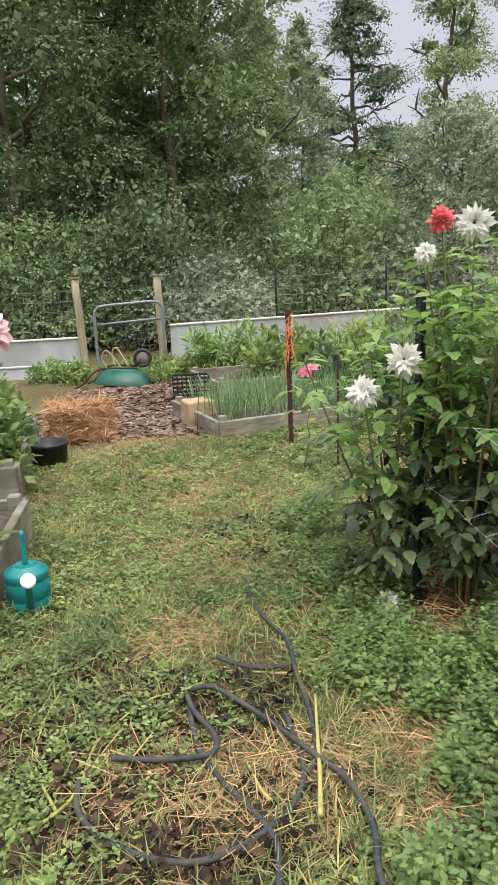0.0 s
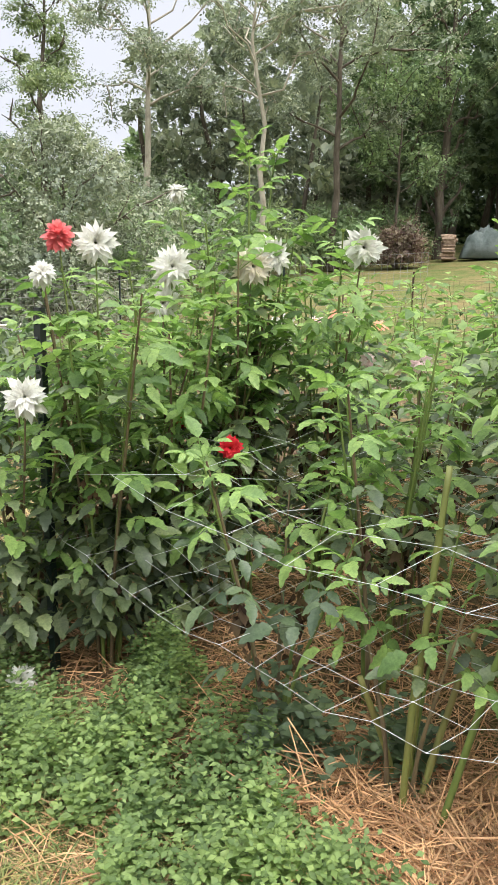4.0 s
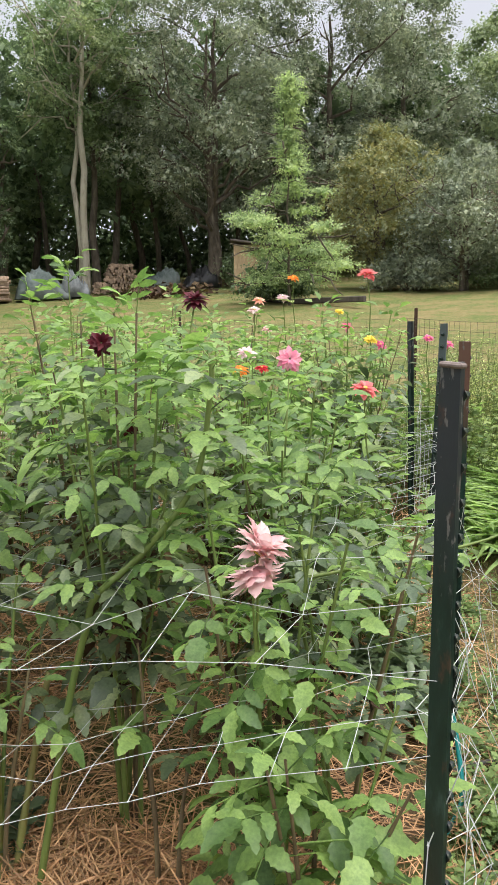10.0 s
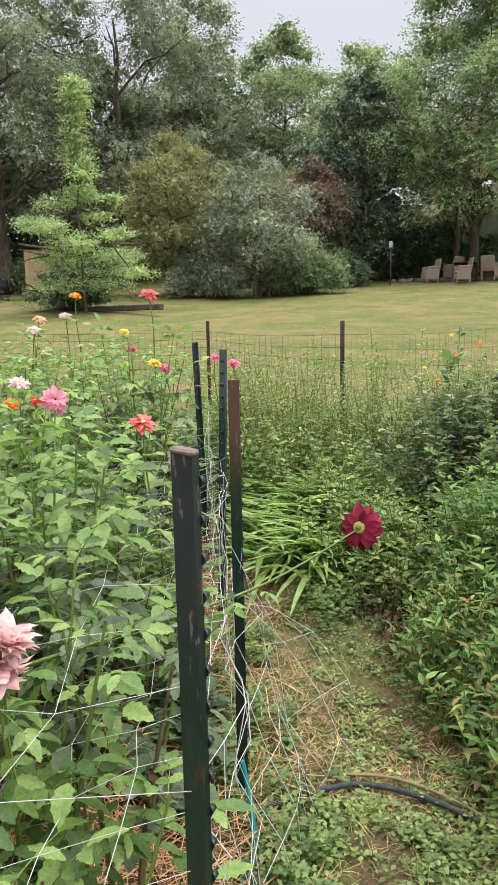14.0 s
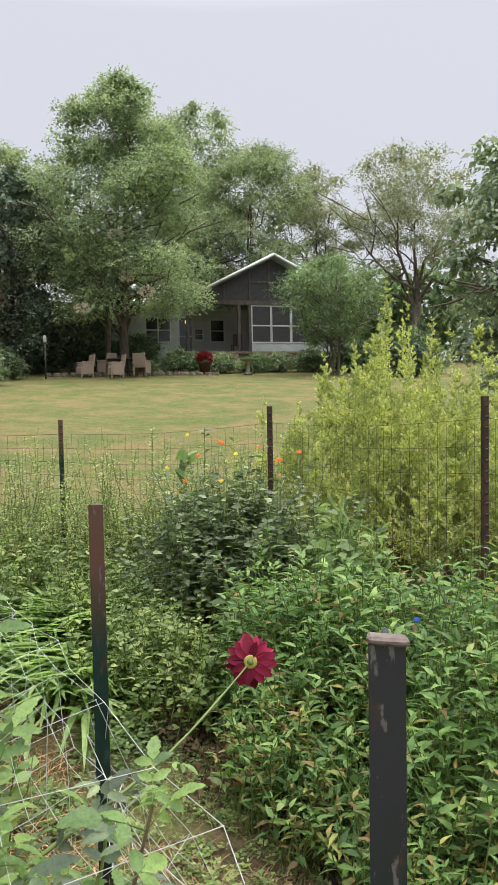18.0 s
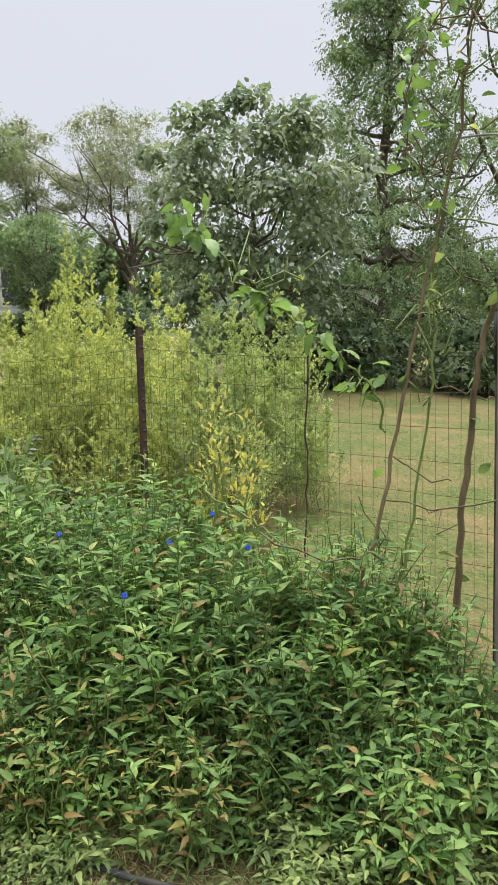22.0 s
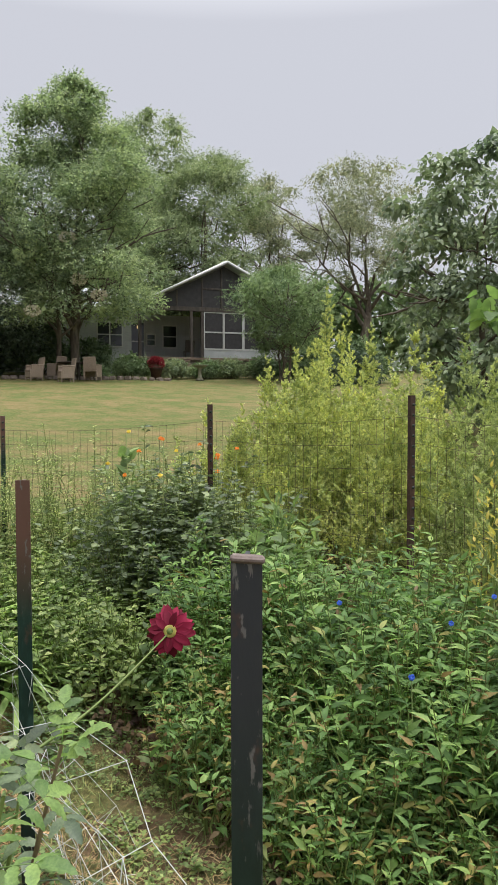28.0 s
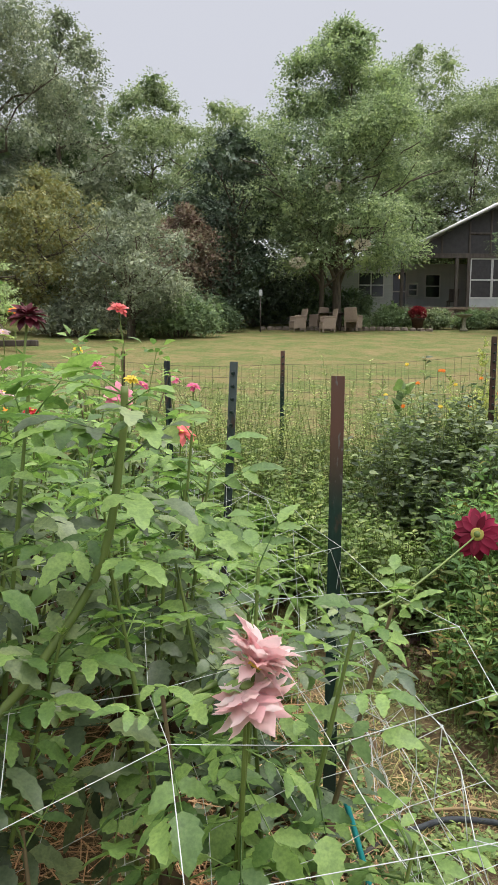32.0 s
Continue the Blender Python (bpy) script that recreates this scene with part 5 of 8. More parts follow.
LEAFLET = blade((0, 0.12, 0.22, 0.18, 0.26, 0.20, 0.22, 0.13, 0.11, 0), 0.25, 0.3, 0.014)
BROAD = blade((0, 0.15, 0.28, 0.23, 0.33, 0.25, 0.27, 0.16, 0.13, 0), 0.30, 0.26, 0.016)


def compound(seed, pairs, simple=False):
    """One dahlia leaf, one long: a stalk with paired toothed leaflets and a larger end one."""
    rng = np.random.default_rng(seed)
    g = Geo()
    t = np.linspace(0, 0.62, 5)
    spine = np.stack([0 * t, t, -0.12 * t ** 2 + 0.05 * t], 1)
    if not simple:
        g.add(*tube(spine, np.linspace(0.012, 0.006, 5), 3, False))
    end = spine[-1]
    pos, out, size = [end], [(rng.normal(0, 0.05), 1, -0.25)], [0.46]
    for q in range(pairs):
        k = 0.28 + 0.24 * q / max(1, pairs - 1) + 0.05
        for s in (-1, 1):
            pos.append((0, k, -0.12 * k * k + 0.05 * k))
            out.append((s * 1.0, 0.55 + rng.normal(0, 0.12), -0.12 + rng.normal(0, 0.1)))
            size.append(0.30 + 0.05 * q + rng.normal(0, 0.02))
    up = np.tile((0, 0.1, 1.0), (len(pos), 1)) + rng.normal(0, 0.15, (len(pos), 3))
    scatter(g, blade((0, 0.29, 0.21, 0), 0.32, 0.25, 0.01) if simple else BROAD if pairs == 1 else LEAFLET, np.array(pos), np.array(out), up, np.array(size))
    return g


def leaf_set(mat, name):
    out = []
    for i in range(5):
        me = compound(70 + i, (1, 2, 2, 2, 1)[i]).mesh(name)
        me.materials.append(mat)
        out.append(me)
    return out


LEAVES = {"old": leaf_set(M_DAHLIA, "leaf"), "young": leaf_set(M_DAHLIA_YOUNG, "leaf"), "dark": leaf_set(M_DAHLIA_DARK, "leaf")}
DRY = OVATE


def petal_mat(name, inner, outer, thin=0.3):
    m, n, l, b = shader(name)
    g = n.new("ShaderNodeNewGeometry")
    col = ramp(n, l, g.outputs["Random Per Island"], ((0.0, inner), (1.0, outer)))
    col = mix(n, l, 0.35, col, ramp(n, l, noise_of(n, l, 60, 2), ((0.35, (0.75, 0.72, 0.7)), (0.65, (1, 1, 1)))), "MULTIPLY")
    l.new(col, b.inputs["Base Color"])
    b.inputs["Roughness"].default_value = 0.6
    b.inputs["Specular IOR Level"].default_value = 0.25
    t = n.new("ShaderNodeBsdfTranslucent")
    l.new(col, t.inputs["Color"])
    ms = n.new("ShaderNodeMixShader")
    ms.inputs[0].default_value = thin
    l.new(b.outputs[0], ms.inputs[1])
    l.new(t.outputs[0], ms.inputs[2])
    l.new(ms.outputs[0], n["Material Output"].inputs["Surface"])
    return m


F_WHITE = petal_mat("white_petal", (0.80, 0.79, 0.71), (0.87, 0.87, 0.83), 0.40)
F_CREAM = petal_mat("fading_cream_petal", (0.74, 0.66, 0.50), (0.80, 0.76, 0.66))
F_RED = petal_mat("red_petal", (0.62, 0.02, 0.035), (0.74, 0.06, 0.07))
F_CORAL = petal_mat("coral_petal", (0.74, 0.13, 0.14), (0.80, 0.28, 0.26))
F_PINK = petal_mat("pink_petal", (0.86, 0.50, 0.52), (0.90, 0.74, 0.73), 0.45)
F_PALE = petal_mat("pale_pink_petal", (0.80, 0.55, 0.56), (0.84, 0.72, 0.70))
F_PEACH = petal_mat("peach_petal", (0.84, 0.36, 0.24), (0.86, 0.56, 0.42))
F_CRIMSON = petal_mat("crimson_petal", (0.09, 0.003, 0.012), (0.42, 0.025, 0.08), 0.12)
F_MAROON = petal_mat("maroon_petal", (0.05, 0.004, 0.010), (0.13, 0.008, 0.02), 0.1)
F_MAGENTA = petal_mat("magenta_petal", (0.72, 0.10, 0.26), (0.80, 0.26, 0.42))
F_ROSE = petal_mat("rose_petal", (0.78, 0.20, 0.34), (0.85, 0.46, 0.52))
F_ORANGE = petal_mat("orange_petal", (0.80, 0.20, 0.02), (0.85, 0.34, 0.04))
F_STAMEN = petal_mat("stamen_yellow", (0.50, 0.46, 0.10), (0.60, 0.52, 0.16))
F_YELLOW = petal_mat("yellow_petal", (0.80, 0.58, 0.05), (0.85, 0.70, 0.12))
F_BUD = petal_mat("bud_green", (0.22, 0.36, 0.06), (0.42, 0.52, 0.16))
F_BLUE = petal_mat("blue_petal", (0.05, 0.12, 0.62), (0.10, 0.22, 0.75))
F_PINKLILY = petal_mat("lily_pink_petal", (0.80, 0.46, 0.50), (0.84, 0.62, 0.64))
PETAL = blade((0, 0.10, 0.17, 0.18, 0.12, 0), 0.42, 0.45, 0.03)
PETAL_SOFT = blade((0, 0.10, 0.16, 0.19, 0.16, 0.09, 0), 0.55, 0.4, 0.06)
PETAL_BROAD = blade((0, 0.12, 0.21, 0.25, 0.22, 0.11, 0), 0.40, 0.38, 0.05)
PETAL_WIDE = blade((0, 0.14, 0.20, 0.22, 0.16, 0), 0.22, 0.3)


def flower(parent, at, facing, r, mat, kind, seed, label, centre=None):
    """A bloom of its own petals, facing a way; at: its place in its plant."""
    rng = np.random.default_rng(seed)
    g = Geo()
    rings = {"shaggy": ((20, 0.95, -1.5), (24, 1.0, -0.8), (24, 0.95, -0.2), (22, 0.9, 0.3), (18, 0.8, 0.8), (14, 0.65, 1.6), (10, 0.5, 3.0)),
             "pompon": ((16, 0.95, -0.5), (16, 0.95, -0.1), (15, 0.95, 0.3), (13, 0.9, 0.7), (11, 0.85, 1.2), (8, 0.8, 2.0), (5, 0.7, 4.0)),
             "double": ((11, 1.0, -0.15), (11, 0.95, 0.25), (9, 0.8, 0.7), (7, 0.6, 1.3)),
             "pendant": ((8, 0.95, 0.3), (9, 1.1, 0.7), (8, 1.2, 1.1), (7, 1.25, 1.7), (5, 1.1, 2.8)),
             "single": ((16, 1.0, -0.15), (16, 0.95, 0.1), (14, 0.8, 0.3), (10, 0.5, 0.6)),
             "open": ((14, 1.0, -0.10), (13, 0.98, 0.05), (11, 0.85, 0.20)),
             "zinnia": ((14, 1.0, -0.05), (12, 0.8, 0.25), (9, 0.6, 0.6)),
             "bud": ((7, 0.6, 2.2), (6, 0.7, 3.5))}[kind]
    tpl = PETAL_SOFT if kind == "shaggy" else PETAL_BROAD if kind == "pendant" else PETAL_WIDE if kind in ("single", "open", "pompon", "zinnia", "double") else PETAL
    for j, (n, ln, rise) in enumerate(rings):
        a = np.linspace(0, 2 * np.pi, n, endpoint=False) + j * 0.37 + rng.normal(0, 0.10, n)
        out = np.stack([np.cos(a), np.sin(a), rise + rng.normal(0, 0.18 if kind != 'shaggy' else 0.45, n)], 1)
        base = np.stack([np.cos(a), np.sin(a), 0 * a], 1) * 0.08 * r
        base[:, 2] = 0.05 * r * j
        scatter(g, tpl, base, out, np.tile((0, 0, 1.0), (n, 1)) + 0.15 * rng.normal(0, 1, (n, 3)), r * ln * (rng.uniform(0.85, 1.12, n) if kind != 'shaggy' else rng.uniform(0.75, 1.1, n)))
    z = Vector(facing).normalized()
    m = Matrix.Translation(at) @ z.to_track_quat("Z", "Y").to_matrix().to_4x4()
    f = part("bud" if kind == "bud" else "flower", g, mat, parent, label, m)
    part("calyx", lathe([(0.0, -0.06 * r), (0.16 * r, -0.05 * r), (0.22 * r, 0.03 * r), (0.10 * r, 0.06 * r)], 8), M_STEM, f)
    if centre and kind == "open":
        part("flower_centre", lathe([(0.29 * r, 0.06 * r), (0.28 * r, 0.19 * r), (0.20 * r, 0.23 * r), (0.0, 0.22 * r)], 14), centre, f, "pale yellow ring of stamens")
        part("flower_eye", lathe([(0.15 * r, 0.20 * r), (0.13 * r, 0.29 * r), (0.0, 0.31 * r)], 10), M_STEM, f, "green eye")
    elif centre:
        part("flower_centre", lathe([(0.22 * r, 0.04 * r), (0.2 * r, 0.13 * r), (0.1 * r, 0.17 * r), (0.0, 0.18 * r)], 10), centre, f, "yellow centre disc")
    return f


def dahlia(x, y, height, stems, seed, label, leaf="old", flowers=(), near=True, spread=0.16, low=0.30, leaf_len=0.135, young=0.38, tilt=(0, 0), start=None):
    """A dahlia: jointed stems with paired leaves, dry leaves low down, and blooms on their own stems.
    flowers: (x, y, z, facing, radius, petals, form, label, centre) in the world."""
    rng = np.random.default_rng(seed)
    z0 = gz(x, y)
    t = thing("dahlia_plant", pose(x, y, z0), label, "dahlia", "dahlias in the bed")
    joined, dry = {"old": Geo(), "young": Geo(), "dark": Geo()}, Geo()
    arms = []
    for s in range(stems):
        a = s * 2.4 + rng.normal(0, 0.4)
        h = height * rng.uniform(0.78, 1.0)
        top = np.array([math.cos(a) * spread * rng.uniform(0.6, 1.5) + tilt[0], math.sin(a) * spread * rng.uniform(0.6, 1.5) + tilt[1], h])
        arms.append((np.array([math.cos(a) * 0.03, math.sin(a) * 0.03, -0.05]), top, False, 0.0062 if near else 0.0045))
    for fx, fy, fz, *rest in flowers:
        arms.append((np.array(start or (rng.normal(0, 0.04), rng.normal(0, 0.04), -0.05)), np.array([fx - x, fy - y, fz - z0]), rest[3] != "bud", 0.0045 if start else 0.0055))
    for a, b, bloom, r0 in arms:
        if bloom and start:
            line = smooth_line([a, a + (b - a) * 0.35 + (0, 0, -0.03), a + (b - a) * 0.7 + (0, 0, -0.05), b], 16)
        else:
            line = smooth_line([a, a * 0.5 + b * 0.22 * np.array([1, 1, 1.5]), a * 0.2 + b * np.array([0.62, 0.62, 0.68]), b], 16)
        rr = r0 * np.linspace(1.25, 0.45, 16)
        rr[::3] *= 1.22
        part("stem", Geo().add(*tube(line, rr, 6, False)), M_STEM if rng.random() < 0.62 else M_STEM_BROWN, t)
        h = b[2]
        z = low * rng.uniform(0.7, 1.2) if not (bloom and start) else 0.90
        q = 0
        while z < h * (0.86 if bloom else 0.985):
            k = np.searchsorted(line[:, 2], z)
            p = line[min(k, 15)]
            u = z / h
            for sgn in (0, math.pi):
                ang = q * 1.57 + sgn + rng.normal(0, 0.35)
                ln = 1.12 * leaf_len * (0.65 + 0.7 * math.sin(math.pi * min(1, 0.15 + 0.8 * u))) * rng.uniform(0.75, 1.15) * (1.15 if u > 0.8 else 1)
                kind = "young" if u > 1 - young * rng.uniform(0.4, 1.3) else leaf
                if u < 0.55 and rng.random() < (0.42 if low > 0.25 else 0.08):
                    scatter(dry, DRY, np.tile(p, (6, 1)) + rng.normal(0, 0.02, (6, 3)), np.tile((math.cos(ang) * 0.3, math.sin(ang) * 0.3, -1), (6, 1)) + rng.normal(0, 0.3, (6, 3)), rng.normal(0, 1, (6, 3)), rng.uniform(0.14, 0.32, 6) * ln)
                    continue
                pitch = rng.normal(8, 17) - 10 * (1 - u) + (30 if u > 0.88 else 0)
                m = Matrix.Translation(p) @ pose(0, 0, 0, 0, 0, math.degrees(ang) - 90) @ pose(0, 0, 0, pitch, rng.normal(0, 14), 0) @ Matrix.Scale(ln, 4)
                me = LEAVES[kind][int(rng.integers(0, 5))]
                if near:
                    part("leaf", me, None, t, "", m)
                else:
                    i = int(rng.integers(0, 5))
                    g = COMPOUND[i]
                    mm = np.array(m)
                    joined[kind].add(g[0] @ mm[:3, :3].T + mm[:3, 3], g[1])
            z += rng.uniform(0.068, 0.11) * (0.72 if u > 0.75 else 1.0)
            q += 1
    if not near:
        for kind, mat in (("old", M_DAHLIA), ("young", M_DAHLIA_YOUNG), ("dark", M_DAHLIA_DARK)):
            if joined[kind].n:
                tagged(part("foliage", joined[kind], mat, t), kind="stuff")
    if dry.n:
        part("dry_leaves", dry, M_DEADLEAF, t, "withered brown leaves hanging low on the stems")
    for i, (fx, fy, fz, facing, r, mat, form, lab, centre) in enumerate(flowers):
        flower(t, (fx - x, fy - y, fz - z0), facing, r, mat, form, seed * 10 + i, lab, centre)
    return t


COMPOUND = []
for i in range(5):
    gq = compound(70 + i, (1, 1, 2, 1, 1)[i], True)
    vv = np.concatenate(gq.v)
    ff = np.concatenate([np.concatenate([f[:, :3], f[:, [0, 2, 3]]]) if f.shape[1] == 4 else f for f in gq.f])
    COMPOUND.append((vv, ff))

M_CANE = rough_mat("jointed_stalk", ((0.25, (0.12, 0.14, 0.04)), (0.6, (0.22, 0.235, 0.065)), (0.8, (0.27, 0.22, 0.09))), 14, 0.55, stretch=(1, 1, 0.25), relief=0.25, dirt=(0.26, 0.18, 0.08), depth=0.003)
SW = (-0.6, -0.75, 0.25)
W = "shaggy white dahlia bloom"
# tall plants by the corner post
dahlia(1.42, 3.02, 1.50, 10, 301, "tall bushy dahlia with white and coral blooms", "old", (
    (1.398, 2.955, 1.60, (-0.3, -1, 0.1), 0.072, F_WHITE, "shaggy", W, None), (1.285, 2.985, 1.615, (-0.2, -0.6, 0.8), 0.052, F_CORAL, "pompon", "round coral-red pompon bloom", None),
    (1.22, 2.95, 1.50, (-0.2, -0.7, 0.7), 0.045, F_WHITE, "shaggy", "half-open white bloom", None)), spread=0.30, low=0.16, young=0.6)
dahlia(1.15, 3.18, 1.16, 9, 302, "dahlia with white blooms round the corner post", "old", (
    (1.13, 2.87, 1.12, (-0.3, -0.9, 0.4), 0.07, F_WHITE, "shaggy", "creamy white dahlia bloom", None), (0.99, 2.95, 0.99, (-0.4, -0.6, 0.7), 0.07, F_WHITE, "shaggy", "fading white dahlia bloom", None)), spread=0.26, low=0.16, young=0.55)
dahlia(1.72, 3.05, 1.48, 10, 303, "bushy dahlia with white and red blooms", "old", (
    (1.685, 2.998, 1.53, (-0.3, -1, 0.2), 0.075, F_WHITE, "shaggy", W, None), (1.66, 3.02, 1.41, (-0.3, -1, -0.2), 0.06, F_WHITE, "shaggy", W, None), (1.729, 3.0, 0.99, (-0.4, -0.9, 0.2), 0.042, F_RED, "pompon", "small deep red bloom", None),
    (1.793, 2.745, 0.92, (-0.5, -0.85, 0.2), 0.042, F_RED, "pompon", "small bright red bloom", None)), spread=0.30, low=0.16, young=0.6)
dahlia(2.02, 3.10, 1.62, 9, 304, "very tall dahlia with fading white blooms and buds", "old", (
    (2.0, 2.98, 1.54, (-0.3, -1, 0.0), 0.075, F_CREAM, "shaggy", "wilting cream bloom", None), (2.09, 2.99, 1.58, (0.1, -1, 0.1), 0.075, F_WHITE, "shaggy", W, None),
    (1.90, 3.43, 1.83, (0, -0.3, 1), 0.045, F_WHITE, "shaggy", "half-open white bloom", None), (2.247, 3.245, 1.97, (0.2, 0, 1), 0.032, F_BUD, "bud", "round green bud", None), (2.09, 3.17, 2.00, (0, 0, 1), 0.03, F_BUD, "bud", "green bud", None)), spread=0.18, young=0.5)
dahlia(2.36, 2.95, 1.42, 8, 305, "dahlia with a large white bloom", "old", (
    (2.30, 2.706, 1.608, (-0.5, -0.85, 0.1), 0.078, F_WHITE, "shaggy", "large shaggy white bloom", None), (2.347, 3.314, 1.263, (-0.4, -0.9, 0.3), 0.08, F_WHITE, "shaggy", W, None), (2.22, 2.72, 1.66, (0, 0, 1), 0.022, F_BUD, "bud", "round green bud", None)))
dahlia(1.55, 3.45, 1.35, 6, 306, "tall bushy green dahlia in the crowded bed", "old", (), spread=0.32, near=False, low=0.2)
dahlia(1.95, 3.6, 1.4, 6, 307, "tall bushy green dahlia in the crowded bed", "old", (), spread=0.32, near=False, low=0.2)
dahlia(1.32, 3.5, 1.15, 5, 308, "bushy green dahlia at the bed's edge", "dark", (), spread=0.22, near=False)
# open middle of the bed
cut = dahlia(1.86, 1.86, 0.80, 3, 310, "dahlia cut back to thick green stalks", "old", (), low=0.50, leaf_len=0.15, spread=0.14)
for k, pts in enumerate((((-0.03, -0.05, -0.05), (-0.035, -0.05, 0.12), (-0.03, -0.06, 0.47)), ((0.03, 0.08, -0.05), (0.01, 0.06, 0.1), (-0.09, 0.09, 0.38)), ((0.0, -0.02, -0.03), (0.06, 0.02, 0.4), (0.14, 0.05, 0.95)), ((0.02, -0.04, -0.02), (0.10, -0.03, 0.2), (0.2, -0.04, 0.52)))):
    part("stalk", Geo().add(*tube(smooth_line(pts, 14), np.linspace(0.0105, 0.0085, 14) * (1 + 0.16 * (np.arange(14) % 5 == 0)), 8)), M_CANE, cut, "thick jointed yellow-green stalk")
lean_one = dahlia(2.02, 1.43, 0.75, 2, 309, "leaning dahlia with a thick arching stem and fresh top", "old", (), low=0.45, leaf_len=0.15, spread=0.08)
stalk_line = smooth_line([(-0.16, 0.30, -0.05), (-0.06, 0.24, 0.5), (-0.03, 0.19, 0.72), (-0.01, 0.17, 0.80), (0.066, 0.07, 0.91), (0.134, -0.03, 1.075), (0.154, -0.065, 1.28), (0.157, -0.07, 1.375)], 30)
part("stalk", Geo().add(*tube(stalk_line, np.linspace(0.010, 0.0065, 30), 8)), M_STEM, lean_one, "thick jointed yellow-green stalk")
rng = np.random.default_rng(31)
for k in range(40):
    p = stalk_line[int(rng.integers(9, 30))]
    part("leaf", LEAVES["young" if k % 3 else "old"][k % 5], None, lean_one, "", Matrix.Translation(p) @ pose(0, 0, 0, 0, 0, k * 137) @ pose(0, 0, 0, rng.normal(14, 14), rng.normal(0, 12), 0) @ Matrix.Scale(rng.uniform(0.12, 0.2), 4))
dahlia(1.72, 2.30, 0.95, 5, 311, "leafy dahlia with bare lower stems", "dark", (), low=0.34, spread=0.2)
dahlia(2.08, 2.25, 1.25, 6, 312, "leafy green dahlia with young tips", "old", (), low=0.45, young=0.4)
dahlia(2.18, 1.66, 1.48, 6, 313, "tall thin-leaved dahlia with a dark red bloom", "old", (
    (2.444, 1.903, 1.462, (-0.6, -0.7, 0.3), 0.038, F_MAROON, "double", "dark maroon bloom", None), (2.567, 1.644, 1.585, (-0.3, -0.2, 1), 0.042, F_MAROON, "double", "dark maroon bloom seen from below", None), (2.10, 1.45, 1.05, (0, 0, 1), 0.02, F_BUD, "bud", "round green bud", None)), low=0.5, leaf_len=0.14, young=0.32)
dahlia(2.08, 1.18, 1.12, 4, 314, "dahlia with broad leaves and a hanging pink double bloom", "young", (
    (1.972, 1.14, 1.055, (0.30, -0.45, 0.85), 0.052, F_PINK, "pendant", "large pink bloom with raised petals", F_YELLOW), (1.962, 1.15, 1.035, (0.05, -0.3, -1.0), 0.052, F_PINK, "pendant", "drooping pink bloom", None)), low=0.30, leaf_len=0.12, young=0.3)
dahlia(1.98, 1.02, 0.66, 6, 315, "low young dahlia with bright green leaves", "young", (), low=0.10, leaf_len=0.15)
leaner = dahlia(2.36, 1.10, 1.02, 4, 316, "leaning dahlia with one crimson bloom on a long stem", "dark", (
    (2.886, 0.558, 1.04, (-0.85, 0.35, 0.25), 0.062, F_CRIMSON, "open", "deep crimson bloom with a yellow-green centre", F_STAMEN),), low=0.45, start=(-0.15, 0.27, 0.77), young=0.12, leaf_len=0.115)
rng = np.random.default_rng(32)
for k in range(22):
    u = 0.12 + 0.56 * k / 21
    p = np.array([-0.15, 0.27, 0.77]) * (1 - u) + np.array([0.526, -0.542, 0.94]) * u - (0, 0, 0.18 * u * (1 - u))
    part("leaf", LEAVES["young" if k % 3 == 0 else "old"][k % 5], None, leaner, "", Matrix.Translation(p) @ pose(0, 0, 0, 0, 0, k * 127) @ pose(0, 0, 0, rng.normal(10, 16), rng.normal(0, 14), 0) @ Matrix.Scale(rng.uniform(0.10, 0.17) * (1.15 - 0.6 * u), 4))
dahlia(2.62, 1.40, 1.30, 6, 317, "bushy dahlia with a pink bloom", "old", ((2.98, 1.525, 1.39, (-0.7, -0.5, 0.5), 0.045, F_ROSE, "zinnia", "rose-pink bloom", None),), low=0.4, leaf_len=0.14, young=0.3)
dahlia(2.55, 1.95, 1.42, 7, 318, "bushy green dahlia with a maroon bloom", "old", near=False, flowers=((2.45, 1.82, 1.22, (-0.5, -0.7, -0.2), 0.038, F_MAROON, "double", "nodding maroon bloom", None),), young=0.4)
dahlia(2.85, 2.35, 1.45, 6, 319, "tall green dahlia with opening buds", "old", ((3.107, 2.598, 1.755, (0, -0.2, 1), 0.034, F_BUD, "bud", "opening green bud", None), (2.72, 2.45, 1.62, (0, 0, 1), 0.028, F_BUD, "bud", "open green bud", None)), young=0.35)
dahlia(2.45, 2.55, 1.15, 6, 320, "bushy dahlia with pale pink blooms", "old", near=False, flowers=((2.39, 2.76, 1.2, (-0.5, -0.7, 0.5), 0.03, F_PALE, "double", "small pale pink bloom", None), (2.54, 2.63, 1.2, (-0.5, -0.7, 0.5), 0.045, F_PALE, "zinnia", "pale pink bloom", None)))
seed = 330
rngd = np.random.default_rng(77)
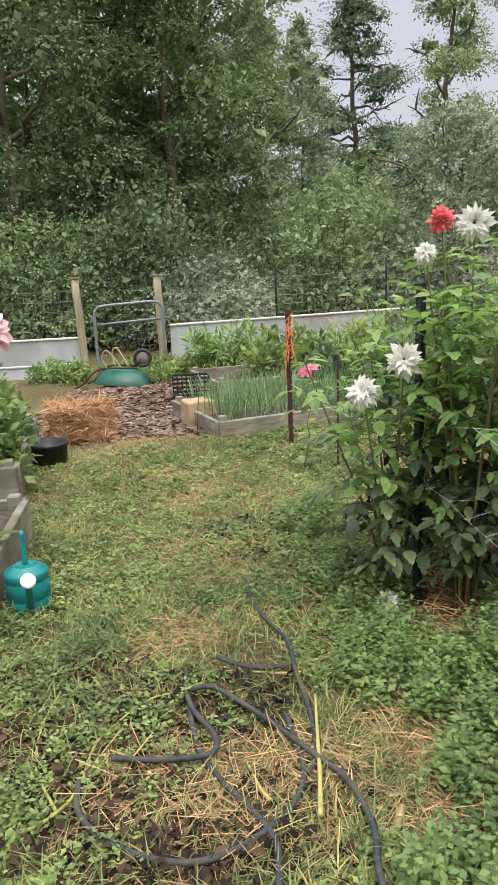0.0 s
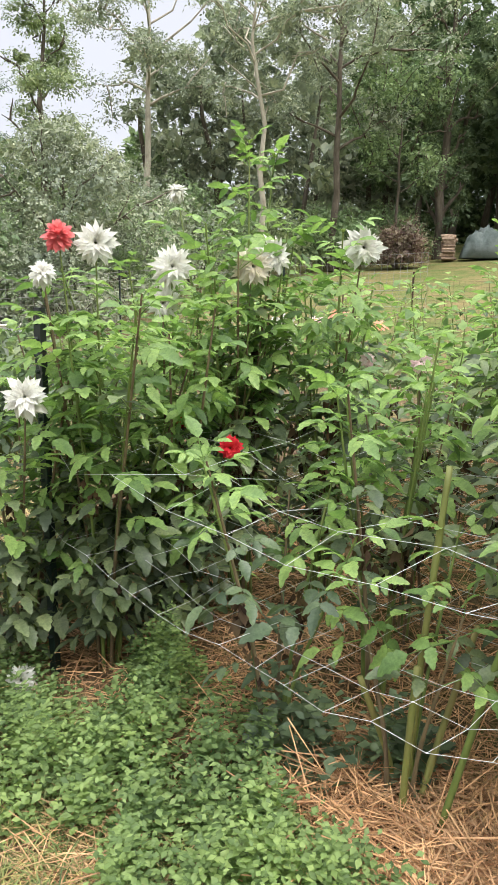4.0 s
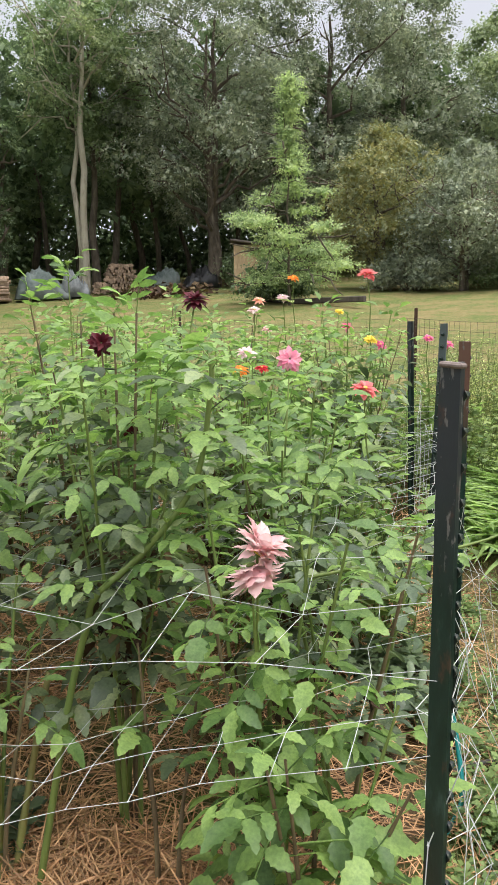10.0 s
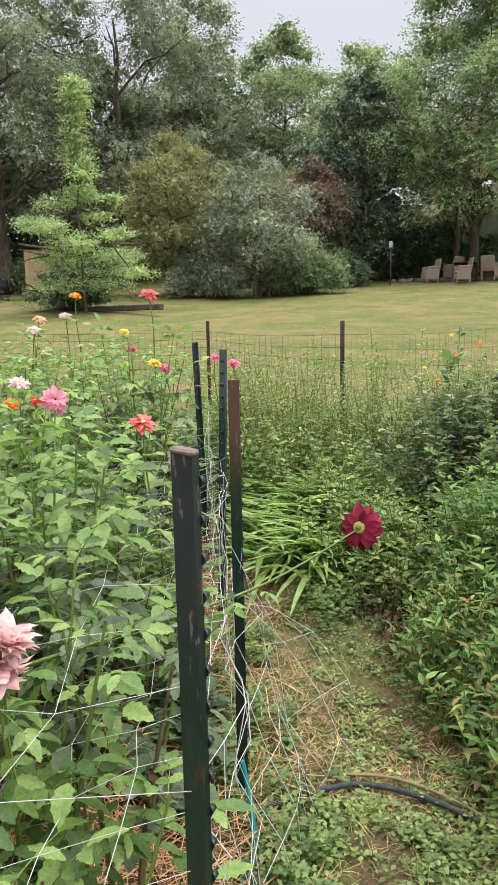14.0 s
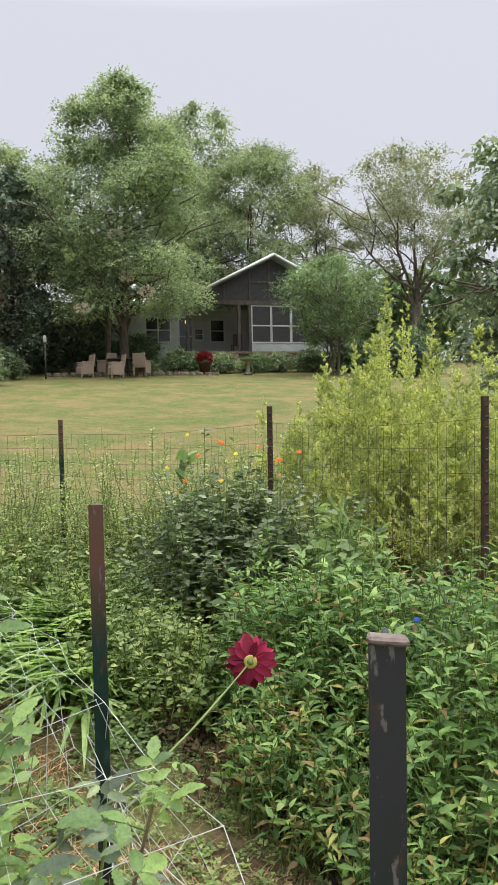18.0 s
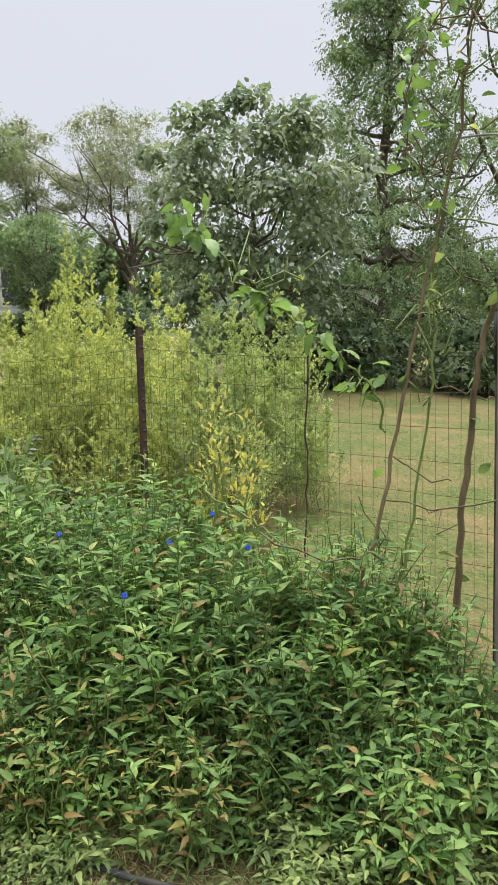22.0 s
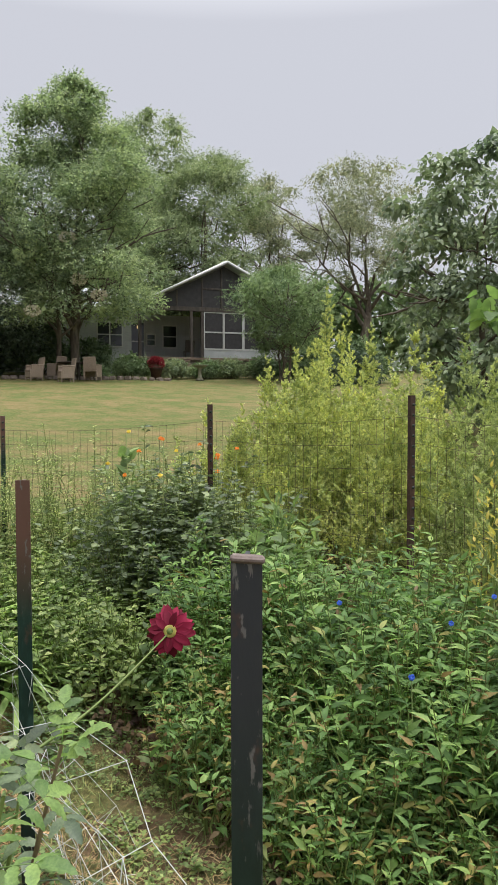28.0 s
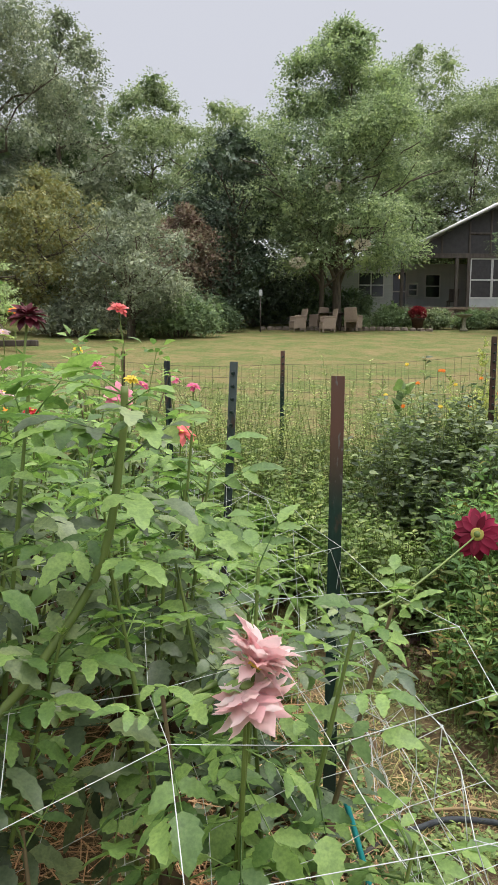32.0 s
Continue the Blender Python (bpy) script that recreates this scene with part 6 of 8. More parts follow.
for u, v, h in ((1.35, 0.45, 1.05), (1.75, 0.75, 1.15), (1.75, 1.35, 1.2), (1.9, 1.95, 1.2), (1.65, 2.5, 1.2), (2.3, 0.42, 1.1), (2.35, 0.95, 1.2), (2.4, 1.5, 1.2), (2.35, 2.1, 1.15), (2.3, 2.7, 1.2), (2.9, 0.5, 1.1), (2.95, 1.1, 1.2),
                (3.0, 1.7, 1.15), (2.95, 2.3, 1.1), (3.5, 0.5, 1.1), (3.55, 1.1, 1.15), (3.6, 1.8, 1.1), (3.6, 2.5, 1.05), (4.2, 0.7, 1.1), (4.2, 1.4, 1.1), (4.3, 2.1, 1.0), (1.0, 3.1, 1.15), (1.5, 3.2, 1.05), (2.1, 3.3, 1.05), (2.8, 3.2, 1.0)):
    x, y = bed_xy(u + rngd.normal(0, 0.06), v + rngd.normal(0, 0.06))
    seed += 1
    dahlia(x, y, h * rngd.uniform(1.0, 1.28), 7, seed, "bushy green dahlia in the crowded bed", "old" if seed % 3 else "dark", (), near=False, spread=0.22, young=0.30)


# ---- slender flowers standing above the far end of the bed ----
def tall_flower(name, x, y, z, facing, r, mat, form, label, seed, base=None, centre=None, leaves=18, leaf_mat_=None):
    rng = np.random.default_rng(seed)
    bx, by = base or (x + rng.normal(0, 0.06), y + rng.normal(0, 0.06))
    z0 = gz(bx, by)
    t = thing(name, pose(bx, by, z0), label, "flower", "tall flowers")
    line = bend((0, 0, -0.05), (x - bx, y - by, z - z0), -0.02, 9, 0.012, rng)
    part("stem", Geo().add(*tube(line, np.linspace(0.0065, 0.003, 9), 5, False)), M_STEM, t)
    g = Geo()
    k = rng.uniform(0.2, 0.93, leaves)
    p = np.array([line[int(q * 8)] for q in k])
    a = rng.uniform(0, 6.28, leaves)
    scatter(g, OVATE, p, np.stack([np.cos(a), np.sin(a), 0.4 + 0 * a], 1), np.tile((0, 0, 1.0), (leaves, 1)), rng.uniform(0.08, 0.15, leaves))
    part("leaves", g, leaf_mat_ or M_WEED, t)
    flower(t, (x - bx, y - by, z - z0), facing, r, mat, form, seed, "", centre)
    return t


UP = (-0.3, -0.3, 1)
for i, (x, y, z, r, mat, form, lab) in enumerate((
        (2.77, 3.47, 1.33, 0.05, F_PEACH, "zinnia", "peach-pink zinnia on a slender stem"), (2.93, 3.35, 1.28, 0.045, F_PEACH, "zinnia", "peach zinnia on a slender stem"),
        (2.57, 3.37, 1.31, 0.04, F_PALE, "zinnia", "pale pink zinnia on a slender stem"), (3.55, 4.54, 1.25, 0.06, F_PEACH, "zinnia", "salmon-pink zinnia behind the bed"),
        (5.71, 2.74, 1.81, 0.045, F_ORANGE, "zinnia", "orange zinnia on a long bare stem"), (5.60, 2.97, 1.65, 0.05, F_PEACH, "zinnia", "flat salmon zinnia on a stem"),
        (5.68, 2.81, 1.67, 0.05, F_PALE, "zinnia", "flat pale pink zinnia"), (5.41, 2.91, 1.58, 0.05, F_PALE, "zinnia", "pale pink zinnia above the bed"),
        (4.96, 1.92, 1.77, 0.055, F_CORAL, "double", "coral and yellow dahlia on a tall stem"), (5.37, 2.25, 1.56, 0.035, F_YELLOW, "zinnia", "small yellow zinnia on a thin stem"),
        (4.92, 2.03, 1.47, 0.04, F_MAGENTA, "zinnia", "bright pink zinnia above the bed"), (4.68, 1.80, 1.40, 0.04, F_YELLOW, "zinnia", "yellow zinnia above the dahlia bed"), (4.70, 1.75, 1.37, 0.04, F_MAGENTA, "zinnia", "bright pink zinnia above the bed"),
        (3.44, 1.41, 1.25, 0.055, F_CORAL, "zinnia", "coral-red zinnia above the bed"), (3.73, 2.01, 1.30, 0.032, F_RED, "zinnia", "small red zinnia above the bed"), (3.69, 2.10, 1.29, 0.04, F_ORANGE, "zinnia", "orange-red zinnia above the bed"),
        (5.54, 1.69, 1.38, 0.04, F_MAGENTA, "zinnia", "bright pink zinnia by the posts"), (5.57, 1.57, 1.34, 0.045, F_MAGENTA, "zinnia", "bright pink zinnia by the posts"),
        (4.73, 2.47, 1.46, 0.035, F_PINK, "zinnia", "soft pink zinnia above the bed"), (3.88, 2.17, 1.36, 0.05, F_PALE, "zinnia", "pale pink zinnia above the bed"), (0.94, 5.16, 0.77, 0.07, F_MAGENTA, "zinnia", "magenta zinnia beside the rusty post"))):
    tall_flower("zinnia", x, y, z, UP, r, mat, form, lab, 400 + i, None, F_YELLOW)
tall_flower("lily", -0.525, 3.21, 1.27, (0.6, -0.6, 0.5), 0.11, F_PINKLILY, "single", "pale pink lily bloom on a tall stalk", 440, (-0.75, 3.45), None, 14)


# ---- netting over the bed ----
def net(name, corner, nu, nv, label, seed, r=0.0008, wob=0.02):
    """Square-meshed plastic plant netting; corner(u, v) gives its place for u, v in 0 to 1."""
    rng = np.random.default_rng(seed)
    uu, vv = np.meshgrid(np.linspace(0, 1, nu + 1), np.linspace(0, 1, nv + 1), indexing="ij")
    p = corner(uu, vv) + rng.normal(0, wob, (nu + 1, nv + 1, 3))
    t = thing(name, pose(0, 0, 0), label, "plant netting")
    g = Geo()
    for i in range(nu + 1):
        g.add(*tube(p[i], r, 4, False))
    for j in range(nv + 1):
        g.add(*tube(p[:, j], r, 4, False))
    part("cord_mesh", g, M_NET, t)
    k = Geo()
    tip = np.array([(1, 0, 0), (-1, 0, 0), (0, 1, 0), (0, -1, 0), (0, 0, 1), (0, 0, -1)]) * r * 2.8
    oct_f = np.array([(0, 2, 4), (2, 1, 4), (1, 3, 4), (3, 0, 4), (2, 0, 5), (1, 2, 5), (3, 1, 5), (0, 3, 5)])
    q = p.reshape(-1, 3)
    k.add((q[:, None] + tip[None]).reshape(-1, 3), (oct_f[None] + (np.arange(len(q)) * 6)[:, None, None]).reshape(-1, 3))
    tagged(part("cord_knot", k, M_NET, t), kind="stuff")
    return t


M_NET = rough_mat("white_net_cord", ((0.3, (0.46, 0.47, 0.46)), (0.7, (0.66, 0.67, 0.66))), 40, 0.5, relief=0)


def over_bed(z_a, z_b, far):
    def corner(u, v):
        x = PB[0] + BU[0] * far * u + (PA[0] - PB[0]) * v
        y = PB[1] + BU[1] * far * u + (PA[1] - PB[1]) * v
        z = z_b + (z_a - z_b) * np.minimum(1, v * 3) - 0.05 * np.sin(np.pi * v) + 0.03 * np.sin(5 * u + 7 * v)
        return np.stack([x, y, z + 0.05 * u], -1)
    return corner


net("plant_netting", over_bed(0.60, 0.84, 3.4), 24, 18, "white plastic netting stretched flat through the dahlias", 1, wob=0.008, r=0.0007)
net("plant_netting", over_bed(0.92, 0.98, 3.2), 13, 10, "upper layer of white plastic netting among the dahlias", 2, wob=0.02, r=0.0007)


def side_drop(u, v):
    x = PB[0] + (PC[0] - PB[0]) * u * 1.05
    y = PB[1] + (PC[1] - PB[1]) * u * 1.05 - 0.16 * v ** 1.5 * (0.4 + u) + 0.03 * np.sin(9 * u + 4 * v)
    z = (0.84 + 0.04 * np.sin(3 * u)) * (1 - v) + v * (0.10 + 0.03 * np.sin(11 * u)) - 0.10 * np.sin(np.pi * u) * (1 - v)
    return np.stack([x, y, z], -1)


net("hanging_net", side_drop, 9, 5, "slack end of white netting hanging between the posts to the grass", 3, wob=0.016, r=0.0010)


def trailing(u, v):
    x = PC[0] - 0.05 + 0.55 * u + 0.1 * np.sin(4 * v)
    y = PC[1] + 0.02 - 0.55 * v * (0.6 + 0.4 * u) + 0.05 * np.sin(6 * u)
    z = 0.86 * (1 - np.minimum(1, v * 1.2)) ** 1.3 * (1 - 0.55 * u) + 0.10 + 0.04 * np.sin(8 * u + 5 * v)
    return np.stack([x, y, z + 0.05 * (x - 2.9)], -1)


net("hanging_net", trailing, 4, 4, "loose white netting spilling from the post onto the path", 4, wob=0.02, r=0.0008)


def far_side(u, v):
    x = PC[0] + (PD[0] - PC[0]) * u
    y = PC[1] + (PD[1] - PC[1]) * u + 0.02 * np.sin(12 * u)
    return np.stack([x, y, 0.95 * (1 - v) + 0.22 * v + 0.12 * u + 0.03 * np.sin(9 * u)], -1)


net("hanging_net", far_side, 10, 3, "white netting strung along the bed between the steel posts", 5, wob=0.012)
strand("garden_hose", [(2.55, 0.86, 0.10), (2.68, 0.84, 0.13), (2.76, 0.87, 0.24), (2.80, 0.90, 0.33)], 0.008, M_TEAL, "short end of teal garden hose hanging by the post", "hose", 30, 8)
strand("garden_hose", [(2.80, 0.90), (2.90, 0.80), (2.98, 0.66), (3.02, 0.55), (3.0, 0.38), (2.93, 0.22), (2.8, 0.05), (2.62, -0.05), (2.4, -0.22), (2.25, -0.36)], 0.009, M_HOSE, "black garden hose curving across the grass path", "hose", 70, 8, 0.025)
strand("dry_stalk", [(3.05, 0.62), (3.06, 0.45), (2.98, 0.25), (2.85, 0.1)], 0.005, M_STRAW, "dry straw-coloured stalk lying by the hose", "stalk", 30, 6, 0.03)

# ---- east side: fence, weeds, arbor ----
EF = ((2.55, -1.72), (4.37, -1.08), (5.72, -0.345), (6.915, 0.981), (8.7, 2.62), (9.5, 6.2), (9.0, 9.9))
TOPS = (1.62, 1.709, 1.671, 1.59, 1.60, 1.62, 1.60)
east = thing("wire_fence", pose(0, 0, 0), "rusty welded wire fence between the garden and the lawn", "fence")
for i, ((x0, y0), (x1, y1)) in enumerate(zip(EF[:-1], EF[1:])):
    part("wire_mesh", wire_panel(x0, y0, x1, y1, gz(x0, y0), gz(x1, y1), TOPS[i] - 0.11, TOPS[i + 1] - 0.11, 0.055 if i < 3 else 0.10, 11, 0.0010 if i < 3 else 0.0016, seed=20 + i), M_WIRE_RUST, east)
for i, (x, y) in enumerate(EF[1:]):
    steel_post("fence_post", x, y, TOPS[i + 1], "rusty brown steel fence post in the wire fence" if i != 2 else "thin dark steel fence post in the wire fence", "east fence posts", brown=True, mat=M_RUST if i != 2 else M_TPOST_BROWN, stud_dir=200, studs=i < 3)
tagged(part("wire_stay", Geo().add(*tube(bend((3.45, -1.40, gz(3.4, -1.4)), (3.42, -1.41, 1.60), 0, 24, 0.006, np.random.default_rng(3)), 0.004, 5)), M_RUST), "twisted rusty wire stay in the fence", "fence stay")


def weed_mound(name, spots, label, mat, tpl, size, count, seed, heights, category="weeds", rise=0.6, mat2=None, share=0.0, stems=True):
    """A bank of many leafy upright weeds: each weed a thin stem with leaves all the way up."""
    rng = np.random.default_rng(seed)
    t = tagged(thing(name, pose(0, 0, 0), label, category), kind="stuff")
    ga, gb, gs = Geo(), Geo(), Geo()
    pos, out, up, sz = [], [], [], []
    for _ in range(count):
        x0, y0, rx, ry, hh = spots[int(rng.integers(0, len(spots)))]
        a, r = rng.uniform(0, 6.283), math.sqrt(rng.random())
        x, y = x0 + rx * r * math.cos(a), y0 + ry * r * math.sin(a)
        z0 = gz(x, y)
        h = hh * (1 - 0.45 * r * r) * rng.uniform(0.65, 1.1)
        top = np.array([x + rng.normal(0, 0.22 * h), y + rng.normal(0, 0.22 * h), z0 + h])
        line = bend((x, y, z0 - 0.02), top, -0.02 * h, 5, 0.015, rng)
        if stems:
            gs.add(*tube(line, np.linspace(0.004, 0.0018, 5), 3, False))
        n = max(5, int(heights * h))
        k = np.sort(rng.uniform(0.22, 1.0, n)) ** 0.8
        idx = k * 4
        i0 = np.minimum(idx.astype(int), 3)
        p = line[i0] + (line[i0 + 1] - line[i0]) * (idx - i0)[:, None]
        an = np.arange(n) * 2.4 + rng.uniform(0, 6)
        o = np.stack([np.cos(an), np.sin(an), rise * (0.3 + k) + rng.normal(0, 0.2, n)], 1)
        pos.append(p), out.append(o), up.append(np.tile((0, 0, 1.0), (n, 1)) + rng.normal(0, 0.35, (n, 3))), sz.append(size * rng.uniform(0.6, 1.25, n) * (1.1 - 0.45 * k))
    pos, out, up, sz = map(np.concatenate, (pos, out, up, sz))
    second = rng.random(len(pos)) < share
    scatter(ga, tpl, pos[~second], out[~second], up[~second], sz[~second])
    part("foliage", ga, mat, t)
    if share:
        scatter(gb, tpl, pos[second], out[second], up[second], sz[second])
        part("dry_foliage" if mat2 in (M_MOUND_DRY, M_DEADLEAF) else "pale_foliage", gb, mat2, t)
    if stems:
        part("stems", gs, M_STEM, t)
    return t


WIDE = blade((0, 0.15, 0.145, 0.07, 0), 0.42, 0.22)
# big bank of smartweed between the path and the fence
weed_mound("smartweed_bank", ((3.25, -0.45, 0.55, 0.45, 0.78), (3.9, -0.35, 0.6, 0.45, 0.85), (3.1, -0.85, 0.5, 0.4, 0.8), (4.3, -0.1, 0.45, 0.4, 0.8), (3.75, -0.75, 0.5, 0.35, 0.9), (2.75, -0.75, 0.3, 0.3, 0.55)),
           "dense bank of green smartweed beside the path", M_MOUND, WIDE, 0.088, 1450, 501, 32, mat2=M_MOUND_DRY, share=0.08)
weed_mound("smartweed_bank", ((3.15, 0.0, 0.35, 0.2, 0.42), (3.7, 0.22, 0.4, 0.2, 0.5), (2.75, -0.35, 0.28, 0.25, 0.34), (3.3, -0.2, 0.4, 0.25, 0.6)), "smartweed with yellowing and brown lower leaves", M_MOUND, WIDE, 0.072, 560, 502, 34, mat2=M_MOUND_DRY, share=0.30)
weed_mound("nettle_bank", ((2.3, -1.1, 0.35, 0.3, 0.42), (2.65, -1.25, 0.22, 0.2, 0.62), (2.35, -0.75, 0.3, 0.2, 0.3), (2.0, -1.35, 0.35, 0.3, 0.42), (2.95, -1.2, 0.3, 0.2, 0.82), (2.85, -1.0, 0.28, 0.22, 0.74)), "tangled light green weeds at the arbor's foot", M_MOUND, WIDE, 0.08, 760, 503, 36, rise=0.3, mat2=M_MOUND_DRY, share=0.12)
# beyond the bank
weed_mound("lantana_bush", ((5.35, 0.15, 0.36, 0.34, 0.95), (5.7, -0.02, 0.38, 0.32, 1.12), (5.45, -0.3, 0.34, 0.3, 1.0), (5.15, -0.35, 0.3, 0.25, 0.8)), "dark green bush with small orange flowers by the fence", M_DAHLIA, OVATE, 0.072, 400, 504, 40, category="shrub", rise=0.3)
weed_mound("mixed_weeds", ((4.9, 0.75, 0.4, 0.3, 0.45), (5.6, 0.8, 0.45, 0.35, 0.55), (6.2, 0.55, 0.4, 0.4, 0.6), (6.3, 1.2, 0.4, 0.3, 0.6), (5.8, 1.5, 0.4, 0.3, 0.5), (4.5, 0.45, 0.3, 0.25, 0.5)), "mixed green weeds along the grass path", M_WEED, OVATE, 0.062, 640, 505, 34, rise=0.4, mat2=M_LIME_DULL, share=0.15)
weed_mound("bean_patch", ((4.6, -0.45, 0.35, 0.25, 0.7), (4.95, -0.5, 0.3, 0.2, 0.8), (4.4, 0.15, 0.3, 0.2, 0.5)), "broad-leaved pale green plants below the fence", M_CREEPER, ROUND, 0.13, 180, 506, 20, rise=0.3)
weed_mound("aster_row", ((6.3, 0.45, 0.3, 0.5, 1.1), (6.75, 1.3, 0.35, 0.5, 1.05), (7.2, 1.8, 0.5, 0.4, 0.95), (5.9, -0.05, 0.25, 0.25, 1.05)), "grey-green feathery asters along the wire fence", M_LIME_DULL, LANCE, 0.06, 420, 507, 60, rise=0.5, mat2=M_WEED, share=0.5)
rng = np.random.default_rng(12)
g = Geo()
n = 1150
ctr = np.array([(5.45, 1.05), (5.15, 0.85), (5.8, 1.15), (5.6, 0.75), (4.85, 1.0)])[rng.integers(0, 5, n)] + rng.normal(0, 0.13, (n, 2))
a = rng.uniform(0, 6.283, n)
scatter(g, STRAP, np.stack([ctr[:, 0], ctr[:, 1], ground_z(ctr[:, 0], ctr[:, 1])], 1), np.stack([np.cos(a), np.sin(a), rng.uniform(0.5, 1.6, n)], 1), np.tile((0, 0, 1.0), (n, 1)) - 0.6 * np.stack([np.cos(a), np.sin(a), 0 * a], 1), rng.uniform(0.32, 0.58, n))
tagged(part("daylily_clump", g, M_LILY), "clump of arching strap-leaved daylilies at the path's end", "daylilies", kind="stuff")


PLUME = (np.array([(0.36, 0.25, 0.03), (0, 1, -0.05), (-0.36, 0.25, 0.0)]), np.array([(0, 1, 2)]))


def feathery(x, y, h, r, count, mat, label, seed, name="goldenrod_clump", plume=0.027, group="goldenrod"):
    """A tall clump of feathery stems, each tapering to a plume."""
    rng = np.random.default_rng(seed)
    t = thing(name, pose(x, y, gz(x, y)), label, "tall weeds", group)
    gs, gl = Geo(), Geo()
    for _ in range(count):
        a, q = rng.uniform(0, 6.283), math.sqrt(rng.random())
        hh = h * (1 - 0.38 * q) * rng.uniform(0.55, 1.2)
        spire = _ % 4 == 0
        hh *= 1.22 if spire else 1.0
        line = bend((r * 0.85 * q * math.cos(a), r * 0.85 * q * math.sin(a), 0), (r * q * math.cos(a) + rng.normal(0, 0.08), r * q * math.sin(a) + rng.normal(0, 0.08), hh), -0.05, 8, 0.02, rng)
        gs.add(*tube(line, np.linspace(0.0035, 0.0012, 8), 3, False))
        m = int(26 * hh) + 4
        k = np.sort(rng.uniform(0.04, 0.98, m))
        i0 = np.minimum((k * 7).astype(int), 6)
        root = line[i0] + (line[i0 + 1] - line[i0]) * (k * 7 - i0)[:, None]
        an = np.arange(m) * 2.4 + rng.uniform(0, 6)
        side = unit(np.stack([np.cos(an), np.sin(an), rng.uniform(0.9, 1.7, m)], 1))
        reach = ((0.22 if spire else 0.30) * (1.02 - k) + 0.04) * rng.uniform(0.7, 1.2, m)
        n = 22
        u = (np.arange(n) + rng.random((m, n))) / n
        p = root[:, None] + side[:, None] * (reach[:, None] * u)[..., None]
        p[..., 2] -= 0.10 * reach[:, None] * u ** 2
        p = p.reshape(-1, 3)
        tip = line[rng.integers(5, 8, 14)] + rng.normal(0, 0.008, (14, 3))
        p = np.concatenate([p, tip])
        d = np.concatenate([np.repeat(side, n, 0), np.tile((0, 0, 1.0), (14, 1))]) + rng.normal(0, 0.55, p.shape)
        scatter(gl, PLUME, p, d, np.tile((0, 0, 1.0), (len(p), 1)) + rng.normal(0, 0.5, p.shape), rng.uniform(0.6, 1.3, len(p)) * plume)
    tagged(part("stem", gs, M_STEM, t), kind="stuff")
    tagged(part("plume", gl, mat, t), kind="stuff")
    return t


for i, (x, y, h, r, c, mat) in enumerate(((7.35, -1.85, 2.0, 0.6, 56, M_LIME), (6.75, -1.35, 1.55, 0.55, 50, M_LIME), (7.3, -1.0, 1.2, 0.5, 40, M_LIME), (6.5, -2.1, 1.75, 0.6, 52, M_LIME), (7.2, -2.7, 1.8, 0.55, 44, M_LIME), (6.1, -2.75, 1.7, 0.5, 44, M_LIME_DULL), (5.9, -1.75, 1.3, 0.5, 40, M_LIME), (6.4, -3.5, 1.75, 0.5, 40, M_LIME_DULL), (5.6, -3.0, 1.2, 0.45, 24, M_LIME_DULL), (5.3, -2.2, 1.05, 0.4, 22, M_LIME_DULL), (6.2, -0.9, 0.95, 0.4, 22, M_LIME))):
    feathery(x, y, h, r, c, mat, "tall lime-yellow feathery goldenrod beyond the wire fence" if mat is M_LIME else "tall grey-green feathery weeds beyond the fence", 520 + i)
bush("gold_shrub", 3.62, -1.10, 1.30, 0.26, 0.20, 420, 0.044, M_GOLD, "yellow-leaved shrub against the wire fence", 540, WIDE, rise=1.0, lumps=14, stem_mat=M_STEM)
bush("willow_weed", 5.0, -0.62, 0.95, 0.26, 0.22, 300, 0.11, M_CREEPER, "upright weed with long narrow leaves by the fence", 541, LANCE, "weeds", 1.0, "", 12, M_STEM)
milk = bush("milkweed_plant", 6.05, 0.15, 1.35, 0.12, 0.12, 60, 0.12, M_CREEPER, "tall single-stemmed plant with broad pale leaves", 542, OVATE, "plant", 0.5, "", 5, M_STEM)
rng = np.random.default_rng(14)
for i in range(14):
    x, y = rng.uniform(5.1, 5.95), rng.uniform(-0.4, 0.35)
    t = thing("orange_blossom", pose(x, y, gz(x, y)), "small orange blossom above the dark bush", "flower", "orange blossoms")
    part("stem", Geo().add(*tube([(0, 0, 0.2), (rng.normal(0, 0.02), rng.normal(0, 0.02), 1.0 + 0.12 * math.sin(i))], 0.002, 4)), M_STEM, t)
    flower(t, (0, 0, 1.01 + 0.12 * math.sin(i)), (-0.6, 0.2, 0.9), 0.016, F_ORANGE if i % 4 else F_YELLOW, "zinnia", 600 + i, "")
for i, (x, y, z) in enumerate(((2.97, -0.75, 0.85), (3.35, -0.85, 0.90), (3.6, -0.30, 0.86), (3.3, -0.62, 0.83), (3.05, -0.3, 0.75))):
    t = thing("dayflower", pose(x, y, gz(x, y)), "small blue dayflower among the smartweed", "flower", "blue dayflowers")
    part("stem", Geo().add(*tube([(0, 0, 0), (0.01, 0.01, z - gz(x, y))], 0.002, 4)), M_STEM, t)
    flower(t, (0.01, 0.01, z - gz(x, y)), (-0.7, 0.5, 0.6), 0.011, F_BLUE, "single", 630 + i, "")
g = Geo()
scatter(g, LANCE, np.array([(2.985, -0.18, 0.33), (2.96, -0.19, 0.31), (2.99, -0.21, 0.29)]), np.array([(-0.3, 0.3, -1), (-0.6, 0.2, -0.7), (0, 0.1, -1)]), np.array([(-1, 0.6, 0.2)] * 3), np.array([0.10, 0.09, 0.07]))
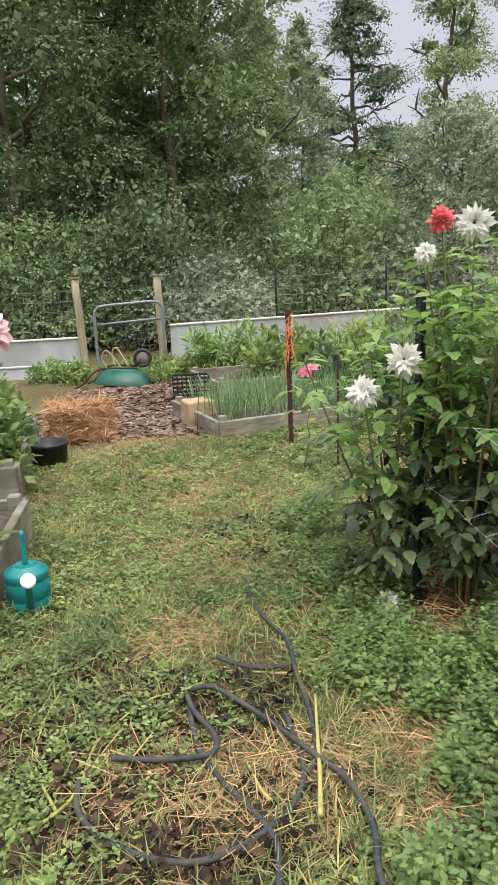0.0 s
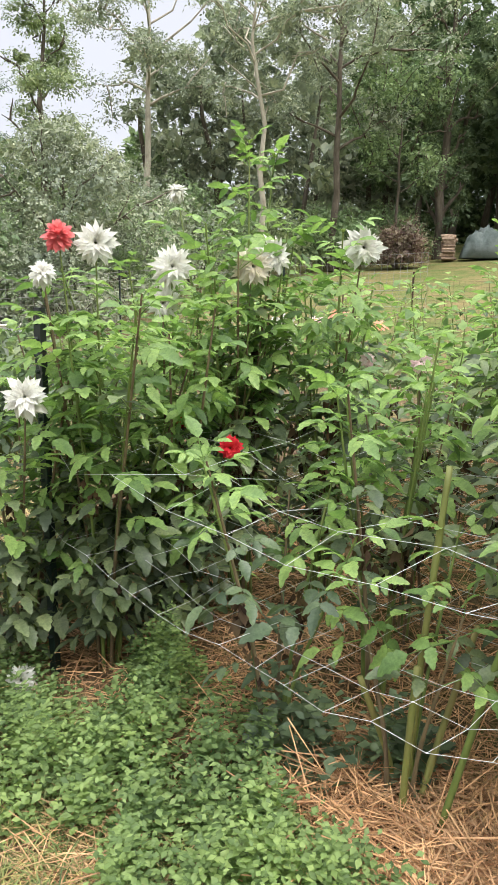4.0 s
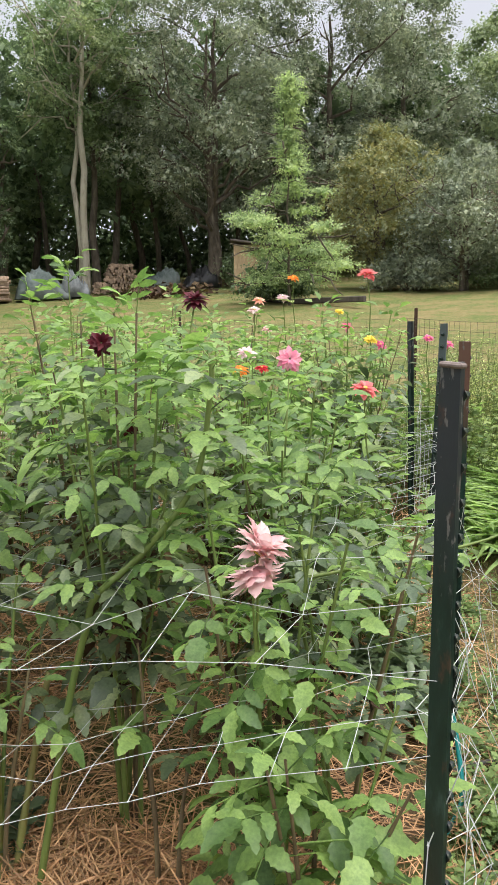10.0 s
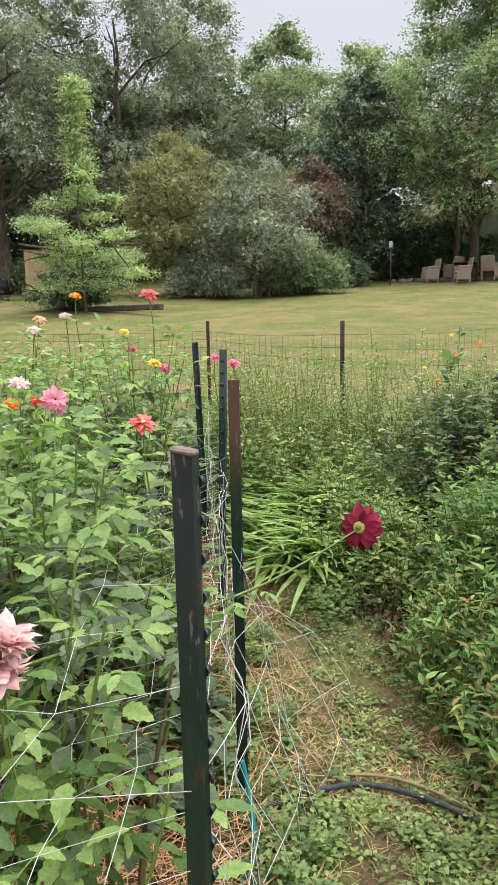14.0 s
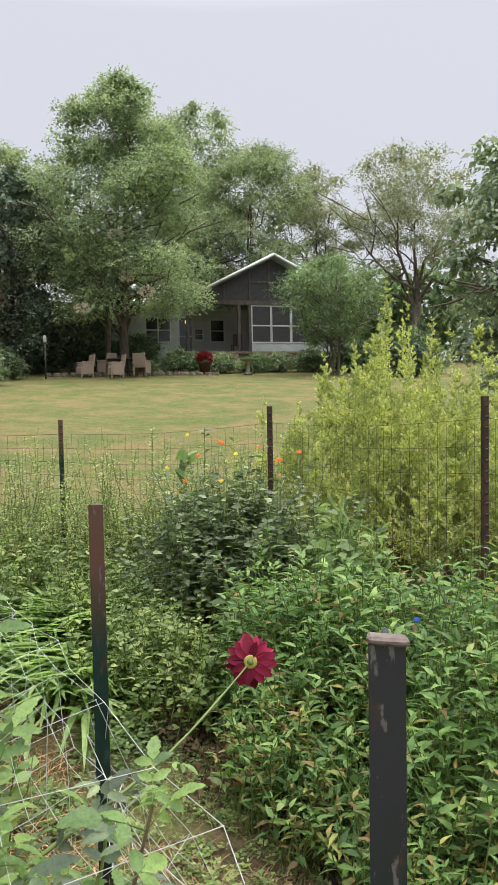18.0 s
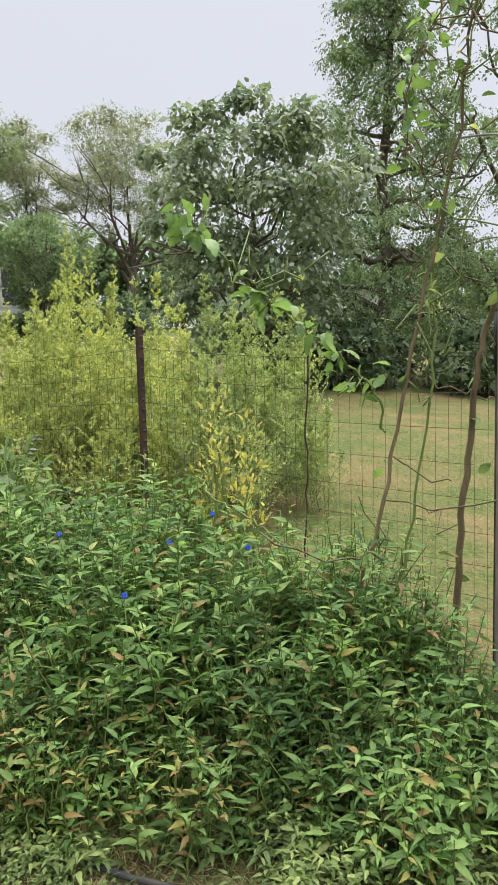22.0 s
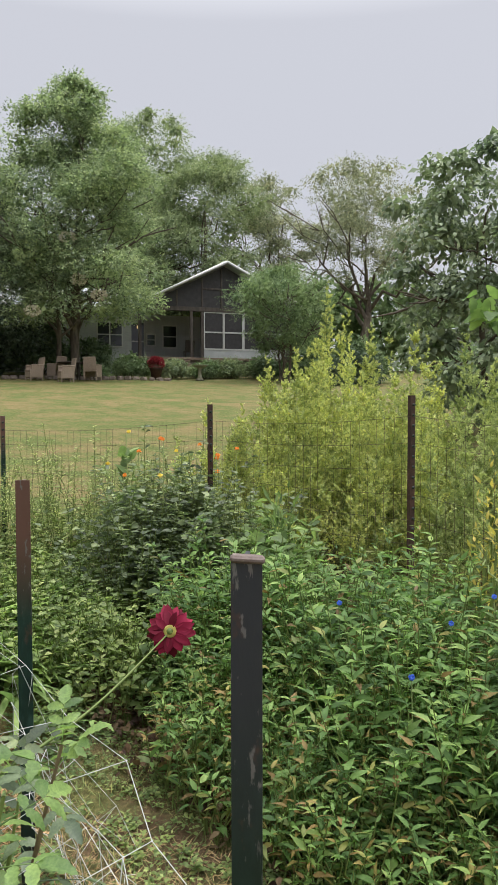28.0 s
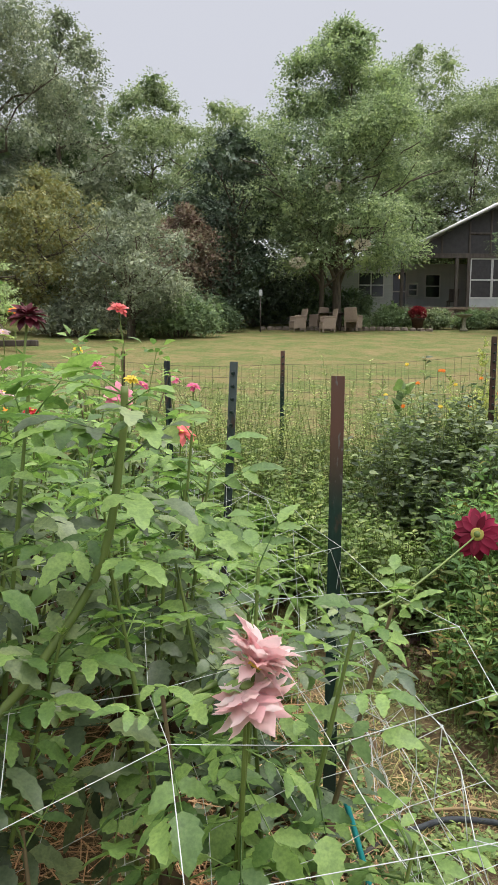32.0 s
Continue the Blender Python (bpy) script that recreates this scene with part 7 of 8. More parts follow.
tagged(part("red_leaf", g, petal_mat("red_dying_leaf", (0.62, 0.12, 0.08), (0.75, 0.2, 0.12))), "dying red leaves hanging in the smartweed", "leaf")

# arbor posts with vines
arb = thing("arbor_post", pose(2.475, -1.56, gz(2.44, -1.6) - 0.05, 0, 0, 33), "weathered grey timber arbor post with a board nailed to it", "arbor")
part("post", worn(slab(0.095, 0.095, 2.9, 0.006), 0.004, 4), M_ARBOR, arb)
part("board", worn(slab(0.10, 0.038, 1.3, 0.005), 0.003, 4, 7), M_ARBOR, arb, "upper board nailed over the post", pose(-0.02, 0.068, 1.70))
for z in (1.78, 1.90):
    part("nail", lathe([(0.0, 0.0), (0.005, 0.0), (0.005, 0.004), (0.0, 0.004)], 8), M_RUST, arb, "", pose(-0.02, 0.088, z, -90))
part("wire_tie", Geo().add(*tube(smooth_line([(-0.10, 0.10, 2.20), (0.0, 0.095, 2.195), (0.08, 0.05, 2.22), (0.2, -0.05, 2.25)], 20), 0.004, 6)), M_WIRE, arb)
part("beam", worn(slab(0.09, 2.2, 0.14, 0.006), 0.004, 4), M_ARBOR, arb, "", pose(0.0, -1.05, 2.9))
post2 = thing("arbor_post", pose(2.20, -2.55, gz(2.2, -2.5), 0, 0, 33), "weathered grey timber arbor post farther back", "arbor")
part("post", worn(slab(0.095, 0.095, 2.9, 0.006), 0.004, 4), M_ARBOR, post2)
stake = thing("tool_handle", pose(2.74, -1.86, gz(2.74, -1.86)), "wooden tool handle with a black grip leaning by the arbor", "tool")
part("shaft", Geo().add(*tube([(0, 0, 0), (0.0, 0, 1.35)], 0.013, 8)), M_RUST, stake)
part("grip", Geo().add(*tube([(0, 0, 1.33), (0.0, 0, 1.58)], 0.019, 8)), M_BLACK, stake, "black rubber grip")


def vine(name, pts, r, label, seed, leaves, size, mat, bark, twigs=6):
    rng = np.random.default_rng(seed)
    line = smooth_line(pts, 44)
    t = thing(name, pose(0, 0, 0), label, "vine")
    part("stem", Geo().add(*tube(line + rng.normal(0, 0.006, line.shape), np.linspace(r, r * 0.5, 44), 6)), bark, t)
    for _ in range(twigs):
        a = line[int(rng.integers(8, 44))]
        part("twig", Geo().add(*tube(bend(a, a + rng.normal(0, 0.16, 3), 0.03, 6, 0.02, rng), 0.003, 4)), bark, t)
    if leaves:
        g = Geo()
        p = line[rng.integers(6, 44, leaves)] + rng.normal(0, 0.03, (leaves, 3))
        scatter(g, BROAD, p, rng.normal(0, 1, p.shape) + (0, 0, -0.3), np.array([0, 0, 0.8]) + rng.normal(0, 0.5, p.shape), size * rng.uniform(0.6, 1.2, leaves))
        part("leaves", g, mat, t)
    return t


vine("woody_vine", [(2.80, -0.97, 0.2), (2.77, -1.05, 0.6), (2.73, -1.2, 1.1), (2.69, -1.35, 1.75), (2.62, -1.42, 2.2), (2.56, -1.45, 2.7), (2.5, -1.5, 3.0)], 0.009, "bare woody vine climbing to the arbor", 701, 26, 0.06, M_DAHLIA_YOUNG, M_STEM_BROWN, 26)
vine("woody_vine", [(2.76, -1.02, 0.1), (2.70, -1.25, 0.8), (2.66, -1.36, 1.5), (2.68, -1.37, 1.8), (2.6, -1.40, 2.3), (2.53, -1.46, 2.8)], 0.006, "thin pale vine twisting round the woody one", 702, 14, 0.055, M_LIME, M_STEM, 16)
vine("woody_vine", [(2.86, -1.74, 0.1), (2.84, -1.74, 0.7), (2.80, -1.77, 1.25), (2.76, -1.80, 1.60), (2.66, -1.80, 1.85), (2.58, -1.76, 2.2), (2.5, -1.7, 2.8)], 0.017, "thick brown vine trunk beside the arbor post", 703, 12, 0.07, M_WEED, M_STEM_BROWN, 12)
vine("leafy_vine", [(2.66, -1.10, 1.25), (2.68, -1.05, 1.42), (2.80, -0.92, 1.58), (2.93, -0.78, 1.75), (3.05, -0.64, 1.93), (3.10, -0.58, 2.0)], 0.005, "arching rose shoot with fresh green leaves", 704, 64, 0.075, M_DAHLIA_YOUNG, M_STEM, 8)
vine("leafy_vine", [(2.52, -1.5, 2.95), (2.6, -1.4, 2.75), (2.7, -1.3, 2.5), (2.72, -1.28, 2.2)], 0.004, "leafy vine hanging from the arbor", 705, 56, 0.06, M_DAHLIA_YOUNG, M_STEM_BROWN, 12)
vine("bramble_cane", [(3.6, -0.95, 1.02), (3.3, -0.8, 0.98), (3.05, -0.85, 0.9), (2.8, -0.95, 0.72), (2.6, -1.0, 0.55)], 0.004, "long green bramble cane arching over the weeds", 706, 0, 0.05, M_WEED, M_STEM, 3)
for i, (x, y, a) in enumerate(((2.28, -0.40, 30), (2.20, -0.43, 100), (2.33, -0.46, -20))):
    st = thing("stone", pose(x, y, gz(x, y) - 0.012, 0, 0, a), "flat grey stone at the edge of the weeds", "stone", "stones")
    part("rock", worn(slab(0.10 - 0.02 * i, 0.06, 0.035, 0.012, 2), 0.012, 3, i), M_GREYWOOD, st)

# ---- house across the lawn ----
M_SIDING = rough_mat("pale_grey_siding", ((0.3, (0.40, 0.41, 0.42)), (0.7, (0.52, 0.53, 0.54))), 3, 0.7, relief=0.1, dirt=(0.36, 0.37, 0.37))
M_TRIM = rough_mat("white_trim", ((0.3, (0.50, 0.50, 0.49)), (0.7, (0.62, 0.62, 0.61))), 6, 0.6, relief=0.05)
M_DARKWOOD = rough_mat("dark_porch_timber", ((0.3, (0.05, 0.04, 0.035)), (0.7, (0.12, 0.10, 0.085))), 8, 0.8, stretch=(1, 1, 0.2), relief=0.3)
M_ROOF = rough_mat("pale_metal_roof", ((0.3, (0.42, 0.43, 0.45)), (0.7, (0.56, 0.57, 0.59))), 4, 0.5, relief=0.1, metal=0.2)
M_SCREEN = rough_mat("porch_screen", ((0.3, (0.035, 0.033, 0.035)), (0.7, (0.06, 0.055, 0.058))), 5, 0.7, relief=0.0)
M_INSIDE = rough_mat("dim_interior", ((0.3, (0.03, 0.03, 0.035)), (0.7, (0.07, 0.065, 0.06))), 3, 0.8, relief=0)
M_STEPS = rough_mat("brown_deck_boards", ((0.3, (0.16, 0.11, 0.08)), (0.7, (0.28, 0.21, 0.16))), 8, 0.85, relief=0.3)
M_WICKER = rough_mat("tan_wicker", ((0.3, (0.22, 0.165, 0.12)), (0.7, (0.38, 0.30, 0.24))), 40, 0.8, relief=0.6, depth=0.01)
M_BRICK = rough_mat("stone_edging", ((0.3, (0.14, 0.11, 0.09)), (0.7, (0.30, 0.25, 0.21))), 10, 0.9, relief=0.6, rand=0.25, depth=0.02)
m, n, l, b = shader("window_glass")
b.inputs["Base Color"].default_value, b.inputs["Roughness"].default_value = (0.02, 0.022, 0.025, 1), 0.08
M_GLASS = m
m, n, l, b = shader("lamp_glow")
b.inputs["Emission Color"].default_value, b.inputs["Emission Strength"].default_value = (1.0, 0.55, 0.2, 1), 1.2
M_LAMP = m

HX, HY, HZ = 37.4, -9.55, 3.45          # front of the porch, its middle, and the ground there
house = thing("house", pose(HX, HY, HZ - 0.3), "single-storey pale grey house with a screened gable porch", "house")
RC = -0.4                               # the ridge, across from the porch's middle
FL, BE, PK = 1.15, 3.60, 6.05           # porch floor, beam and roof peak above the base


def hb(name, mat, x0, x1, y0, y1, z0, z1, parent=house, label="", bevel=0.012):
    at = pose((x0 + x1) / 2, (y0 + y1) / 2, z0)
    return part(name, slab(abs(x1 - x0), abs(y1 - y0), z1 - z0, bevel), mat, parent, label, at if parent is house else parent.matrix_basis.inverted() @ at)


hb("foundation", M_BRICK, 0.1, 9, -4.0, 4.1, 0, FL - 0.12)
hb("porch_floor", M_STEPS, -0.1, 4.0, -4.1, 4.12, FL - 0.12, FL, label="brown boarded porch floor")
back = hb("back_wall", M_SIDING, 3.6, 9.0, -4.0, 4.1, FL, BE + 0.1, label="pale horizontal board siding")
for i in range(18):
    hb("siding_board", M_SIDING, 3.575, 3.60, -4.0, 4.1, FL + 0.135 * i, FL + 0.135 * i + 0.125, back, bevel=0.004)
for i, (y0, y1, z0, z1) in enumerate(((3.15, 3.95, 0.02, 2.08), (1.35, 2.05, 0.75, 1.95), (-0.35, -1.2, 0.75, 1.95), (2.55, 2.95, 0.85, 1.45))):
    wn_ = hb("porch_door" if i == 0 else "window", M_TRIM, 3.53, 3.57, min(y0, y1) - 0.08, max(y0, y1) + 0.08, FL + z0 - 0.02, FL + z1 + 0.08)
    hb("pane", M_GLASS, 3.50, 3.525, min(y0, y1), max(y0, y1), FL + z0 + 0.06, FL + z1, wn_, bevel=0.003)
    hb("glazing_bar", M_TRIM, 3.48, 3.50, min(y0, y1), max(y0, y1), FL + (z0 + z1) / 2, FL + (z0 + z1) / 2 + 0.05, wn_, bevel=0.004)
part("porch_lamp", lathe([(0.0, 0.0), (0.07, 0.02), (0.09, 0.12), (0.05, 0.2), (0.0, 0.21)], 12), M_LAMP, house, "small lit amber porch lamp", pose(3.42, 3.45, FL + 1.75))
# roof: two slopes, with a white barge board along each
for s in (-1, 1):
    bm = bmesh.new()
    e = 4.3
    pts = [(-0.55, RC, PK), (9.2, RC, PK), (9.2, RC + s * e, PK - 0.5 * e), (-0.55, RC + s * e, PK - 0.5 * e)]
    vs = [bm.verts.new(p) for p in pts] + [bm.verts.new((p[0], p[1], p[2] - 0.10)) for p in pts]
    for f in ((0, 1, 2, 3), (7, 6, 5, 4), (0, 4, 5, 1), (1, 5, 6, 2), (2, 6, 7, 3), (3, 7, 4, 0)):
        bm.faces.new([vs[q] for q in f])
    bmesh.ops.recalc_face_normals(bm, faces=bm.faces)
    roof = part("roof_slope", bm, M_ROOF, house, "pale metal roof slope")
    for q in range(12):
        xq = -0.2 + q * 0.75
        part("roof_seam", Geo().add(*tube([(xq, RC + s * 0.05, PK + 0.01), (xq, RC + s * e, PK - 0.5 * e + 0.01)], 0.02, 4)), M_ROOF, roof)
    part("barge_board", Geo().add(*tube([(-0.58, RC, PK - 0.06), (-0.58, RC + s * e, PK - 0.5 * e - 0.06)], 0.075, 4)), M_TRIM, house, "white barge board")
# gable screens
gab = Geo()
gab.add([(0, -3.8, BE + 0.12), (0, 3.8, BE + 0.12), (0, 3.8, BE + 0.14), (0, RC, PK - 0.2), (0, -3.8, BE + 0.52)], [[0, 1, 2, 4]])
gab.f.append(np.array([[2, 3, 4]]))
part("gable_screen", gab, M_SCREEN, house, "dark insect screen in the gable")
for y in (-2.95, -1.5, -0.25, 0.78, 2.1, 3.2):
    hb("gable_stud", M_DARKWOOD, -0.05, 0.06, y - 0.045, y + 0.045, BE, PK - 0.25 - abs(y - RC) * 0.5)
hb("gable_rail", M_DARKWOOD, -0.05, 0.06, -2.0, 0.78, BE + 1.02, BE + 1.12)
hb("porch_beam", M_DARKWOOD, -0.08, 0.10, -4.0, 4.1, BE - 0.10, BE + 0.12, label="heavy dark porch beam")
for y in (4.0, 0.78, 1.35, -3.9):
    hb("porch_column", M_DARKWOOD, -0.07, 0.07, y - 0.08, y + 0.08, FL, BE - 0.1)
for y0, y1 in ((0.68, -0.34), (-0.38, -1.4), (-1.46, -2.6), (-2.66, -3.8)):
    pn = hb("screen_panel", M_SCREEN, -0.01, 0.01, y0, y1, FL + 0.45, BE - 0.12, label="screened panel in a white frame", bevel=0.002)
    for z in (FL + 0.42, FL + 1.28, BE - 0.16):
        hb("frame_rail", M_TRIM, -0.04, -0.015, y0, y1, z, z + 0.07, pn, bevel=0.004)
    for y in (y0, y1):
        hb("frame_stile", M_TRIM, -0.045, -0.018, y - 0.035, y + 0.035, FL + 0.42, BE - 0.1, pn, bevel=0.004)
hb("kick_board", M_SIDING, -0.02, 0.02, -3.8, 0.7, FL, FL + 0.42)
for i in range(5):
    hb("step", M_STEPS, -0.30 * (5 - i), -0.30 * (4 - i) + 0.02, 1.5, 3.0, 0.0, 0.1 + FL * (i + 0.4) / 5.6, label="wooden porch step")
# wing with a window
wing = hb("wing_wall", M_SIDING, 1.6, 8.5, 4.15, 11.5, 0.1, BE - 0.1, label="pale sided wing of the house")
for i in range(23):
    hb("siding_board", M_SIDING, 1.57, 1.60, 4.15, 11.5, 0.45 + 0.135 * i, 0.45 + 0.135 * i + 0.125, wing, bevel=0.004)
wf = hb("window", M_TRIM, 1.52, 1.565, 4.6, 5.95, 1.70, 3.02, label="wide white-framed window")
for y0, y1 in ((4.67, 5.24), (5.31, 5.88)):
    for z0, z1 in ((1.78, 2.32), (2.38, 2.95)):
        hb("pane", M_GLASS, 1.49, 1.515, y0, y1, z0, z1, wf, bevel=0.003)
bm = bmesh.new()
for p in ((1.0, 4.3, BE - 0.1), (1.0, 11.9, BE - 0.1), (5.0, 11.9, BE + 1.5), (5.0, 4.3, BE + 1.5)):
    bm.verts.new(p)
bm.verts.ensure_lookup_table()
bm.faces.new(bm.verts)
wr_ = part("wing_roof", bm, M_ROOF, house, "pale metal roof of the wing")
wr_.modifiers.new("thickness", "SOLIDIFY").thickness = 0.12

# porch clutter
for i, (dx, dy) in enumerate(((1.6, 1.1), (1.9, -0.4))):
    ch = thing("porch_chair", pose(HX + dx, HY + dy, HZ - 0.3 + FL, 0, 0, 90 + 20 * i), "dark chair standing on the porch", "chair", "porch chairs")
    part("seat", slab(0.5, 0.48, 0.06, 0.02), M_DARKWOOD, ch, "", pose(0, 0, 0.40))
    part("backrest", slab(0.5, 0.05, 0.55, 0.02), M_DARKWOOD, ch, "", pose(0, 0.22, 0.46, -8))
    for a, c in ((-0.21, -0.2), (0.21, -0.2), (-0.21, 0.2), (0.21, 0.2)):
        part("leg", slab(0.05, 0.05, 0.41, 0.006), M_DARKWOOD, ch, "", pose(a, c, 0))


# ---- garden chairs and table under the maple ----
def wicker_chair(x, y, ang, label):
    t = thing("wicker_chair", pose(x, y, gz(x, y), 0, 0, ang), label, "chair", "wicker chairs round the table")
    part("seat", slab(0.58, 0.56, 0.10, 0.03, 2), M_WICKER, t, "", pose(0, 0, 0.36))
    bm = slab(0.60, 0.07, 0.56, 0.03, 2)
    for v in bm.verts:
        v.co.x *= 1 - 0.12 * v.co.z
    part("backrest", bm, M_WICKER, t, "curved woven backrest", pose(0, 0.26, 0.42, -10))
    for s in (-1, 1):
        part("arm", slab(0.07, 0.52, 0.07, 0.02, 2), M_WICKER, t, "", pose(0.29 * s, 0.02, 0.60))
        part("side_panel", slab(0.04, 0.50, 0.46, 0.012), M_WICKER, t, "", pose(0.29 * s, 0.02, 0.14))
        for yy in (-0.24, 0.24):
            part("leg", slab(0.055, 0.055, 0.40, 0.01), M_WICKER, t, "", pose(0.26 * s, yy, 0))
    part("front_apron", slab(0.54, 0.03, 0.20, 0.01), M_WICKER, t, "", pose(0, -0.26, 0.16))
    return t


wicker_chair(32.1, -0.25, 200, "tan wicker armchair seen from behind on the lawn's edge")
wicker_chair(33.2, -1.20, 130, "tan wicker armchair at the far side of the table")
wicker_chair(31.3, -1.45, 190, "tan wicker armchair with its back to the lawn")
wicker_chair(32.0, -2.60, 60, "tan wicker armchair facing the table")
tb = thing("garden_table", pose(32.5, -1.8, gz(32.5, -1.8)), "round dark patio table among the wicker chairs", "table")
part("tabletop", lathe([(0.0, 0.70), (0.60, 0.70), (0.63, 0.715), (0.60, 0.74), (0.0, 0.745)], 28), M_DARKWOOD, tb)
for a in (0.8, 2.4, 3.9, 5.5):
    part("leg", Geo().add(*tube([(0.42 * math.cos(a), 0.42 * math.sin(a), 0), (0.36 * math.cos(a), 0.36 * math.sin(a), 0.71)], 0.03, 6)), M_DARKWOOD, tb)
fp = thing("flower_pot", pose(33.6, -5.6, gz(33.6, -5.6)), "terracotta pot full of red flowers before the porch", "flower pot")
part("pot", lathe([(0.0, 0.0), (0.2, 0.0), (0.28, 0.45), (0.31, 0.46), (0.31, 0.52), (0.26, 0.52), (0.25, 0.42), (0, 0.42)], 16), M_RUST, fp)
g = Geo()
rng = np.random.default_rng(55)
p = unit(rng.normal(0, 1, (700, 3))) * (0.34, 0.34, 0.28) * rng.random((700, 1)) ** 0.3 + (0, 0, 0.72)
scatter(g, DIAMOND, p, p - (0, 0, 0.6), np.array([0, 0, 1.0]) + rng.normal(0, 0.4, p.shape), np.full(700, 0.11))
part("bloom_cluster", g, petal_mat("dark_red_petal", (0.20, 0.02, 0.03), (0.36, 0.05, 0.06)), fp, "dense crimson blooms")
M_BATH = rough_mat("mossy_stone", ((0.3, (0.16, 0.15, 0.10)), (0.7, (0.34, 0.31, 0.24))), 9, 0.9, relief=0.5, dirt=(0.14, 0.16, 0.08))
bath = thing("bird_bath", pose(33.1, -7.5, gz(33.1, -7.5)), "pale stone bird bath in the flower border", "bird bath")
part("pedestal", lathe([(0.0, 0.0), (0.20, 0.0), (0.18, 0.06), (0.09, 0.14), (0.08, 0.5), (0.12, 0.58)], 16), M_BATH, bath)
part("bowl", lathe([(0.0, 0.56), (0.14, 0.57), (0.34, 0.66), (0.36, 0.70), (0.33, 0.70), (0.15, 0.62), (0.0, 0.61)], 20), M_BATH, bath)
fd = thing("bird_feeder", pose(31.2, 1.3, gz(31.2, 1.3)), "white bird feeder on a thin dark pole", "bird feeder")
part("pole", Geo().add(*tube([(0, 0, 0), (0, 0, 1.5)], 0.025, 6)), M_DARKWOOD, fd)
part("feeder_box", slab(0.13, 0.13, 0.26, 0.02), M_SIDING, fd, "", pose(0, 0, 1.45))
for i in range(22):
    y = 1.6 - i * 0.34
    x = 32.9 + 0.5 * math.sin(i * 0.5) * 0.4
    st = thing("edging_stone", pose(x, y - 0.4, gz(x, y) - 0.03, 0, 0, i * 37), "rough brown edging stone along the border", "stone", "edging stones")
    part("rock", worn(slab(0.30, 0.24, 0.18, 0.04, 1), 0.03, 1, i), M_BRICK, st)
for i, (x, y, h, r, lf, sz) in enumerate(((34.4, -4.6, 1.2, 0.9, T_MID, 0.11), (34.6, -6.6, 1.0, 0.8, T_LIGHT, 0.11), (34.8, -8.2, 0.9, 0.9, T_MID, 0.11), (35.2, -9.6, 1.0, 0.9, T_LIGHT, 0.11), (35.0, -11.4, 1.3, 1.1, T_DARK, 0.12), (34.6, -13.2, 1.6, 1.3, T_DARK, 0.13), (36.2, -2.9, 2.0, 1.2, T_DARK, 0.12), (36.4, -0.6, 3.4, 1.5, T_DARK, 0.13), (36.2, 1.6, 3.2, 1.4, T_DARK, 0.13), (31.0, 3.2, 1.4, 1.0, T_DARK, 0.12), (32.5, 6.6, 1.6, 1.3, T_MID, 0.13), (33.2, -15.6, 2.2, 1.8, T_DARK, 0.15), (30.8, -14.2, 1.5, 1.3, T_BLUE, 0.2), (33.6, -2.9, 0.7, 0.6, T_MID, 0.10))):
    bush("border_shrub", x, y, h, r, r, 2400, sz, lf, "green shrub in the border before the house", 760 + i, None, "shrub", 0.2, "border shrubs")
# pale seed heads hanging in the maple
for i, (t_, y_, z_) in enumerate(((31.5, -1.6, 8.6), (31.3, -2.0, 6.9), (31.3, -2.8, 6.3), (31.6, -0.2, 5.6))):
    sh = thing("hanging_seed_head", pose(t_, y_, z_), "pale tan seed head hanging in the maple's crown", "seed head", "hanging seed heads")
    g = Geo()
    p = unit(rng.normal(0, 1, (160, 3))) * (0.26, 0.26, 0.16)
    scatter(g, DIAMOND, p, p + rng.normal(0, 0.1, p.shape), rng.normal(0, 1, p.shape), np.full(160, 0.12))
    part("seed_cluster", g, F_CREAM, sh)
    part("stalk", Geo().add(*tube([(0, 0, 0), (0.25, 0.05, 0.4), (0.9, 0.0, 0.7)], 0.02, 4)), M_BARK, sh)
shed2 = thing("far_house", pose(30, -24, gz(30, -24)), "pale low building glimpsed behind the trees", "house")
part("wall", slab(3, 9, 2.6, 0.02), M_SIDING, shed2)
part("roof", slab(3.6, 9.6, 0.2, 0.03), M_ROOF, shed2, "", pose(0, 0, 2.6))

# ---- woodpiles and shed at the wood's edge ----
M_LOG = rough_mat("split_log", ((0.3, (0.17, 0.115, 0.08)), (0.7, (0.42, 0.31, 0.22))), 14, 0.9, relief=0.4, rand=0.4, depth=0.01)
M_TARP = rough_mat("grey_green_tarp", ((0.3, (0.05, 0.07, 0.065)), (0.7, (0.13, 0.16, 0.15))), 4, 0.7, relief=0.6, dirt=(0.16, 0.18, 0.17), depth=0.05)
M_TARP_PALE = rough_mat("pale_grey_tarp", ((0.3, (0.10, 0.11, 0.115)), (0.7, (0.22, 0.235, 0.24))), 4, 0.5, relief=0.5, depth=0.05)
log_me = []
for i in range(4):
    r = 0.055 + 0.012 * i
    g = Geo()
    a = np.linspace(0, 2 * np.pi, 6, endpoint=False) + i
    ring = np.stack([np.cos(a) * r, 0 * a, np.sin(a) * r * (0.8 + 0.1 * i)], 1)
    g.add(np.concatenate([ring - (0, 0.22, 0), ring + (0, 0.22, 0)]), [(q, (q + 1) % 6, 6 + (q + 1) % 6, 6 + q) for q in range(6)])
    g.f.append(np.array([[3, 2, 1, 0], [5, 4, 3, 0], [6, 7, 8, 9], [6, 9, 10, 11]]))
    me = g.mesh("log", False)
    me.materials.append(M_LOG)
    log_me.append(me)


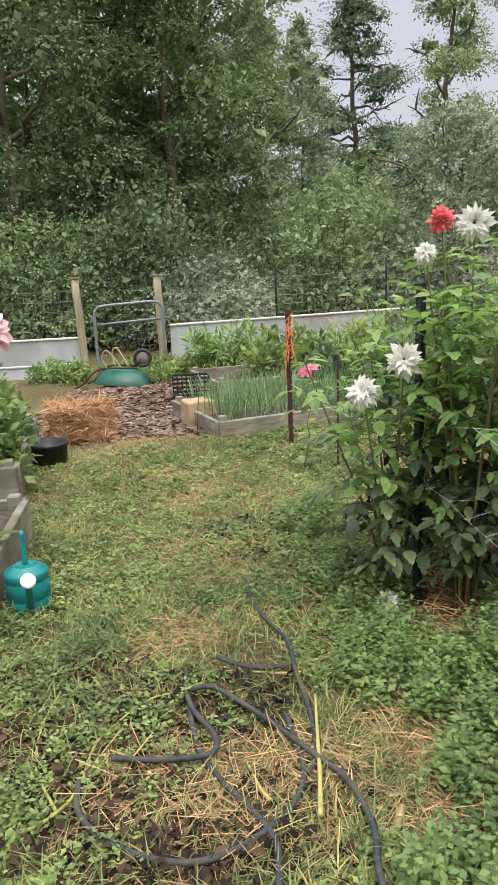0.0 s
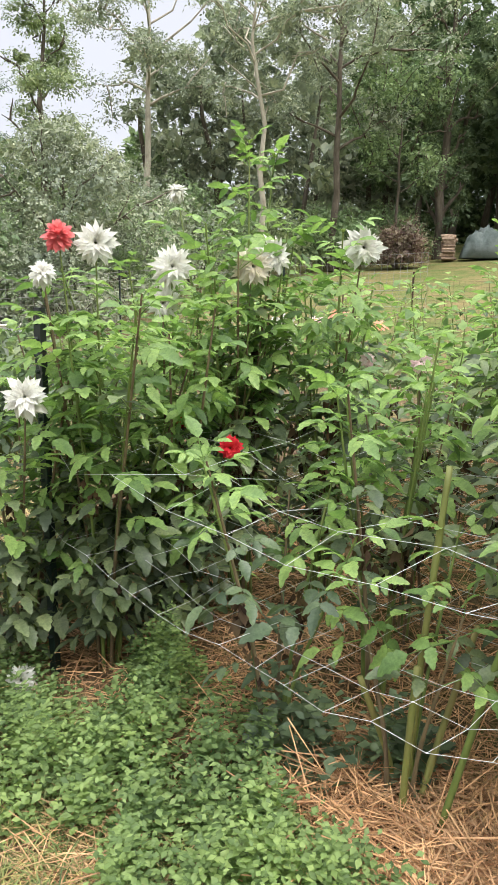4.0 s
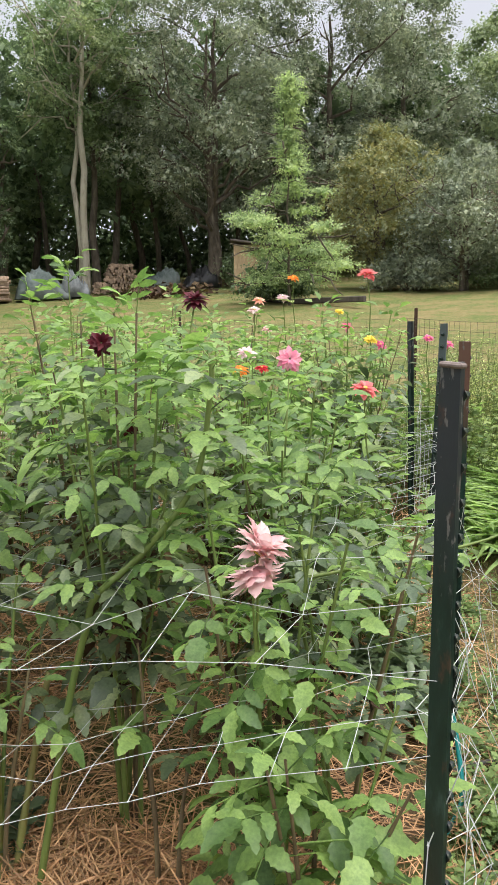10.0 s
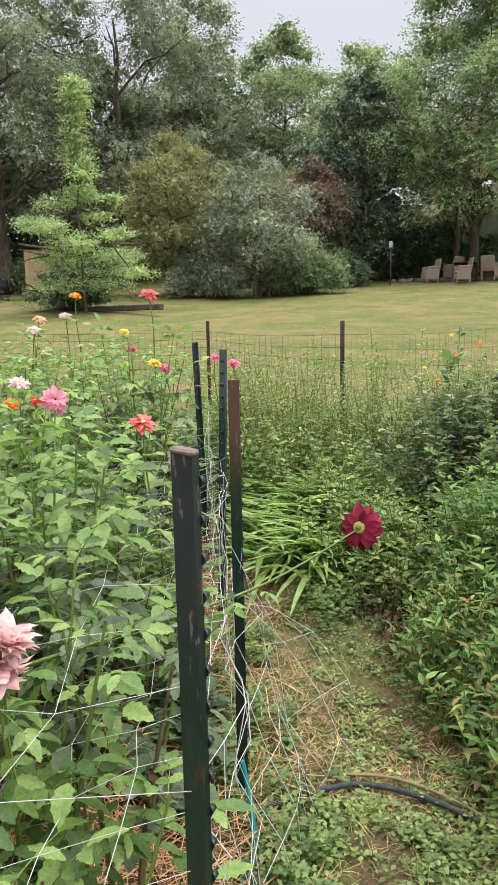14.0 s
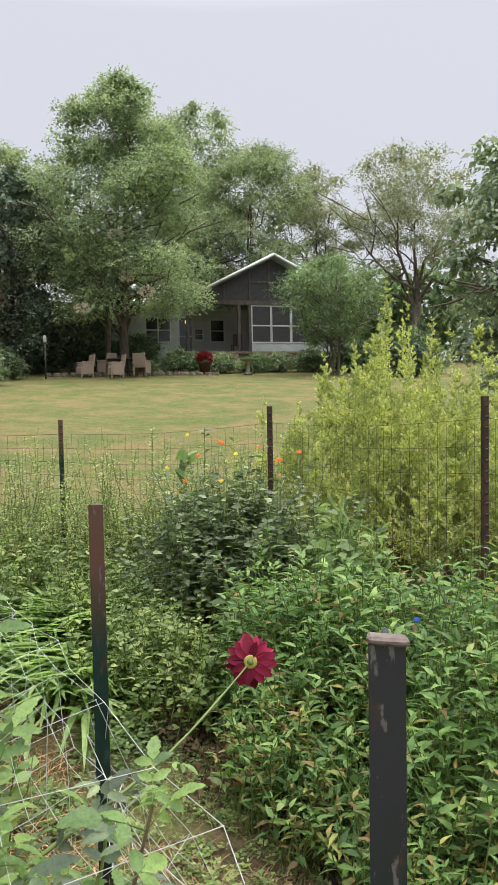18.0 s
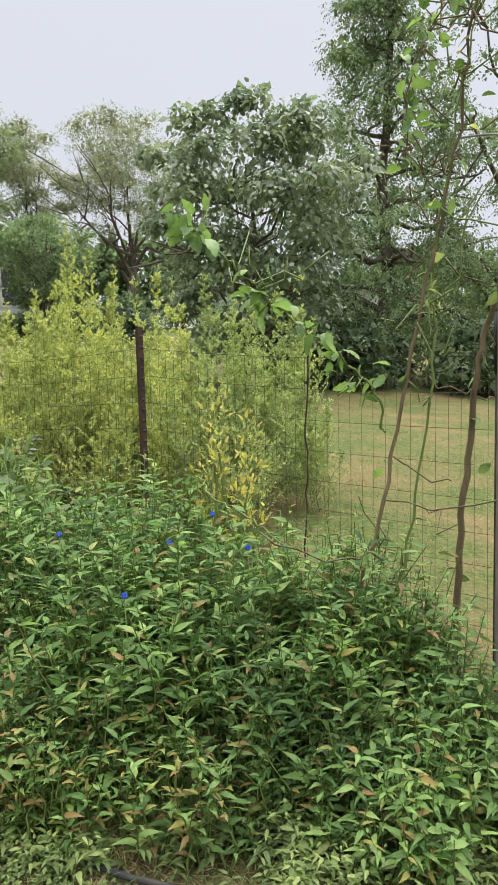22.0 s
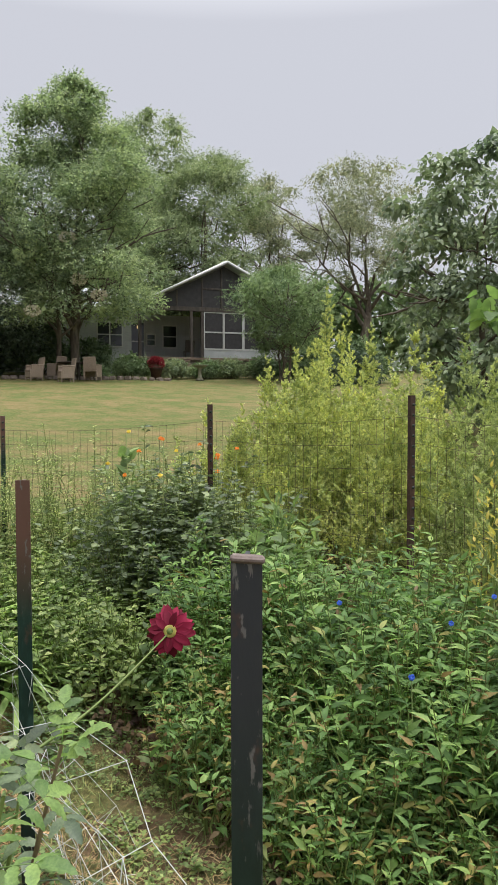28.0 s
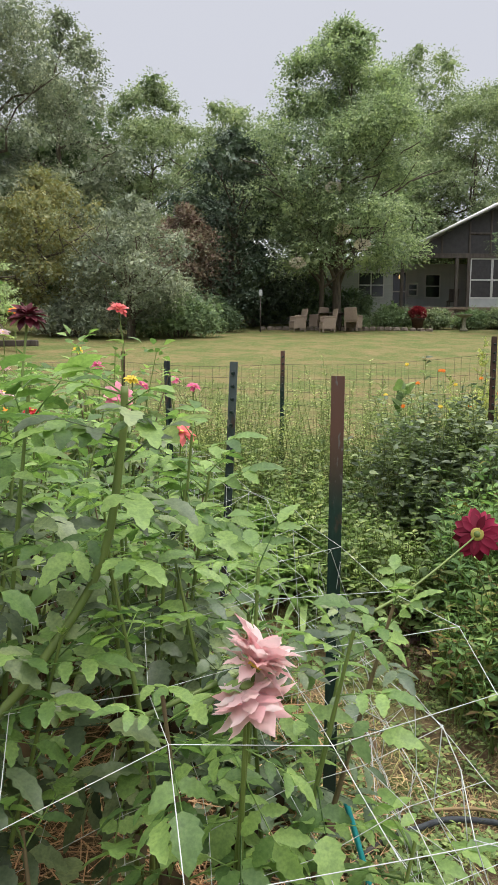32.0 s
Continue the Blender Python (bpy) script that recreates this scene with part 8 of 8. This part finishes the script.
def woodpile(x, y, ang, w, h, label, seed):
    """Split logs stacked in rows, their ends showing."""
    rng = np.random.default_rng(seed)
    t = thing("woodpile", pose(x, y, gz(x, y), 0, 0, ang), label, "woodpile", "woodpiles")
    nz = int(h / 0.115)
    for k in range(nz):
        nx = int(w * (1 - 0.35 * (k / nz) ** 2) / 0.135)
        for i in range(nx):
            part("log", log_me[int(rng.integers(0, 4))], None, t, "", pose((i - nx / 2 + 0.5 * (k % 2)) * 0.135 + rng.normal(0, 0.01), rng.normal(0, 0.04), 0.07 + k * 0.115, 0, rng.uniform(0, 360), rng.normal(0, 4)))
    return t


def tarp(x, y, ang, w, d, h, mat, label, seed):
    rng = np.random.default_rng(seed)
    nx, ny = 22, 14
    u, v = np.meshgrid(np.linspace(-1, 1, nx), np.linspace(-1, 1, ny), indexing="ij")
    z = h * np.clip(1 - np.maximum(np.abs(u) ** 3, np.abs(v) ** 3), 0, 1) ** 0.6
    z = z * (0.75 + 0.25 * np.sin(2.3 * u + seed)) + (0.10 * np.sin(7 * u + 4 * v + seed) + 0.07 * np.sin(15 * v - 6 * u) + rng.normal(0, 0.07, z.shape)) * (z > 0.05)
    i = np.arange(nx * ny).reshape(nx, ny)
    g = Geo().add(np.stack([u * w / 2, v * d / 2, z + 0.02], -1).reshape(-1, 3), np.stack([i[:-1, :-1], i[1:, :-1], i[1:, 1:], i[:-1, 1:]], -1).reshape(-1, 4))
    t = thing("tarpaulin", pose(x, y, gz(x, y) - 0.03, 0, 0, ang), label, "tarpaulin")
    ob = part("sheet", g, mat, t)
    ob.modifiers.new("thickness", "SOLIDIFY").thickness = 0.01
    return t


woodpile(21.7, 22.2, 45, 1.0, 1.0, "stacked firewood showing its cut ends under a tarp", 1)
tarp(22.9, 21.3, -42, 2.1, 1.4, 1.05, M_TARP, "rumpled grey-green tarp over a woodpile", 2)
tarp(23.9, 20.5, -42, 1.1, 1.0, 1.05, M_TARP_PALE, "pale grey tarp beside the woodpile", 3)
woodpile(26.3, 20.0, -40, 1.5, 1.25, "rounded stack of split brown firewood", 4)
woodpile(25.5, 20.5, -46, 0.6, 0.5, "small stack of split firewood at the pile's foot", 5)
tarp(27.6, 18.9, -50, 1.7, 1.3, 0.95, M_TARP, "dark green tarp over stacked wood", 6)
tarp(28.8, 17.6, -50, 1.6, 1.2, 0.8, M_BLACK, "black plastic sheet over stacked wood", 7)
sh = thing("garden_shed", pose(26.5, 13.9, gz(26.5, 13.9), 0, 0, 28), "small reddish wooden shed half hidden by a sapling", "shed")
part("body", slab(1.3, 1.3, 1.7, 0.02), M_STUMP, sh)
part("roof", slab(1.6, 1.6, 0.08, 0.02), M_DARKWOOD, sh, "", pose(0, 0, 1.72, 8))
for i in range(9):
    part("plank", slab(0.025, 0.13, 1.62, 0.004), M_STUMP, sh, "", pose(-0.665, -0.58 + i * 0.145, 0.03))
bed_edge = thing("bed_border", pose(21.0, 9.2, gz(21, 9.2), 0, 0, 60), "dark timber border round the sapling's bed", "garden edging")
part("timber", slab(5.2, 0.14, 0.16, 0.02), M_DARKWOOD, bed_edge)
g = Geo()
rng = np.random.default_rng(66)
n = 500
p = np.stack([24.6 + rng.normal(0, 1.1, n), 16.8 + rng.normal(0, 0.8, n), np.zeros(n)], 1)
p[:, 2] = ground_z(p[:, 0], p[:, 1]) + np.abs(rng.normal(0, 0.16, n))
scatter(g, DIAMOND, p, rng.normal(0, 1, p.shape) * (1, 1, 0.4), np.array([0, 0, 1.0]) + rng.normal(0, 0.5, p.shape), rng.uniform(0.15, 0.4, n))
tagged(part("brush_heap", g, M_DEADLEAF), "low heap of brown cut brush on the lawn", "brush heap", kind="stuff")

# ---- ground cover ----
def inside(x, y, u0, u1, v0, v1):
    """Whether places lie in a stretch of the dahlia bed."""
    dx, dy = x - PB[0], y - PB[1]
    u, v = dx * BU[0] + dy * BU[1], dx * BV[0] + dy * BV[1]
    return (u > u0) & (u < u1) & (v > v0) & (v < v1)


def field(count, x0, x1, y0, y1, seed):
    rng = np.random.default_rng(seed)
    return rng, rng.uniform(x0, x1, count), rng.uniform(y0, y1, count)


def patchy(x, y, s, seed):
    """A smooth uneven field between 0 and 1."""
    return 0.5 + 0.25 * (np.sin(s * x + seed) * np.cos(1.3 * s * y + 2 * seed) + np.sin(1.9 * s * x - 1.1 * s * y + 3 * seed))


def turf(name, count, x0, x1, y0, y1, seed, label, size=(0.05, 0.12), keep=None, mat=None, tpl=None, upright=1.2):
    rng, x, y = field(count, x0, x1, y0, y1, seed)
    ok = rng.random(count) < np.clip(1.9 * patchy(x, y, 2.6, seed) * patchy(x, y, 7.0, seed + 1) + 0.12, 0, 1) * 1.1
    ok &= ~inside(x, y, -0.05, 6, 0.02, 2.75)
    if keep is not None:
        ok &= keep(x, y)
    x, y = x[ok], y[ok]
    n = len(x)
    a = rng.uniform(0, 6.283, n)
    g = Geo()
    scatter(g, tpl or BLADE, np.stack([x, y, ground_z(x, y) - 0.004], 1), np.stack([np.cos(a), np.sin(a), rng.uniform(0.25, upright, n)], 1), np.stack([-np.cos(a) * 0.5, -np.sin(a) * 0.5, np.ones(n)], 1) + rng.normal(0, 0.2, (n, 3)), rng.uniform(*size, n))
    tagged(part(name, g, mat or M_GRASS), label, "grass", kind="stuff")


STALK = (np.array([(-0.010, 0, 0), (0.010, 0, 0), (0.008, 1, 0.01), (-0.008, 1, 0)]), np.array([(0, 1, 2), (0, 2, 3)]))
BLADE = (np.array([(-0.022, 0, 0), (0.022, 0, 0), (0.018, 0.55, 0.04), (-0.018, 0.55, 0.04), (0, 1, -0.12)]), np.array([(0, 1, 2), (0, 2, 3), (3, 2, 4)]))
path_ok = lambda x, y: (y < 6.2) | (x > 0.2)
turf("grass", 66000, -1.0, 2.0, 1.2, 4.2, 1, "patchy trodden grass on the garden path", (0.03, 0.13), path_ok)
turf("grass", 45000, -2.0, 1.6, 4.0, 7.0, 2, "patchy grass before the raised beds", (0.05, 0.12), path_ok)
turf("grass", 56000, 1.6, 5.2, -0.9, 1.6, 3, "short worn grass on the side path", (0.03, 0.08))
turf("grass", 16000, 1.4, 3.4, -1.9, 0.2, 4, "weedy grass by the arbor", (0.04, 0.10))
turf("dry_grass", 46000, -1.2, 2.2, 1.2, 6.4, 5, "dry straw-coloured grass lying on the path", (0.05, 0.14), lambda x, y: patchy(x, y, 1.5, 2.0) > 0.33, M_STRAW, STALK, 0.35)
turf("dry_grass", 22000, 2.4, 5.2, -0.3, 1.2, 6, "dry worn grass on the side path", (0.03, 0.09), lambda x, y: patchy(x, y, 2.0, 1.0) > 0.42, M_STRAW, BLADE, 0.35)
turf("lawn_grass", 22000, 6.4, 14.0, -4.0, 8.0, 7, "mown lawn beyond the wire fence", (0.05, 0.10))


PETIT = (np.array([(0, 0, 0), (0.30, 0.55, 0.05), (0, 1, -0.06), (-0.30, 0.55, 0.05)]), np.array([(0, 1, 2), (0, 2, 3)]))


turf("lawn_grass", 30000, 2.9, 9.5, -7.0, -1.6, 8, "mown lawn beside the arbor", (0.04, 0.09))


def creeper(name, spots, count, size, mat, label, seed, height=0.10, tpl=None):
    """Low leafy ground weeds in patches: little sprigs of several leaves."""
    rng = np.random.default_rng(seed)
    w = rng.integers(0, len(spots), count)
    sp = np.array(spots)
    a, r = rng.uniform(0, 6.283, count), np.sqrt(rng.random(count))
    x, y = sp[w, 0] + sp[w, 2] * r * np.cos(a), sp[w, 1] + sp[w, 3] * r * np.sin(a)
    ok = 0.6 * patchy(x, y, 7.0, seed) + 0.4 * patchy(x, y, 17.0, seed + 2) + rng.normal(0, 0.10, count) > 0.42
    x, y, a, r = x[ok], y[ok], a[ok], r[ok]
    count = len(x)
    h = height * rng.uniform(0.2, 1.2, count) * (1.15 - 0.6 * r) * (0.25 + 0.6 * patchy(x, y, 7.0, seed) + 0.7 * patchy(x, y, 17.0, seed + 2))
    g = Geo()
    k = 6
    for j in range(k):
        an = a * 3 + j * 2.4 + rng.normal(0, 0.3, count)
        z = ground_z(x, y) + h * (0.35 + 0.65 * j / (k - 1))
        out = np.stack([np.cos(an), np.sin(an), 0.25 + 0 * an], 1)
        scatter(g, tpl or PETIT, np.stack([x, y, z], 1) + out * size * 0.12, out + rng.normal(0, 0.15, out.shape), np.tile((0, 0, 1.0), (count, 1)) + rng.normal(0, 0.25, out.shape), size * rng.uniform(0.6, 1.25, count) * (1.1 - 0.09 * j))
    tagged(part(name, g, mat), label, "weeds", kind="stuff")


creeper("ground_weeds", ((1.45, 2.45, 0.28, 0.35), (1.30, 1.95, 0.25, 0.30), (1.05, 2.55, 0.22, 0.35), (1.55, 2.75, 0.12, 0.2), (1.15, 1.5, 0.3, 0.25), (1.45, 1.75, 0.16, 0.25), (1.0, 3.3, 0.25, 0.4), (0.9, 4.0, 0.25, 0.4), (1.35, 2.3, 0.3, 0.4), (1.5, 1.55, 0.14, 0.3)), 5200, 0.034, M_CREEPER, "bright green creeping weeds at the edge of the dahlia bed", 801, 0.24)
creeper("ground_weeds", ((-0.1, 1.8, 0.35, 0.3), (0.1, 2.3, 0.4, 0.4), (-0.3, 2.6, 0.4, 0.4), (0.4, 3.2, 0.6, 0.5), (0.0, 4.2, 0.8, 0.7), (0.95, 5.0, 0.5, 0.6), (1.0, 1.5, 0.35, 0.3), (0.9, 2.9, 0.3, 0.5), (-0.2, 1.7, 0.25, 0.25)), 5200, 0.028, M_WEED, "small green weeds in the trodden grass", 802, 0.07)
creeper("ground_weeds", ((2.75, 0.75, 0.3, 0.14), (3.2, 0.95, 0.35, 0.14), (3.7, 1.12, 0.35, 0.14), (2.4, 0.7, 0.25, 0.12), (2.25, 0.45, 0.25, 0.2), (4.3, 0.85, 0.3, 0.2)), 1200, 0.032, M_CREEPER, "green creeping weeds under the netting", 803, 0.14)
creeper("ground_weeds", ((3.3, 0.45, 0.5, 0.25), (2.75, 0.45, 0.35, 0.2), (3.9, 0.6, 0.4, 0.25), (2.4, 0.15, 0.3, 0.25), (2.9, 0.2, 0.3, 0.2)), 1300, 0.026, M_WEED, "low green weeds on the worn side path", 808, 0.05)
creeper("ground_weeds", ((0.0, 4.4, 0.9, 0.7), (0.7, 5.2, 0.8, 0.7), (-0.5, 5.4, 0.7, 0.6), (0.5, 3.6, 0.6, 0.5), (-0.5, 3.4, 0.6, 0.6), (0.8, 6.3, 0.7, 0.5)), 4200, 0.036, M_WEED, "tufts of green weeds along the garden path", 809, 0.07)
weed_mound("zinnia_foliage", ((5.45, 2.75, 0.45, 0.35, 1.05), (4.9, 2.05, 0.4, 0.35, 1.0), (3.75, 2.05, 0.35, 0.3, 0.95), (3.5, 1.5, 0.3, 0.25, 0.9), (5.5, 1.75, 0.35, 0.3, 0.85), (4.4, 2.6, 0.4, 0.3, 1.0)), "leafy bright green zinnia plants at the far end of the bed", M_DAHLIA_YOUNG, ROUND, 0.085, 330, 509, 34, category="flowers", rise=0.4, mat2=M_WEED, share=0.4)
creeper("ground_weeds", ((1.4, 2.35, 0.35, 0.45), (1.2, 1.75, 0.3, 0.35), (1.05, 2.8, 0.2, 0.4), (1.45, 1.6, 0.2, 0.25)), 700, 0.032, M_CREEPER, "taller leafy weeds along the bed's edge", 819, 0.20)
creeper("strawberry_patch", ((2.95, 1.15, 0.18, 0.16), (3.25, 1.25, 0.15, 0.12)), 140, 0.085, M_DAHLIA_DARK, "dark green broad-leaved clump under the netting", 804, 0.16)
creeper("ground_weeds", ((2.6, -0.35, 0.4, 0.25), (2.2, -0.55, 0.35, 0.25), (2.1, -0.95, 0.3, 0.3), (3.0, 0.05, 0.35, 0.15)), 1200, 0.045, M_WEED, "green weeds at the foot of the smartweed bank", 805, 0.14, WIDE)
creeper("ground_weeds", ((4.6, 0.75, 0.4, 0.2), (5.2, 1.35, 0.4, 0.25), (4.2, 0.2, 0.25, 0.15)), 700, 0.05, M_WEED, "green weeds beside the side path", 806, 0.12)
creeper("nettle_clump", ((1.80, 2.05, 0.14, 0.14), (1.72, 2.2, 0.12, 0.14), (1.95, 1.95, 0.10, 0.1)), 130, 0.06, M_DAHLIA_DARK, "dark green weeds among the dahlia stems", 807, 0.28)


def litter(name, count, spots, size, mat, label, seed, tpl, flat=0.18, height=0.05, category="litter"):
    rng = np.random.default_rng(seed)
    sp = np.array(spots)
    w = rng.integers(0, len(spots), count)
    x, y = sp[w, 0] + sp[w, 2] * rng.uniform(-1, 1, count), sp[w, 1] + sp[w, 3] * rng.uniform(-1, 1, count)
    z = ground_z(x, y) + height * rng.random(count) ** 1.5 + 0.006
    a = rng.uniform(0, 6.283, count)
    g = Geo()
    scatter(g, tpl, np.stack([x, y, z], 1), np.stack([np.cos(a), np.sin(a), rng.normal(0, flat, count)], 1), np.tile((0, 0, 1.0), (count, 1)) + rng.normal(0, 0.6, (count, 3)), rng.uniform(*size, count))
    tagged(part(name, g, mat), label, category, kind="stuff")


M_DEADDARK = leaf_mat("rotting_leaf", greens((0.02, 0.014, 0.012), (0.04, 0.028, 0.022), (0.08, 0.05, 0.035), (0.14, 0.09, 0.06)), 0.8, 0.2, 0.05, gain=1.0)
bed_spots = [(*bed_xy(u, v), 0.32, 0.32) for u in (0.3, 0.65, 1.1, 1.6, 2.2, 2.9, 3.6) for v in (0.1, 0.6, 1.1, 1.6, 2.1, 2.6)]
litter("pine_straw", 26000, bed_spots, (0.08, 0.20), M_PINESTRAW, "thick rusty pine straw mulch under the dahlias", 811, STALK, 0.22, 0.06, "mulch")
litter("pine_straw", 12000, [(*bed_xy(u, v), 0.28, 0.3) for u, v in ((0.0, 0.3), (0.05, 0.75), (0.25, 0.5), (0.35, 1.0), (0.3, 0.2))], (0.08, 0.20), M_PINESTRAW, "thick rusty pine straw mulch along the bed's edge", 812, STALK, 0.25, 0.07, "mulch")
litter("pine_straw", 2600, ((0.62, 2.0, 0.22, 0.25), (0.35, 3.75, 0.25, 0.2), (0.45, 4.6, 0.35, 0.15), (0.3, 1.95, 0.22, 0.18), (1.15, 1.7, 0.18, 0.15), (0.25, 2.85, 0.14, 0.12), (1.05, 2.2, 0.15, 0.15)), (0.05, 0.15), M_PINESTRAW, "loose rusty pine straw blown over the grass path", 817, STALK, 0.2, 0.035, "mulch")
litter("dry_straw", 5200, ((0.3, 4.9, 0.5, 0.5), (0.45, 3.55, 0.35, 0.3), (1.5, 3.7, 0.3, 0.3), (-0.6, 6.2, 0.5, 0.4), (0.4, 1.9, 0.4, 0.3), (1.0, 2.0, 0.3, 0.3)), (0.05, 0.14), M_STRAW, "scattered dry straw on the grass", 813, STALK, 0.15, 0.03)
litter("dead_leaves", 4600, ((0.45, 1.8, 0.4, 0.25), (0.1, 1.9, 0.25, 0.2), (0.35, 2.4, 0.3, 0.2), (-0.1, 2.4, 0.3, 0.3), (0.55, 3.9, 0.3, 0.3), (-0.15, 2.1, 0.2, 0.2), (0.35, 1.75, 0.3, 0.1)), (0.015, 0.05), M_DEADDARK, "curled dark dead leaves along the hoses", 814, OVATE, 0.5, 0.03)
litter("dead_leaves", 1500, ((4.1, 0.42, 0.3, 0.14), (3.6, 0.2, 0.3, 0.12), (3.2, 0.1, 0.2, 0.1), (4.5, 0.5, 0.3, 0.15)), (0.015, 0.05), M_DEADLEAF, "brown dead leaves beside the side path", 815, OVATE, 0.6, 0.10)
litter("wood_chips", 14000, ((-0.75, 8.0, 0.95, 1.3), (-0.6, 9.0, 0.7, 0.6), (-0.5, 7.0, 0.7, 0.6)), (0.02, 0.075), M_CHIP, "grey-brown wood chip mulch before the gate", 816, (np.array([(-0.2, 0, 0), (0.2, 0, 0.02), (0.16, 1, 0.04), (-0.16, 1, 0)]), np.array([(0, 1, 2, 3)])), 0.12, 0.03, "mulch")
tagged(part("fallen_petals", Geo().add(np.array([(-0.42, 5.25, 0.05), (-0.36, 5.26, 0.05), (-0.38, 5.31, 0.06), (-0.44, 5.30, 0.055)]), [[0, 1, 2, 3]]), F_RED), "few red fallen petals lying in the grass", "petals")
flower(thing("fallen_bloom", pose(1.10, 3.02, 0.05), "white spent bloom fallen at the post's foot", "flower"), (0, 0, 0.02), (-0.5, -0.8, 0.4), 0.06, F_WHITE, "shaggy", 990, "")
